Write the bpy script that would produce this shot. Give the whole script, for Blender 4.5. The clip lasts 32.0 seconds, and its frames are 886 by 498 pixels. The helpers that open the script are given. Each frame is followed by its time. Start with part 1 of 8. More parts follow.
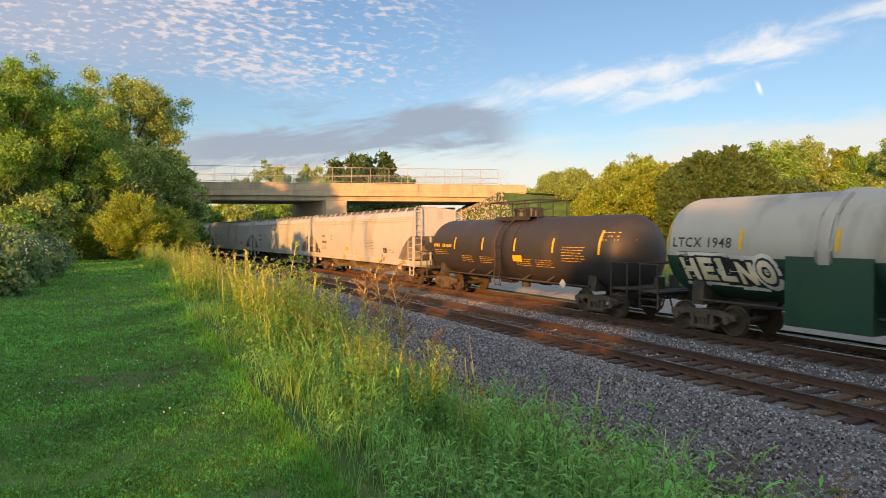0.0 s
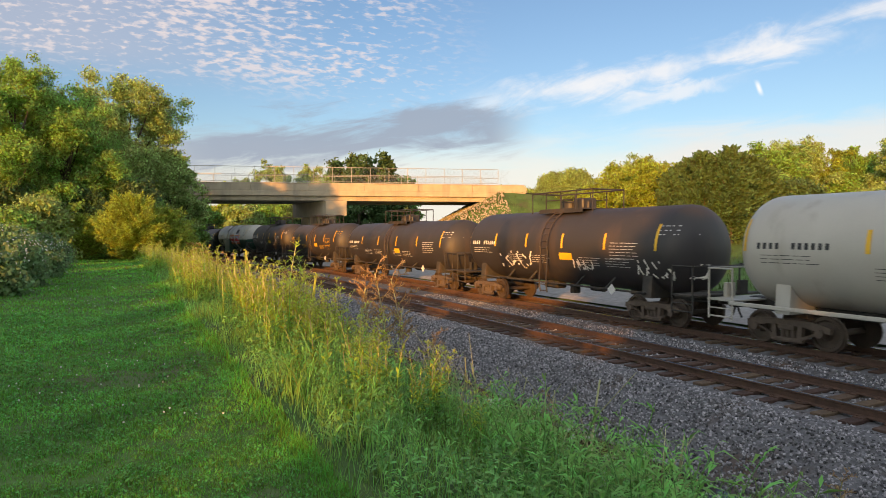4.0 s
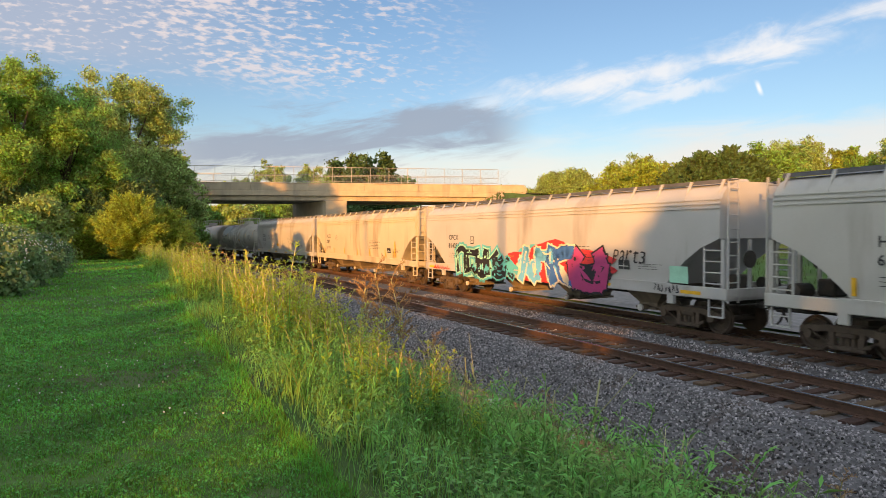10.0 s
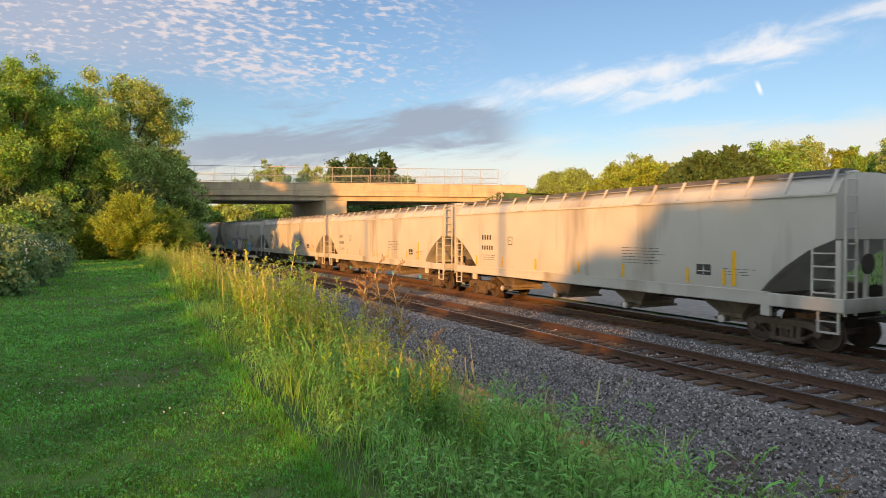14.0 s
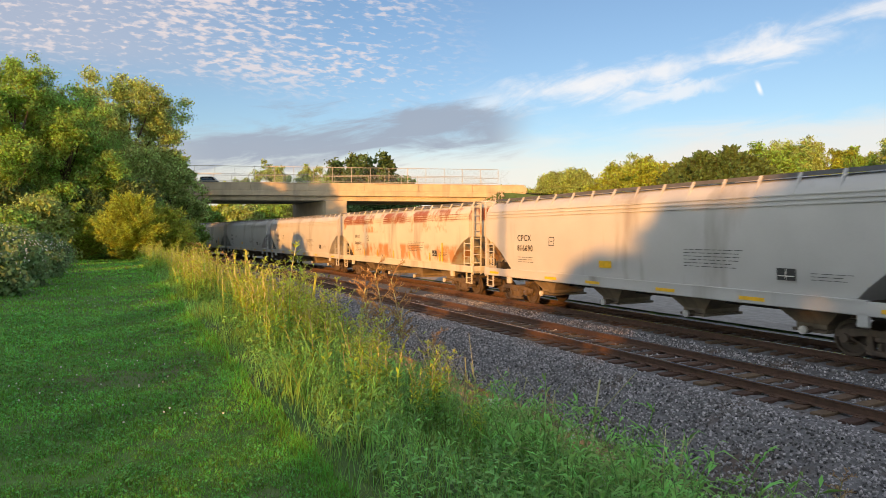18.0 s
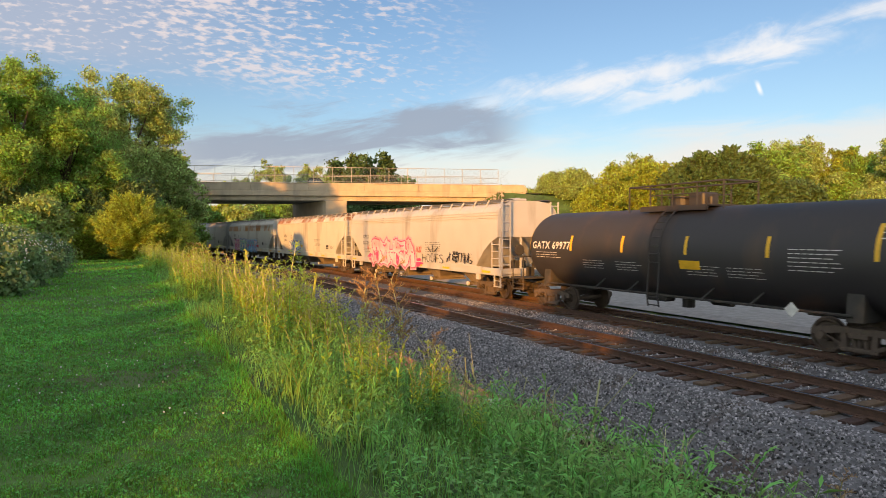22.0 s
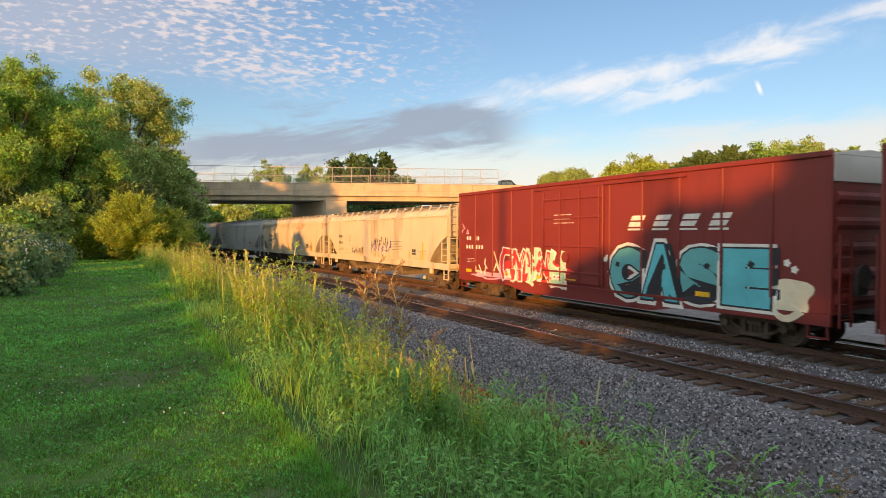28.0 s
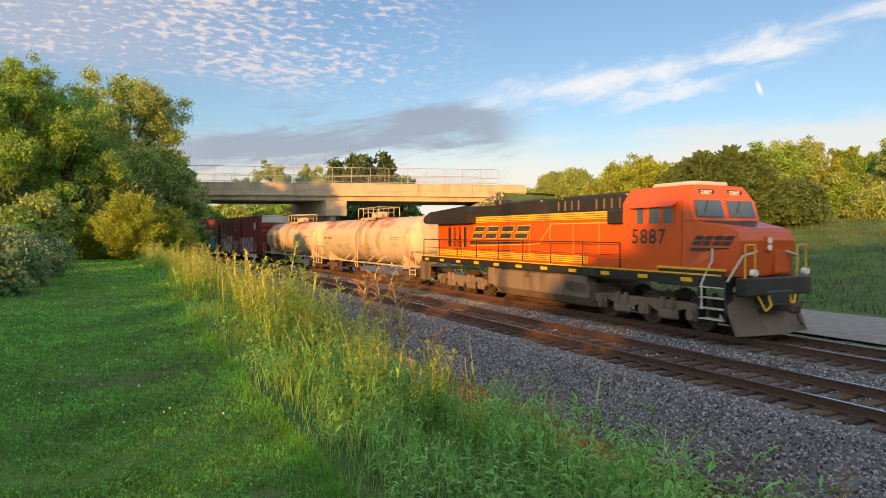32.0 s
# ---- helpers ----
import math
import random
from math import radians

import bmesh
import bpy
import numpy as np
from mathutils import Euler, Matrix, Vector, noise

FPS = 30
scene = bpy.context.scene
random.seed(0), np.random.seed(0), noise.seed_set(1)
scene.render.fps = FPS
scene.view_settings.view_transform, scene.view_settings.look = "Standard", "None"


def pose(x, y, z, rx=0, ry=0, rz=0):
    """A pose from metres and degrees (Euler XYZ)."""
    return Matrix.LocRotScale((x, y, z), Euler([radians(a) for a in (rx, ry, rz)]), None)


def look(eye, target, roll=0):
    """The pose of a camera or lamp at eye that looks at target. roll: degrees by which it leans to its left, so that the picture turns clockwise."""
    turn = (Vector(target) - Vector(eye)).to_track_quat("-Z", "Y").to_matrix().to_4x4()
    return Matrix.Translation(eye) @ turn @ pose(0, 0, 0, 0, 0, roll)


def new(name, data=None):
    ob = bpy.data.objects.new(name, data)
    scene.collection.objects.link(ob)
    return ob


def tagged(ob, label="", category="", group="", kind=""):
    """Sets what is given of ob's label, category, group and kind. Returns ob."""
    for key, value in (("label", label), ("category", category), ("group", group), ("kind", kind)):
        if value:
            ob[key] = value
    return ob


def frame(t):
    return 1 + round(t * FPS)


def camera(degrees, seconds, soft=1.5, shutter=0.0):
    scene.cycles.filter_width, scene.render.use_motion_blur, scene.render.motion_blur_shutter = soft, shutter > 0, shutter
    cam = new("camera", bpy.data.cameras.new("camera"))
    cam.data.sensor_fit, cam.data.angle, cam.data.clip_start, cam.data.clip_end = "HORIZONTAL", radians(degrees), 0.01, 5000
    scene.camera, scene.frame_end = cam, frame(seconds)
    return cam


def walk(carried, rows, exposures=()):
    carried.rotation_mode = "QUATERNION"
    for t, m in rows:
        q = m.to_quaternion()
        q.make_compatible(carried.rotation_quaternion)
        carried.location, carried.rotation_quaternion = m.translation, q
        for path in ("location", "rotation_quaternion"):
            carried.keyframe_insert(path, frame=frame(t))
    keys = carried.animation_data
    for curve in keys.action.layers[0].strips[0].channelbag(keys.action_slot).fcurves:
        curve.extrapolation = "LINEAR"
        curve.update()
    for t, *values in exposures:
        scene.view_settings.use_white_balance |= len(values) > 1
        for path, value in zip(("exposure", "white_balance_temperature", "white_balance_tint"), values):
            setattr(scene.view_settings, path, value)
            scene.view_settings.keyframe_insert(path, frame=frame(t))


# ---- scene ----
# The camera stands on the mown grass above the line; rail tops are z = 0.
EYE_H = 2.9
cam = camera(69.6, 32.0, soft=0.8, shutter=0.10)
STILL = look((0, 0, EYE_H), (0, 100, EYE_H - 2.34))
walk(cam, [(0, STILL), (32, STILL)], exposures=[(0, 0.9, 7200, 8), (32, 0.9, 7200, 8)])

# ---- the line of the tracks: centre of the far track, by distance s along it ----
X0, HEAD, K0, K1 = 5.597, 0.47449, 0.000424, 3.352e-5
TC = 4.43            # between track centres
S_LO, S_HI = -30.0, 130.0
SPEED, GAIN = 19.316, 0.05893


def _table():
    out = {}
    step = 0.5
    for sign in (1, -1):
        x, y, s = X0, 25.0, 0.0
        out[0] = (x, y)
        for i in range(1, 2001):
            m = sign * (i - 0.5) * step
            h = heading(m)
            x -= math.sin(h) * step * sign
            y += math.cos(h) * step * sign
            out[sign * i] = (x, y)
    return out


def heading(s):
    c = min(max(s, S_LO), S_HI)
    return HEAD + K0 * c + K1 * c * c / 2


LINE = _table()


def on_line(s, off=0.0):
    """Place at s along the far track, off metres to its left (towards the grass)."""
    q = min(max(s / 0.5, -1999), 1998)
    i = math.floor(q)
    a, b = LINE[i], LINE[i + 1]
    f = q - i
    h = heading(s)
    return (a[0] + (b[0] - a[0]) * f - math.cos(h) * off,
            a[1] + (b[1] - a[1]) * f - math.sin(h) * off, h)


def s_at(x, y):
    """Nearest s and the distance to the left of the far track."""
    s = (y - 25.0) * 0.95
    for _ in range(7):
        px, py, h = on_line(s)
        s += (x - px) * -math.sin(h) + (y - py) * math.cos(h)
        s = min(max(s, -900.0), 900.0)
    px, py, h = on_line(s)
    return s, (x - px) * -math.cos(h) + (y - py) * -math.sin(h)


# small unevenness of its running, second by second
SURGE = (-0.86, -0.52, -0.30, 0.30, 0.10, -0.25, -0.26, 0.48, 0.45, 0.38, 0.08, 0.0, -0.06, 0.09, 0.50, 0.36, 0.15, 0.0, 0.12, 0.09, 0.0, 0.0, 0.0, 0.07, 0.30, 0.17, 0.24, 0.38, 0.50, 0.22, -0.52, -0.46, -0.28)


def run(t):
    """How far the train has gone at t seconds."""
    return SPEED * t + GAIN * (t * t / 2 - 16 * t) + SURGE[int(t)]


# ---- light ----
SUN_AZ, SUN_EL = 22.0, 8.0      # light travels this far right of the view, and falls this steeply
world = bpy.data.worlds.new("world")
scene.world = world
world.use_nodes = True
sun_data = bpy.data.lights.new("sun", "SUN")
sun_data.energy, sun_data.angle, sun_data.color = 4.5, radians(0.9), (1.0, 0.445, 0.105)
sun = new("sun", sun_data)
_d = Vector((math.sin(radians(SUN_AZ)) * math.cos(radians(SUN_EL)), math.cos(radians(SUN_AZ)) * math.cos(radians(SUN_EL)), -math.sin(radians(SUN_EL))))
sun.matrix_world = look((0, 0, 40), Vector((0, 0, 40)) + _d)


def sky_nodes():
    nt = world.node_tree
    nt.nodes.clear()
    N, Lk = nt.nodes.new, nt.links.new

    def val(op, a, b=None, c=None):
        n = N("ShaderNodeMath")
        n.operation = op
        for i, v in enumerate((a, b, c)):
            if v is None:
                continue
            if isinstance(v, (int, float)):
                n.inputs[i].default_value = v
            else:
                Lk(v, n.inputs[i])
        return n.outputs[0]

    def ramp(v, lo, hi):
        n = N("ShaderNodeMapRange")
        n.interpolation_type = "SMOOTHSTEP"
        n.inputs[1].default_value, n.inputs[2].default_value = lo, hi
        Lk(v, n.inputs[0])
        return n.outputs[0]

    def mixc(f, a, b):
        n = N("ShaderNodeMix")
        n.data_type = "RGBA"
        for i, v in ((0, f), (6, a), (7, b)):
            if isinstance(v, (int, float)):
                n.inputs[i].default_value = v
            elif isinstance(v, tuple):
                n.inputs[i].default_value = (*v, 1)
            else:
                Lk(v, n.inputs[i])
        return n.outputs[2]

    def noise_tex(vec, scale, detail=4, rough=0.55, dist=0.0):
        n = N("ShaderNodeTexNoise")
        n.inputs["Scale"].default_value, n.inputs["Detail"].default_value = scale, detail
        n.inputs["Roughness"].default_value, n.inputs["Distortion"].default_value = rough, dist
        Lk(vec, n.inputs["Vector"])
        return n.outputs[0]

    def comb(a, b, c=0.0):
        n = N("ShaderNodeCombineXYZ")
        for i, v in enumerate((a, b, c)):
            if isinstance(v, (int, float)):
                n.inputs[i].default_value = v
            else:
                Lk(v, n.inputs[i])
        return n.outputs[0]

    tc = N("ShaderNodeTexCoord")
    sep = N("ShaderNodeSeparateXYZ")
    Lk(tc.outputs["Generated"], sep.inputs[0])
    x, y, z = sep.outputs
    fy = val("MAXIMUM", y, 0.05)
    az = val("DIVIDE", x, fy)               # tangent of the bearing from the view's middle
    el = val("DIVIDE", z, fy)               # tangent of the height
    front = ramp(y, -0.1, 0.7)
    sky = N("ShaderNodeTexSky")
    sky.sky_type, sky.sun_disc = "NISHITA", False
    sky.sun_elevation, sky.sun_rotation = radians(SUN_EL), radians(180 + SUN_AZ)
    sky.air_density, sky.dust_density, sky.ozone_density = 1.0, 0.6, 2.0
    skyc = N("ShaderNodeMix")
    skyc.data_type, skyc.blend_type = "RGBA", "MULTIPLY"
    skyc.inputs[0].default_value = 1.0
    Lk(sky.outputs[0], skyc.inputs[6])
    skyc.inputs[7].default_value = (SKY_GAIN * 1.03, SKY_GAIN * 1.08, SKY_GAIN * 1.29, 1)
    base = skyc.outputs[2]
    sunward = N("ShaderNodeMix")
    sunward.data_type, sunward.blend_type = "RGBA", "MULTIPLY"
    sunward.inputs[0].default_value = 1.0
    Lk(sky.outputs[0], sunward.inputs[6])
    sunward.inputs[7].default_value = (BACK_SKY, BACK_SKY, BACK_SKY, 1)
    # clouds lie on a flat layer overhead
    zz = val("MAXIMUM", z, 0.03)
    u, v = val("DIVIDE", x, zz), val("DIVIDE", y, zz)
    # small rippled clouds high on one side
    wob = noise_tex(comb(u, v), 0.9, 3)
    tilt = val("ADD", el, val("MULTIPLY", az, 0.10))
    rip = noise_tex(comb(val("ADD", val("MULTIPLY", az, 50.0), val("MULTIPLY", wob, 2.4)), val("MULTIPLY", tilt, 150.0)), 1.0, 3, 0.5, 0.2)
    big = noise_tex(comb(val("MULTIPLY", az, 4.5), val("MULTIPLY", el, 10.0)), 1.0, 3)
    ripmask = val("MULTIPLY", ramp(az, 0.10, -0.16), ramp(val("ADD", el, val("MULTIPLY", az, 0.12)), 0.165, 0.235))
    ripc = val("MULTIPLY", ramp(val("ADD", rip, val("MULTIPLY", val("SUBTRACT", big, 0.5), 0.75)), 0.47, 0.72), ripmask)
    veil = val("MULTIPLY", val("MULTIPLY", ripmask, ramp(az, -0.1, -0.62)), 0.62)
    # a long streak that climbs to one side, frayed below, and another above its end
    wsp = noise_tex(comb(val("MULTIPLY", val("ADD", az, val("MULTIPLY", el, 0.6)), 8.0), val("MULTIPLY", val("SUBTRACT", el, val("MULTIPLY", az, 0.34)), 26.0)), 1.0, 7, 0.62, 0.7)
    lump = noise_tex(comb(val("MULTIPLY", az, 9.0), val("MULTIPLY", el, 16.0)), 1.0, 6, 0.6, 0.4)

    def streak(rise, slope, wide, rag, f, t0, t1):
        ln = val("ABSOLUTE", val("SUBTRACT", el, val("ADD", rise, val("MULTIPLY", az, slope))))
        e = val("ADD", val("MULTIPLY", val("SUBTRACT", wsp, 0.5), rag), val("MULTIPLY", val("SUBTRACT", lump, 0.5), rag * 0.8))
        return val("MULTIPLY", ramp(val("ADD", ln, e), wide, wide * -0.45), val("MULTIPLY", ramp(az, f - 0.07, f + 0.08), ramp(az, t1, t0)))
    st1 = streak(0.194, 0.190, 0.034, 0.085, 0.06, 0.52, 0.72)
    st2 = streak(0.104, 0.318, 0.020, 0.080, 0.27, 0.38, 0.50)
    st3 = streak(0.196, 0.225, 0.030, 0.080, 0.59, 0.9, 1.0)
    # the low bank: bright at its foot, grey above
    wb = noise_tex(comb(val("MULTIPLY", az, 6.0), val("MULTIPLY", val("SUBTRACT", el, val("MULTIPLY", az, 0.12)), 30.0)), 1.0, 7, 0.62, 0.5)
    line2 = val("ABSOLUTE", val("SUBTRACT", el, val("ADD", 0.163, val("MULTIPLY", az, 0.085))))
    gr = val("MULTIPLY", ramp(val("ADD", line2, val("MULTIPLY", val("SUBTRACT", wb, 0.5), 0.17)), 0.052, 0.004), val("MULTIPLY", ramp(az, 0.16, 0.06), ramp(az, -0.62, -0.34)))
    low = val("MULTIPLY", ramp(val("ADD", el, val("MULTIPLY", val("SUBTRACT", wb, 0.5), 0.10)), 0.185, 0.075), 0.85)
    right = val("MULTIPLY", ramp(val("ADD", val("SUBTRACT", el, val("ADD", 0.122, val("MULTIPLY", az, 0.098))), val("MULTIPLY", val("SUBTRACT", wb, 0.5), 0.07)), 0.016, -0.03), ramp(az, 0.22, 0.42))
    # a short scrap of trail
    tr_a = val("SUBTRACT", az, val("ADD", 0.493, val("MULTIPLY", val("SUBTRACT", el, 0.228), -0.35)))
    tr = val("MULTIPLY", ramp(val("ABSOLUTE", tr_a), 0.0062, 0.000), ramp(val("ABSOLUTE", val("SUBTRACT", el, 0.228)), 0.0150, 0.002))
    W = CLOUD
    c = mixc(veil, base, (0.45 * W, 0.48 * W, 0.62 * W))
    c = mixc(val("MULTIPLY", ripc, 0.72), c, (0.78 * W, 0.69 * W, 0.72 * W))
    c = mixc(low, c, (0.79 * W, 0.77 * W, 0.765 * W))
    c = mixc(val("MULTIPLY", right, 0.72), c, (0.74 * W, 0.73 * W, 0.76 * W))
    for st, k in ((st1, 0.78), (st2, 0.6), (st3, 0.62)):
        c = mixc(val("MULTIPLY", st, k), c, (0.86 * W, 0.85 * W, 0.90 * W))
    c = mixc(val("MULTIPLY", gr, 0.9), c, (0.30 * W, 0.36 * W, 0.49 * W))
    c = mixc(val("MULTIPLY", tr, 0.8), c, (0.95 * W, 0.95 * W, 0.98 * W))
    # elsewhere, sky and broken cloud made brighter than in view, to lift the shade
    back = ramp(noise_tex(comb(u, v), 0.8, 5), 0.5, 0.75)
    V = BACK_CLOUD
    rest = mixc(val("ADD", val("MULTIPLY", back, 0.4), 0.3), sunward.outputs[2], (0.80 * V, 0.76 * V, 0.74 * V))
    c = mixc(front, rest, c)
    bg = N("ShaderNodeBackground")
    Lk(c, bg.inputs[0])
    bg.inputs[1].default_value = 0.15
    out = N("ShaderNodeOutputWorld")
    Lk(bg.outputs[0], out.inputs[0])


# BACK_ values brighten the unseen sky as fill light
SKY_GAIN, CLOUD, BACK_SKY, BACK_CLOUD = 0.62, 4.15, 1.15, 6.9
sky_nodes()

# ---- materials ----
MATS = {}


def mat(name, color, rough=0.7, metal=0.0, var=0.15, scale=3.0, fine=40.0, bump=0.1, dirt=None, dirt_amt=0.4, dirt_scale=1.2, streak=False, island=0.0, random_ob=0.0, spec=0.5, trans=0.0, coords="Object"):
    """A procedural surface: base colour with variation at two scales, optional stains of a second colour, and fine relief."""
    if name in MATS:
        return MATS[name]
    m = bpy.data.materials.new(name)
    m.use_nodes = True
    nt = m.node_tree
    N, Lk = nt.nodes.new, nt.links.new
    b = nt.nodes["Principled BSDF"]
    b.inputs["Roughness"].default_value, b.inputs["Metallic"].default_value = rough, metal
    b.inputs["Specular IOR Level"].default_value = spec
    tc = N("ShaderNodeTexCoord")
    vec = tc.outputs[coords]

    def nz(scale_, detail=4, vec_=None):
        n = N("ShaderNodeTexNoise")
        n.inputs["Scale"].default_value, n.inputs["Detail"].default_value = scale_, detail
        Lk(vec_ or vec, n.inputs["Vector"])
        return n.outputs[0]

    def mix(f, a, c, mode="MIX"):
        n = N("ShaderNodeMix")
        n.data_type, n.blend_type = "RGBA", mode
        for i, v in ((0, f), (6, a), (7, c)):
            if isinstance(v, (int, float)):
                n.inputs[i].default_value = v
            elif isinstance(v, tuple):
                n.inputs[i].default_value = (*v[:3], 1)
            else:
                Lk(v, n.inputs[i])
        return n.outputs[2]

    def rng(v, a, c, lo, hi):
        n = N("ShaderNodeMapRange")
        for i, q in enumerate((a, c, lo, hi)):
            n.inputs[i + 1].default_value = q
        Lk(v, n.inputs[0])
        return n.outputs[0]

    n1, n2 = nz(scale), nz(fine, 3)
    lo = tuple(max(q * (1 - var), 0) for q in color)
    hi = tuple(min(q * (1 + var), 1) for q in color)
    col = mix(rng(n1, 0.3, 0.7, 0, 1), lo, hi)
    col = mix(rng(n2, 0.35, 0.65, 0, var), col, tuple(q * 0.55 for q in color))
    if dirt:
        dv = vec
        if streak:
            mp = N("ShaderNodeMapping")
            mp.inputs["Scale"].default_value = (1.0, 1.0, 0.18)
            Lk(vec, mp.inputs[0])
            dv = mp.outputs[0]
        dn = nz(dirt_scale, 6, dv)
        col = mix(rng(dn, 0.62 - 0.25 * dirt_amt, 0.75 - 0.1 * dirt_amt, 0, 0.9), col, dirt)
    for amount, kind in ((island, "island"), (random_ob, "ob")):
        if amount:
            if kind == "island":
                r = N("ShaderNodeNewGeometry").outputs["Random Per Island"]
            else:
                r = N("ShaderNodeObjectInfo").outputs["Random"]
            hs = N("ShaderNodeHueSaturation")
            Lk(rng(r, 0, 1, 1 - amount, 1 + amount), hs.inputs["Value"])
            Lk(rng(r, 0, 1, 0.5 - amount * 0.06, 0.5 + amount * 0.06), hs.inputs["Hue"])
            Lk(col, hs.inputs["Color"])
            col = hs.outputs[0]
    Lk(col, b.inputs["Base Color"])
    Lk(rng(n1, 0, 1, max(rough - 0.12, 0.02), min(rough + 0.12, 1)), b.inputs["Roughness"])
    if bump:
        bp = N("ShaderNodeBump")
        bp.inputs["Strength"].default_value, bp.inputs["Distance"].default_value = bump, 0.02
        Lk(n2, bp.inputs["Height"])
        Lk(bp.outputs[0], b.inputs["Normal"])
    if trans:
        tr = N("ShaderNodeBsdfTranslucent")
        Lk(col, tr.inputs[0])
        mx = N("ShaderNodeMixShader")
        mx.inputs[0].default_value = trans
        Lk(b.outputs[0], mx.inputs[1])
        Lk(tr.outputs[0], mx.inputs[2])
        Lk(mx.outputs[0], nt.nodes["Material Output"].inputs[0])
    MATS[name] = m
    return m


class Geo:
    """Collects vertices and faces of one part."""

    def __init__(self):
        self.v, self.f, self.mi = [], [], []
        self.m = 0

    def add(self, vs, fs, mtx=None):
        o = len(self.v)
        self.v += [tuple(mtx @ Vector(q)) for q in vs] if mtx else [tuple(q) for q in vs]
        self.f += [tuple(i + o for i in q) for q in fs]
        self.mi += [self.m] * len(fs)
        return self

    def box(self, cx, cy, cz, sx, sy, sz, mtx=None, bev=0.0):
        if bev:
            b = min(bev, sx * 0.45, sy * 0.45, sz * 0.45)
            vs, x, y, z = [], sx / 2, sy / 2, sz / 2
            for k, (a, c, d) in enumerate(((x - b, y - b, z), (x, y - b, z - b), (x - b, y, z - b))):
                for i in (-1, 1):
                    for j in (-1, 1):
                        for l in (-1, 1):
                            vs.append((cx + i * a, cy + j * c, cz + l * d))
            I = lambda k, i, j, l: k * 8 + i * 4 + j * 2 + l
            fs = []
            for l in (0, 1):
                q = [I(0, 0, 0, l), I(0, 1, 0, l), I(0, 1, 1, l), I(0, 0, 1, l)]
                fs.append(q if l else q[::-1])
                q = [I(1, l, 0, 0), I(1, l, 1, 0), I(1, l, 1, 1), I(1, l, 0, 1)]
                fs.append(q if l else q[::-1])
                q = [I(2, 0, l, 0), I(2, 0, l, 1), I(2, 1, l, 1), I(2, 1, l, 0)]
                fs.append(q if l else q[::-1])
            for i in (0, 1):
                for j in (0, 1):
                    q = [I(1, i, j, 0), I(1, i, j, 1), I(2, i, j, 1), I(2, i, j, 0)]
                    fs.append(q if i != j else q[::-1])
                    q = [I(0, 0, i, j), I(0, 1, i, j), I(2, 1, i, j), I(2, 0, i, j)]
                    fs.append(q if i != j else q[::-1])
                    q = [I(0, i, 0, j), I(0, i, 1, j), I(1, i, 1, j), I(1, i, 0, j)]
                    fs.append(q if i == j else q[::-1])
                    for l in (0, 1):
                        q = [I(0, i, j, l), I(1, i, j, l), I(2, i, j, l)]
                        fs.append(q if (i + j + l) % 2 else q[::-1])
            return self.add(vs, fs, mtx)
        x, y, z = sx / 2, sy / 2, sz / 2
        vs = [(cx + a * x, cy + b * y, cz + c * z) for a in (-1, 1) for b in (-1, 1) for c in (-1, 1)]
        return self.add(vs, [(0, 1, 3, 2), (4, 6, 7, 5), (0, 4, 5, 1), (2, 3, 7, 6), (0, 2, 6, 4), (1, 5, 7, 3)], mtx)

    def rod(self, a, b, r, n=6, r2=None, caps=True):
        a, b = Vector(a), Vector(b)
        d = b - a
        q = d.to_track_quat("Z", "Y")
        r2 = r if r2 is None else r2
        vs = []
        for p, rr in ((a, r), (b, r2)):
            for i in range(n):
                t = 2 * math.pi * (i + 0.5) / n
                vs.append(p + q @ Vector((rr * math.cos(t), rr * math.sin(t), 0)))
        fs = [(i, (i + 1) % n, n + (i + 1) % n, n + i) for i in range(n)]
        if caps:
            fs += [tuple(range(n))[::-1], tuple(range(n, 2 * n))]
        return self.add(vs, fs)

    def path(self, pts, r, n=6):
        for a, b in zip(pts, pts[1:]):
            self.rod(a, b, r, n)
        return self

    def lathe(self, prof, n=24, mtx=None, axis="x"):
        """prof: (along, radius) pairs."""
        vs = []
        for a, r in prof:
            for i in range(n):
                t = 2 * math.pi * i / n
                vs.append((a, r * math.cos(t), r * math.sin(t)) if axis == "x" else ((r * math.cos(t), a, r * math.sin(t)) if axis == "y" else (r * math.cos(t), r * math.sin(t), a)))
        fs = []
        for k in range(len(prof) - 1):
            for i in range(n):
                j = (i + 1) % n
                q = (k * n + i, k * n + j, (k + 1) * n + j, (k + 1) * n + i)
                fs.append(q if axis == "y" else q[::-1])
        e = (len(prof) - 1) * n
        c0, c1 = tuple(range(n)), tuple(e + i for i in range(n))
        fs += [c0[::-1], c1] if axis == "y" else [c0, c1[::-1]]
        if axis != "y":
            fs = [q[::-1] for q in fs]
        return self.add(vs, fs, mtx)

    def prism(self, poly, a, b, axis="y", mtx=None):
        """Polygon in the plane across axis, drawn out from a to b."""
        n = len(poly)
        put = {"y": lambda p, t: (p[0], t, p[1]), "x": lambda p, t: (t, p[0], p[1]), "z": lambda p, t: (p[0], p[1], t)}[axis]
        vs = [put(p, a) for p in poly] + [put(p, b) for p in poly]
        fs = [(i, (i + 1) % n, n + (i + 1) % n, n + i) for i in range(n)]
        fs += [tuple(range(n))[::-1], tuple(range(n, 2 * n))]
        return self.add(vs, fs, mtx)

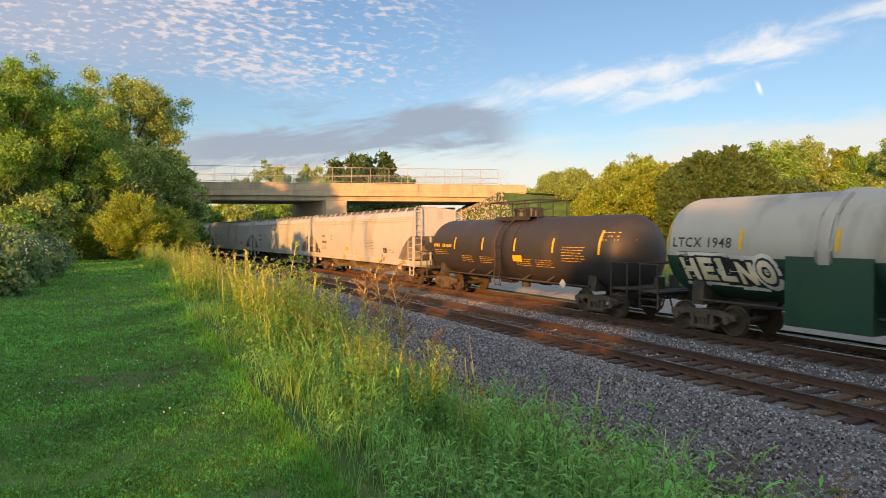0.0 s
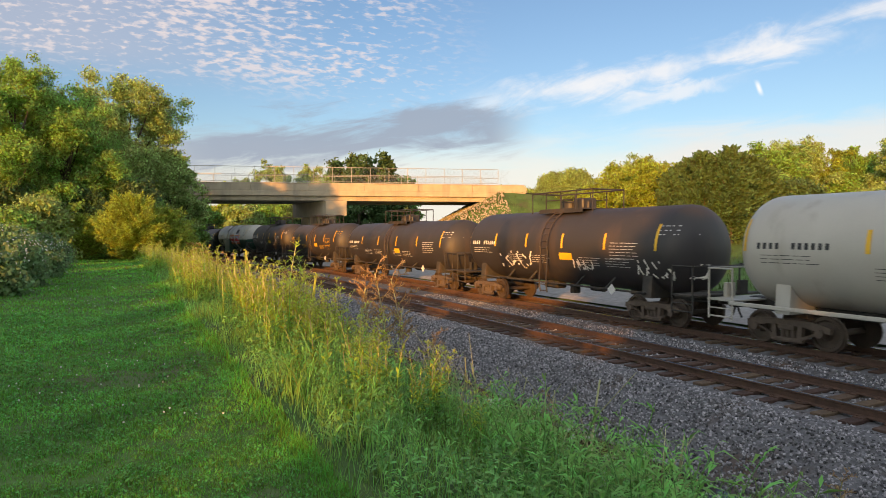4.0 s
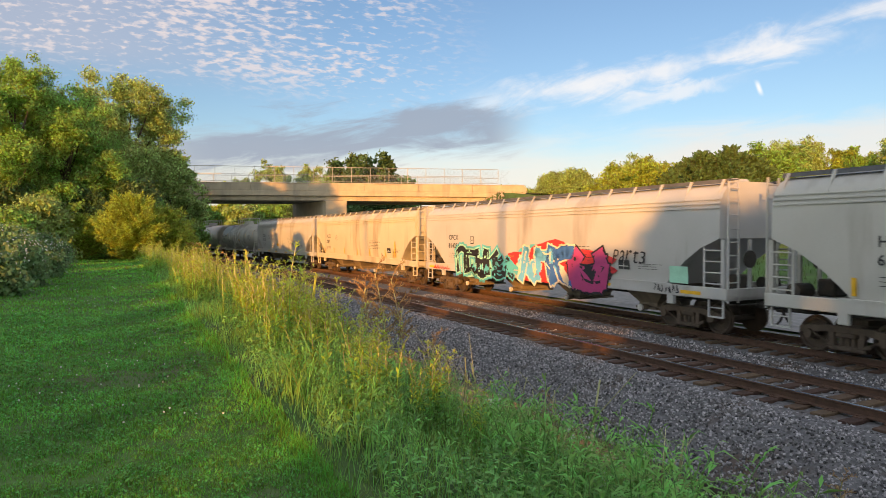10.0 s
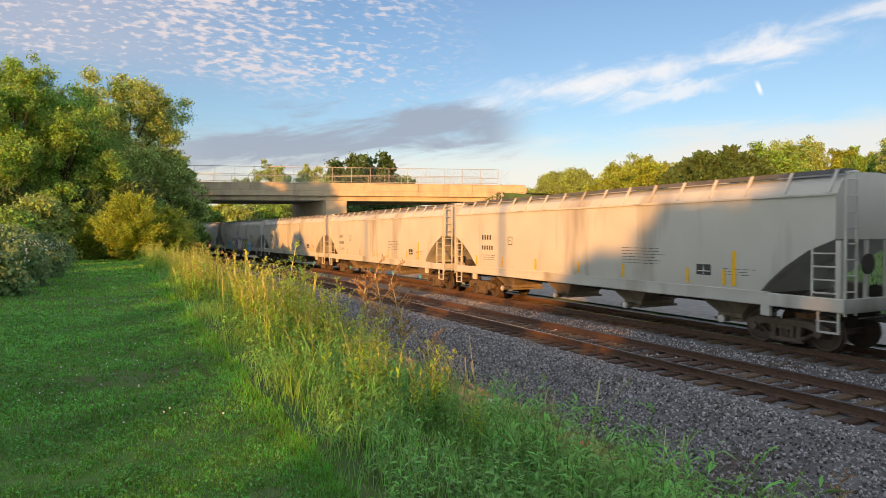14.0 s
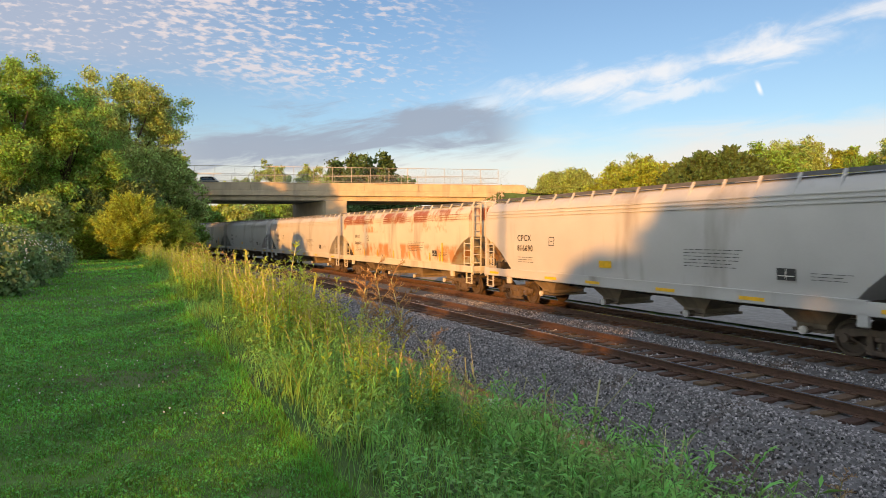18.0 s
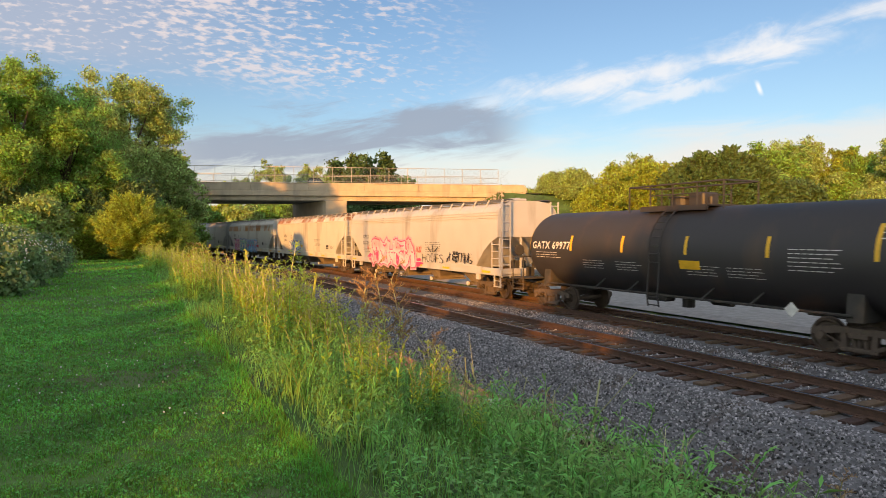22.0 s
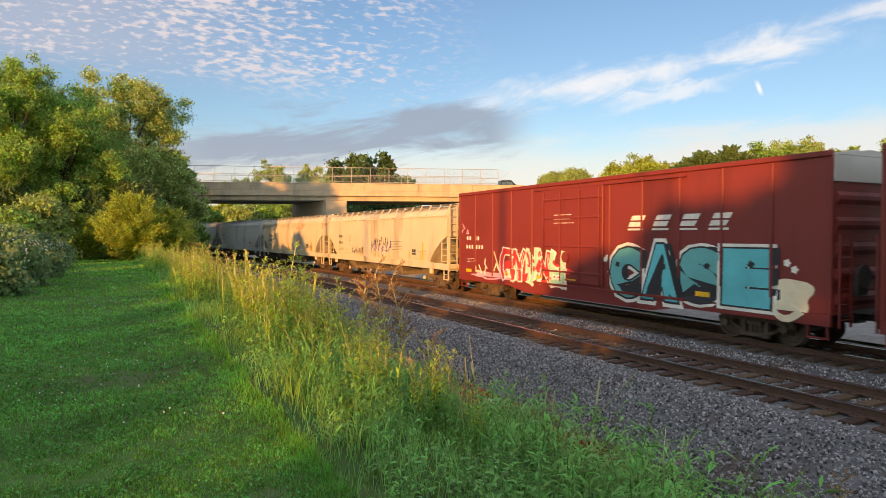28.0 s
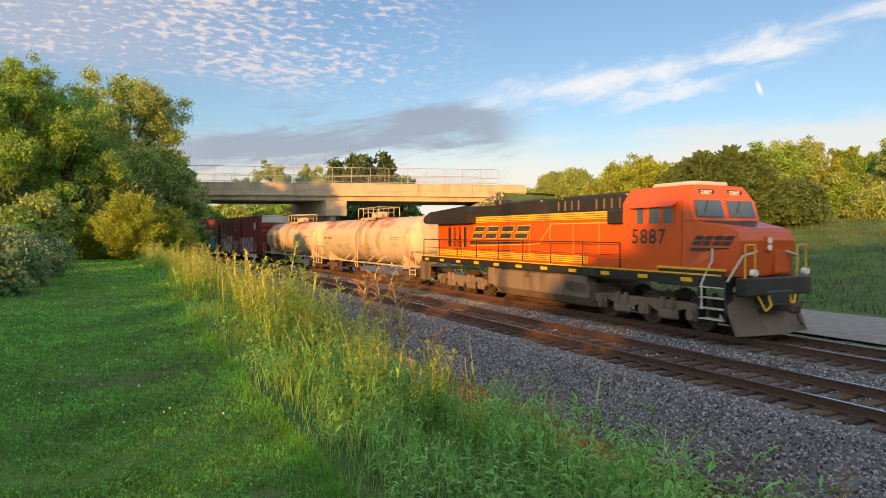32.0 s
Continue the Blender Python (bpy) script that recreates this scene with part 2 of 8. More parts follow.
    def mesh(self, name, mats, smooth=False):
        me = bpy.data.meshes.new(name)
        me.from_pydata(self.v, [], self.f)
        for q in mats if isinstance(mats, (list, tuple)) else [mats]:
            me.materials.append(q)
        if any(self.mi):
            me.polygons.foreach_set("material_index", self.mi)
        bm = bmesh.new()
        bm.from_mesh(me)
        if len(bm.faces) < 30000:
            bmesh.ops.recalc_face_normals(bm, faces=bm.faces)
        if smooth:
            for f in bm.faces:
                f.smooth = True
            lim = radians(smooth if smooth is not True else 40)
            for e in bm.edges:
                if len(e.link_faces) == 2 and e.calc_face_angle(0) > lim:
                    e.smooth = False
        bm.to_mesh(me)
        bm.free()
        return me


def part(name, geo, material, parent=None, label="", smooth=False):
    """Links a Geo (or a ready mesh) as one mesh object under a thing or a part."""
    me = geo.mesh(name, material, smooth) if isinstance(geo, Geo) else geo
    ob = new(name, me)
    if parent:
        ob.parent = parent
    if label:
        ob["label"] = label
    return ob


def thing(name, label, category, group="", at=None):
    ob = new(name)
    ob.empty_display_size = 0.2
    tagged(ob, label, category, group)
    if at:
        ob.matrix_basis = at
    return ob
# ---- ground ----
LAWN = 1.3


def smooth(a, b, t):
    t = min(max((t - a) / (b - a), 0.0), 1.0)
    return t * t * (3 - 2 * t)


# the overbridge: a point on its near edge below the fence, and its bearing
BR_P, BR_A = (-13.4, 78.0), radians(82.0)
BR_U = (math.sin(BR_A), math.cos(BR_A))      # along the deck, to the right
BR_V = (-BR_U[1], BR_U[0])                   # across it, away from the camera
BR_W = 10.5
DECK = 9.0


def bridge_xy(u, v):
    return BR_P[0] + BR_U[0] * u + BR_V[0] * v, BR_P[1] + BR_U[1] * u + BR_V[1] * v


def ground_z(x, y):
    s, d = s_at(x, y)
    n = noise.noise((x * 0.13, y * 0.13, 0.0)) * 0.10 + noise.noise((x * 0.9, y * 0.9, 3.0)) * 0.03
    if d > 0:
        z = -0.62 - 0.45 * smooth(6.4, 8.0, d)
        z += (LAWN + 1.07) * smooth(9.5, 15.2, d)
        z += n * smooth(8.0, 10.0, d)
    else:
        z = -0.62 + 0.2 * smooth(-4.5, -5.5, d)
        z += 4.6 * smooth(-11.5, -46, d) + n * smooth(-10, -13, d) * 1.5
    # banks that carry the road up to the bridge
    rx, ry = x - BR_P[0], y - BR_P[1]
    u, v = rx * BR_U[0] + ry * BR_U[1], rx * BR_V[0] + ry * BR_V[1]
    w = max(abs(v - BR_W / 2) - BR_W / 2 - 0.5, 0.0)
    top = DECK - 0.92 - w * 0.55
    if u > 0:
        bank = top - max(20.5 - u, 0) * 0.55
    else:
        bank = top - max(u + 27.0, 0) * 0.8
    bank -= max(abs(u) - 90, 0) * 0.06
    return max(z, bank)


def axis(lo, hi, fine_lo, fine_hi, step):
    out = [fine_lo + i * step for i in range(int((fine_hi - fine_lo) / step) + 1)]
    g = step
    while out[-1] < hi:
        g *= 1.18
        out.append(out[-1] + g)
    g = step
    while out[0] > lo:
        g *= 1.18
        out.insert(0, out[0] - g)
    return out


def build_ground():
    xs, ys = axis(-2500, 2500, -32, 24, 0.5), axis(-1500, 3500, -6, 60, 0.5)
    vs, fs = [], []
    for y in ys:
        for x in xs:
            vs.append((x, y, ground_z(x, y)))
    w = len(xs)
    for j in range(len(ys) - 1):
        for i in range(w - 1):
            a = j * w + i
            fs.append((a, a + 1, a + 1 + w, a + w))
    me = bpy.data.meshes.new("ground")
    me.from_pydata(vs, [], fs)
    me.polygons.foreach_set("use_smooth", [True] * len(fs))
    m = mat("soil_and_grass", (0.075, 0.150, 0.032), 0.95, var=0.45, scale=0.6, fine=18, bump=0.6, dirt=(0.10, 0.085, 0.05), dirt_amt=0.25, dirt_scale=0.35)
    me.materials.append(m)
    ob = new("ground", me)
    tagged(ob, "grassy ground with a mown verge, ditch and banks", "ground", kind="structure")


build_ground()


# ---- ballast and tracks ----
def strip(rows, s0, s1, step):
    """A strip along the line through (offset, height) rows."""
    vs, fs = [], []
    n = int((s1 - s0) / step) + 1
    for i in range(n):
        s = s0 + i * step
        for off, z in rows:
            x, y, h = on_line(s, off)
            vs.append((x, y, z))
    w = len(rows)
    for i in range(n - 1):
        for j in range(w - 1):
            a = i * w + j
            fs.append((a, a + 1, a + 1 + w, a + w))
    return vs, fs


M_BALLAST = mat("crushed_stone", (0.155, 0.155, 0.168), 0.9, var=0.5, scale=9, fine=26, bump=1.0, dirt=(0.10, 0.065, 0.045), dirt_amt=0.35, dirt_scale=0.8)
M_STONE = mat("stone_chips", (0.275, 0.270, 0.290), 0.85, var=0.3, scale=14, fine=60, bump=0.3, island=0.85)
M_GRAVEL = mat("gravel_road", (0.30, 0.29, 0.28), 0.95, var=0.2, scale=3, fine=40, bump=0.5)
M_TIE = mat("tie_wood", (0.100, 0.062, 0.044), 0.9, var=0.35, scale=6, fine=50, bump=0.6, random_ob=0.35)
M_RAIL = mat("rail_rust", (0.095, 0.052, 0.036), 0.75, var=0.25, scale=8, fine=60, bump=0.3)
M_RAILTOP = mat("rail_head_polished", (0.55, 0.55, 0.57), 0.22, metal=1.0, var=0.08, scale=8, fine=90, bump=0.0)


def build_ballast():
    rows = [(-4.2, -0.66), (-2.6, -0.26), (-1.5, -0.235), (0, -0.225), (1.5, -0.235), (2.2, -0.27), (2.9, -0.235), (TC, -0.225), (TC + 1.15, -0.235), (TC + 1.45, -0.21), (TC + 1.9, -0.27), (TC + 2.6, -0.58), (TC + 3.4, -0.92), (TC + 3.9, -1.12)]
    fine = []
    for (a, za), (b, zb) in zip(rows, rows[1:]):
        k = max(int((b - a) / 0.16), 1)
        fine += [(a + (b - a) * i / k, za + (zb - za) * i / k) for i in range(k)]
    fine.append(rows[-1])
    vs, fs = strip(fine, -60, 60, 0.2)
    w = len(fine)
    vs = [(x, y, z + (noise.noise((x * 5, y * 5, 0)) * 0.03 + noise.noise((x * 1.1, y * 1.1, 5)) * 0.03 if 0 < i % w < w - 1 else 0)) for i, (x, y, z) in enumerate(vs)]
    o = len(vs)
    for lo, hi in ((-800, -60), (60, 700)):
        v2, f2 = strip(rows, lo, hi, 4.0)
        vs += v2
        fs += [tuple(i + o for i in q) for q in f2]
        o = len(vs)
    me = bpy.data.meshes.new("ballast_bed")
    me.from_pydata(vs, [], fs)
    me.materials.append(M_BALLAST)
    tagged(new("ballast_bed", me), "grey crushed stone ballast under two tracks", "ballast", kind="structure")
    # the service road on the far side
    vs, fs = strip([(-4.6, -0.5), (-5.2, -0.37), (-7.8, -0.33), (-10.2, -0.37), (-11.0, -0.5)], -400, 160, 2.0)
    me = bpy.data.meshes.new("gravel_road")
    me.from_pydata(vs, [], fs)
    me.materials.append(M_GRAVEL)
    tagged(new("gravel_road", me), "pale gravel service road beside the tracks", "road", kind="structure")


build_ballast()


def scatter_stones():
    rng = np.random.default_rng(4)
    base = np.array([(1, 0, 0), (-1, 0, 0), (0, 1, 0), (0, -1, 0), (0, 0, 1), (0, 0, -1)], float)
    tri = np.array([(0, 2, 4), (2, 1, 4), (1, 3, 4), (3, 0, 4), (2, 0, 5), (1, 2, 5), (3, 1, 5), (0, 3, 5)])
    vs, fs, o = [], [], 0
    spans = [(-21, 12, TC + 1.32, TC + 3.9, 34000), (12, 34, TC + 1.32, TC + 3.7, 9000), (-21, 16, TC - 0.75, TC + 0.75, 3500), (-21, 10, 1.6, TC - 1.5, 4500), (-21, 6, TC + 3.5, TC + 4.6, 1200)]
    for s0, s1, d0, d1, n in spans:
        for _ in range(n):
            s, d = rng.uniform(s0, s1), rng.uniform(d0, d1)
            x, y, h = on_line(s, d)
            q = d - TC
            z = -0.225 if q < 1.25 else np.interp(q, [1.25, 1.9, 2.6, 3.4, 3.9, 4.6], [-0.22, -0.27, -0.58, -0.92, -1.08, -1.05])
            z += noise.noise((x * 1.1, y * 1.1, 5)) * 0.03
            r = rng.uniform(0.018, 0.042)
            R = np.linalg.qr(rng.normal(size=(3, 3)))[0]
            vs.append((base * rng.uniform(0.55, 1.15, (6, 1)) * r) @ R + (x, y, z + r * 0.35))
            fs.append(tri + o)
            o += 6
    me = bpy.data.meshes.new("ballast_stones")
    me.from_pydata(np.concatenate(vs).tolist(), [], np.concatenate(fs).tolist())
    me.materials.append(M_STONE)
    tagged(new("ballast_stones", me), "loose grey and white ballast stones", "stones", kind="stuff")


scatter_stones()


def rail_mesh(off, s0, s1):
    prof = [(-0.07, -0.18), (-0.07, -0.165), (-0.012, -0.145), (-0.012, -0.045), (-0.036, -0.035), (-0.036, -0.004), (-0.028, 0), (0.028, 0), (0.036, -0.004), (0.036, -0.035), (0.012, -0.045), (0.012, -0.145), (0.07, -0.165), (0.07, -0.18)]
    g = Geo()
    ss = [s0]
    while ss[-1] < s1:
        ss.append(ss[-1] + (1.5 if -60 < ss[-1] < 120 else 8))
    w = len(prof)
    for s in ss:
        for a, z in prof:
            x, y, h = on_line(s, off + a)
            g.v.append((x, y, z))
    for i in range(len(ss) - 1):
        for j in range(w):
            k = (j + 1) % w
            g.f.append((i * w + j, i * w + k, (i + 1) * w + k, (i + 1) * w + j))
            g.mi.append(1 if j in (5, 6, 7) else 0)
    return g


GAUGE = 0.765


def build_track(off, label, s0, s1):
    tr = thing("railway_track", label, "track", "tracks")
    for side in (-1, 1):
        part("rail", rail_mesh(off + side * GAUGE, -700, 620), [M_RAIL, M_RAILTOP], tr, "rusty steel rail with a polished head")
    plate = Geo()
    spikes = Geo()
    tg = Geo().box(0, 0, 0, 2.6, 0.23, 0.18, bev=0.012)
    me = tg.mesh("tie", M_TIE)
    rng = random.Random(int(off * 10) + 3)
    s, n = s0, 0
    rest = Geo()
    while s < s1:
        x, y, h = on_line(s, off + rng.uniform(-0.04, 0.04))
        m = Matrix.Translation((x, y, -0.268 + rng.uniform(-0.012, 0.006))) @ Matrix.Rotation(h + rng.uniform(-0.02, 0.02), 4, "Z") @ Matrix.Diagonal((rng.uniform(0.97, 1.03), rng.uniform(0.9, 1.05), 1, 1))
        if n < 290:
            ob = part("tie", me, None, tr)
            ob.matrix_basis = m
        else:
            rest.box(0, 0, 0, 2.6, 0.23, 0.18, m)
        for side in (-1, 1):
            px, py, h = on_line(s, off + side * GAUGE)
            pm = Matrix.Translation((px, py, -0.172)) @ Matrix.Rotation(h, 4, "Z")
            plate.box(0, 0, 0, 0.36, 0.19, 0.024, pm)
            for a in (-0.12, 0.12):
                spikes.box(a, 0.05, 0.02, 0.035, 0.03, 0.03, pm)
        s += 0.5 + rng.uniform(-0.03, 0.03)
        n += 1
    if rest.v:
        tagged(part("ties_far", rest, M_TIE, tr), kind="stuff")
    tagged(part("tie_plating", plate, M_RAIL, tr), kind="stuff")
    tagged(part("spike_rows", spikes, M_RAIL, tr), kind="stuff")
    return tr


# ---- the overbridge ----
M_CONC = mat("weathered_concrete", (0.44, 0.37, 0.28), 0.85, var=0.12, scale=0.8, fine=14, bump=0.15, dirt=(0.24, 0.22, 0.19), dirt_amt=0.35, dirt_scale=0.6, streak=True)
M_CONC_D = mat("stained_concrete", (0.33, 0.30, 0.26), 0.9, var=0.15, scale=0.7, fine=14, bump=0.15, dirt=(0.15, 0.13, 0.11), dirt_amt=0.4, dirt_scale=0.5, streak=True)
M_STEEL = mat("galvanised_steel", (0.42, 0.41, 0.39), 0.5, metal=0.6, var=0.12, scale=5, fine=50, bump=0.05)
M_ASPH = mat("asphalt", (0.06, 0.06, 0.06), 0.95, var=0.2, scale=2, fine=40, bump=0.3)


def bridge_frame():
    return Matrix(((BR_U[0], BR_V[0], 0, BR_P[0]), (BR_U[1], BR_V[1], 0, BR_P[1]), (0, 0, 1, 0), (0, 0, 0, 1)))


def build_bridge():
    b = thing("road_bridge", "concrete road overbridge with fenced parapets above the tracks", "bridge", at=bridge_frame())
    U0, U1 = -30.0, 20.6
    part("deck", Geo().box((U0 + U1) / 2, BR_W / 2, 7.95, U1 - U0, BR_W - 0.5, 0.35), M_CONC_D, b)
    part("road_surface", Geo().box((U0 + U1) / 2, BR_W / 2, 8.155, U1 - U0, BR_W - 1.2, 0.06), M_ASPH, b)
    for v in (0, BR_W):
        f = 1 if v == 0 else -1
        part("edge_slab", Geo().box((U0 + U1) / 2, v + f * 0.18, 7.86, U1 - U0, 0.5, 0.62, bev=0.03), M_CONC, b)
        part("girder", Geo().box((U0 + U1) / 2, v + f * 0.5, 7.28, U1 - U0 - 0.4, 0.35, 0.62, bev=0.04), M_CONC, b)
        # parapet in cast lengths
        n = 8
        L = (U1 + 3.4 - U0) / n
        for i in range(n):
            part("parapet_panel", Geo().box(U0 + (i + 0.5) * L, v + f * 0.12, 8.60, L - 0.03, 0.34, 0.86, bev=0.03), M_CONC, b)
        part("parapet_cap", Geo().box((U0 + U1 + 3.4) / 2, v + f * 0.12, 9.07, U1 + 3.4 - U0, 0.42, 0.1, bev=0.02), M_CONC, b)
        fence = part("fence", Geo().rod((U0, v + f * 0.12, 11.05), (U1, v + f * 0.12, 11.05), 0.03).rod((U0, v + f * 0.12, 9.95), (U1, v + f * 0.12, 9.95), 0.025).rod((U0, v + f * 0.12, 9.3), (U1, v + f * 0.12, 9.3), 0.025), M_STEEL, b, "galvanised pedestrian fence")
        k = 22
        for i in range(k + 1):
            u = U0 + (U1 - U0) * i / k
            part("fence_post", Geo().rod((u, v + f * 0.12, 9.1), (u, v + f * 0.12, 11.07), 0.035), M_STEEL, fence)
        mesh = Geo()
        u = U0
        while u < U1:
            for dz in (1, -1):
                a = (u, v + f * 0.12, 9.3 if dz > 0 else 11.03)
                e = (u + 1.73, v + f * 0.12, 11.03 if dz > 0 else 9.3)
                mesh.rod(a, e, 0.0035, 3, caps=False)
            u += 0.16
        part("wire_mesh", mesh, M_STEEL, fence, "thin wire mesh")
    for v in (2.6, 5.2, 7.8):
        part("girder", Geo().box((U0 + U1) / 2, v, 7.35, U1 - U0 - 0.4, 0.4, 0.8), M_CONC_D, b)
    # the pier: capped, with round columns
    skew = Matrix(((1, -0.445, 0, 0.2), (0, 1, 0, 0), (0, 0, 1, 0), (0, 0, 0, 1)))
    part("pier_cap", Geo().prism([(-1.25, 6.95), (1.25, 6.95), (1.25, 5.15), (-1.25, 5.15)], -0.35, BR_W + 0.3, "y", skew), M_CONC, b)
    for v in (1.0, 3.9, 6.8, 9.7):
        part("pier_column", Geo().rod((0.2 - 0.445 * v, v, -1.0), (0.2 - 0.445 * v, v, 5.16), 0.52, 16), M_CONC, b, smooth=True)
    part("bearing_block", Geo().box(0.0, 0.5, 7.0, 2.3, 0.7, 0.16, bev=0.02), M_CONC_D, b)
    for u in (U0 - 0.4, U1 + 0.3):
        part("abutment", Geo().box(u, BR_W / 2, 6.9, 1.0, BR_W - 0.2, 2.6), M_CONC_D, b)
    part("wing_wall", Geo().prism([(20.6, 9.1), (24.2, 8.9), (24.4, 8.2), (20.6, 6.0)], 0.0, 0.35), M_CONC, b)


build_bridge()
M_RIPRAP = mat("riprap_rock", (0.34, 0.30, 0.25), 0.9, var=0.25, scale=2, fine=20, bump=0.4, island=0.3)


def scatter_riprap():
    rng = random.Random(9)
    g = Geo()
    for _ in range(6000):
        u, v = rng.uniform(5, 21), rng.uniform(-7, 12)
        x, y = bridge_xy(u, v)
        z = ground_z(x, y)
        r = rng.uniform(0.06, 0.17)
        bmx = Matrix.Translation((x, y, z + r * 0.2)) @ Euler([rng.uniform(0, 6) for _ in range(3)]).to_matrix().to_4x4()
        g.box(0, 0, 0, r * 1.6, r * 1.2, r, bmx, bev=r * 0.3)
    me = g.mesh("riprap", M_RIPRAP)
    tagged(new("riprap", me), "pale broken rock slope under the bridge end", "rocks", kind="stuff")


scatter_riprap()
# ---- trees and plants ----
M_BARK = mat("bark", (0.09, 0.07, 0.05), 0.95, var=0.3, scale=4, fine=30, bump=0.7)
M_LEAF = {
    "green": mat("leaf_green", (0.285, 0.460, 0.115), 0.55, var=0.3, scale=0.5, fine=5, bump=0, island=0.55, trans=0.5, spec=0.3),
    "yellow": mat("leaf_yellow_green", (0.375, 0.460, 0.080), 0.55, var=0.3, scale=0.5, fine=5, bump=0, island=0.5, trans=0.5, spec=0.3),
    "dark": mat("leaf_dark", (0.095, 0.165, 0.062), 0.6, var=0.3, scale=0.6, fine=5, bump=0, island=0.45, trans=0.25, spec=0.3),
    "olive": mat("leaf_olive", (0.370, 0.490, 0.170), 0.6, var=0.3, scale=0.5, fine=5, bump=0, island=0.5, trans=0.45, spec=0.3),
    "pale": mat("leaf_pale", (0.185, 0.300, 0.130), 0.6, var=0.25, scale=0.6, fine=5, bump=0, island=0.4, trans=0.4, spec=0.3),
}


def quads(me_name, P, T, B, mats, mi=None):
    """One quad at each point P, spanned by T and B (arrays n x 3)."""
    n = len(P)
    V = np.stack([P - T - B, P + T - B, P + T + B, P - T + B], 1).reshape(-1, 3)
    me = bpy.data.meshes.new(me_name)
    me.vertices.add(n * 4)
    me.vertices.foreach_set("co", V.astype(np.float32).ravel())
    me.loops.add(n * 4)
    me.loops.foreach_set("vertex_index", np.arange(n * 4, dtype=np.int32))
    me.polygons.add(n)
    me.polygons.foreach_set("loop_start", np.arange(0, n * 4, 4, dtype=np.int32))
    me.polygons.foreach_set("loop_total", np.full(n, 4, dtype=np.int32))
    for q in mats if isinstance(mats, (list, tuple)) else [mats]:
        me.materials.append(q)
    if mi is not None:
        me.polygons.foreach_set("material_index", mi.astype(np.int32))
    me.update()
    me.validate()
    return me


def unit(a):
    return a / np.maximum(np.linalg.norm(a, axis=1, keepdims=True), 1e-9)


def crown_mesh(seed, h, r, lobes, leaves, size, shape, material):
    """Leaves on small uneven clumps; shape: round (clumps along spreading limbs), cone (sprays that sweep up from a stem) or bush."""
    rng = np.random.default_rng(seed)
    if shape == "cone":
        nb = lobes * 2
        f = rng.uniform(0, 1, nb) ** 0.9
        a = rng.uniform(0, 2 * math.pi, nb)
        L = (r * (1 - f) ** 0.75 + 0.25) * rng.uniform(0.45, 1.3, nb) * (1 - 0.35 * (f < 0.1))
        lift = rng.uniform(0.15, 0.7, nb) + 0.5 * f
        root = np.stack([np.zeros(nb), np.zeros(nb), h * (0.03 + 0.86 * f)], 1)
        out = np.stack([np.cos(a), np.sin(a), lift], 1)
        tip = root + out * L[:, None]
        k = rng.choice(nb, leaves, p=L / L.sum())
        q = rng.uniform(0.2, 1.05, leaves) ** 0.8
        spread = (0.05 + 0.13 * L[k] * (1.15 - q))[:, None]
        P = root[k] + out[k] * (L[k] * q)[:, None] + rng.normal(size=(leaves, 3)) * spread
        P[:, 2] = np.maximum(P[:, 2], 0.1)
        T = unit(out[k] + rng.normal(size=(leaves, 3)) * 0.55)
        B = unit(np.cross(T, rng.normal(size=(leaves, 3))))
        sz = size * rng.uniform(0.6, 1.4, (leaves, 1))
        return quads("crown", P, T * sz * 0.62, B * sz * 0.26, material), tip[:16], L[:16]
    cs, rs = [], []
    if shape == "bush":
        for i in range(lobes):
            f = rng.uniform(0, 1)
            z = h * (0.10 + 0.76 * f)
            R = r * math.sqrt(max(1 - (f * 0.95) ** 2, 0.05))
            a = rng.uniform(0, 2 * math.pi)
            q = math.sqrt(rng.uniform(0.15, 1))
            cs.append((math.cos(a) * R * q, math.sin(a) * R * q, z))
            rs.append(r * rng.uniform(0.09, 0.24))
    else:
        limbs = 15
        ends = []
        for i in range(limbs):
            f = (i + rng.uniform(0.2, 0.8)) / limbs
            a = i * 2.4 + rng.uniform(-0.5, 0.5)
            R = r * (0.30 + 0.72 * math.sin(math.pi * min(f * 0.86 + 0.14, 1))) * rng.uniform(0.6, 1.08)
            ends.append(np.array((math.cos(a) * R, math.sin(a) * R, h * (0.26 + 0.70 * f))))
        cs += ends
        rs += [r * 0.10] * limbs
        while len(cs) < lobes:
            e = ends[rng.integers(limbs)]
            q = rng.uniform(0.45, 1.0)
            c = np.array((e[0] * q, e[1] * q, e[2] - (1 - q) * h * 0.28)) + rng.normal(size=3) * r * np.array((0.15, 0.15, 0.12))
            cs.append(c)
            rs.append(r * rng.uniform(0.06, 0.165))
    cs, rs = np.array(cs), np.array(rs)
    k = rng.choice(len(cs), leaves, p=rs ** 2 / np.sum(rs ** 2))
    d = unit(rng.normal(size=(leaves, 3)))
    rad = rs[k][:, None] * np.clip(rng.normal(0.80, 0.38, (leaves, 1)), 0.05, 1.9)
    P = cs[k] + d * rad * np.array([1, 1, 0.75]) + rng.normal(size=(leaves, 3)) * 0.10
    P[:, 2] = np.maximum(P[:, 2], 0.15)
    up = unit(d * 0.6 + rng.normal(size=(leaves, 3)) * 0.7 + np.array([0, 0, 0.35]))
    T = unit(np.cross(up, rng.normal(size=(leaves, 3))))
    B = np.cross(up, T)
    sz = size * rng.uniform(0.55, 1.35, (leaves, 1))
    return quads("crown", P, T * sz * 0.5, B * sz * 0.3, material), cs, rs


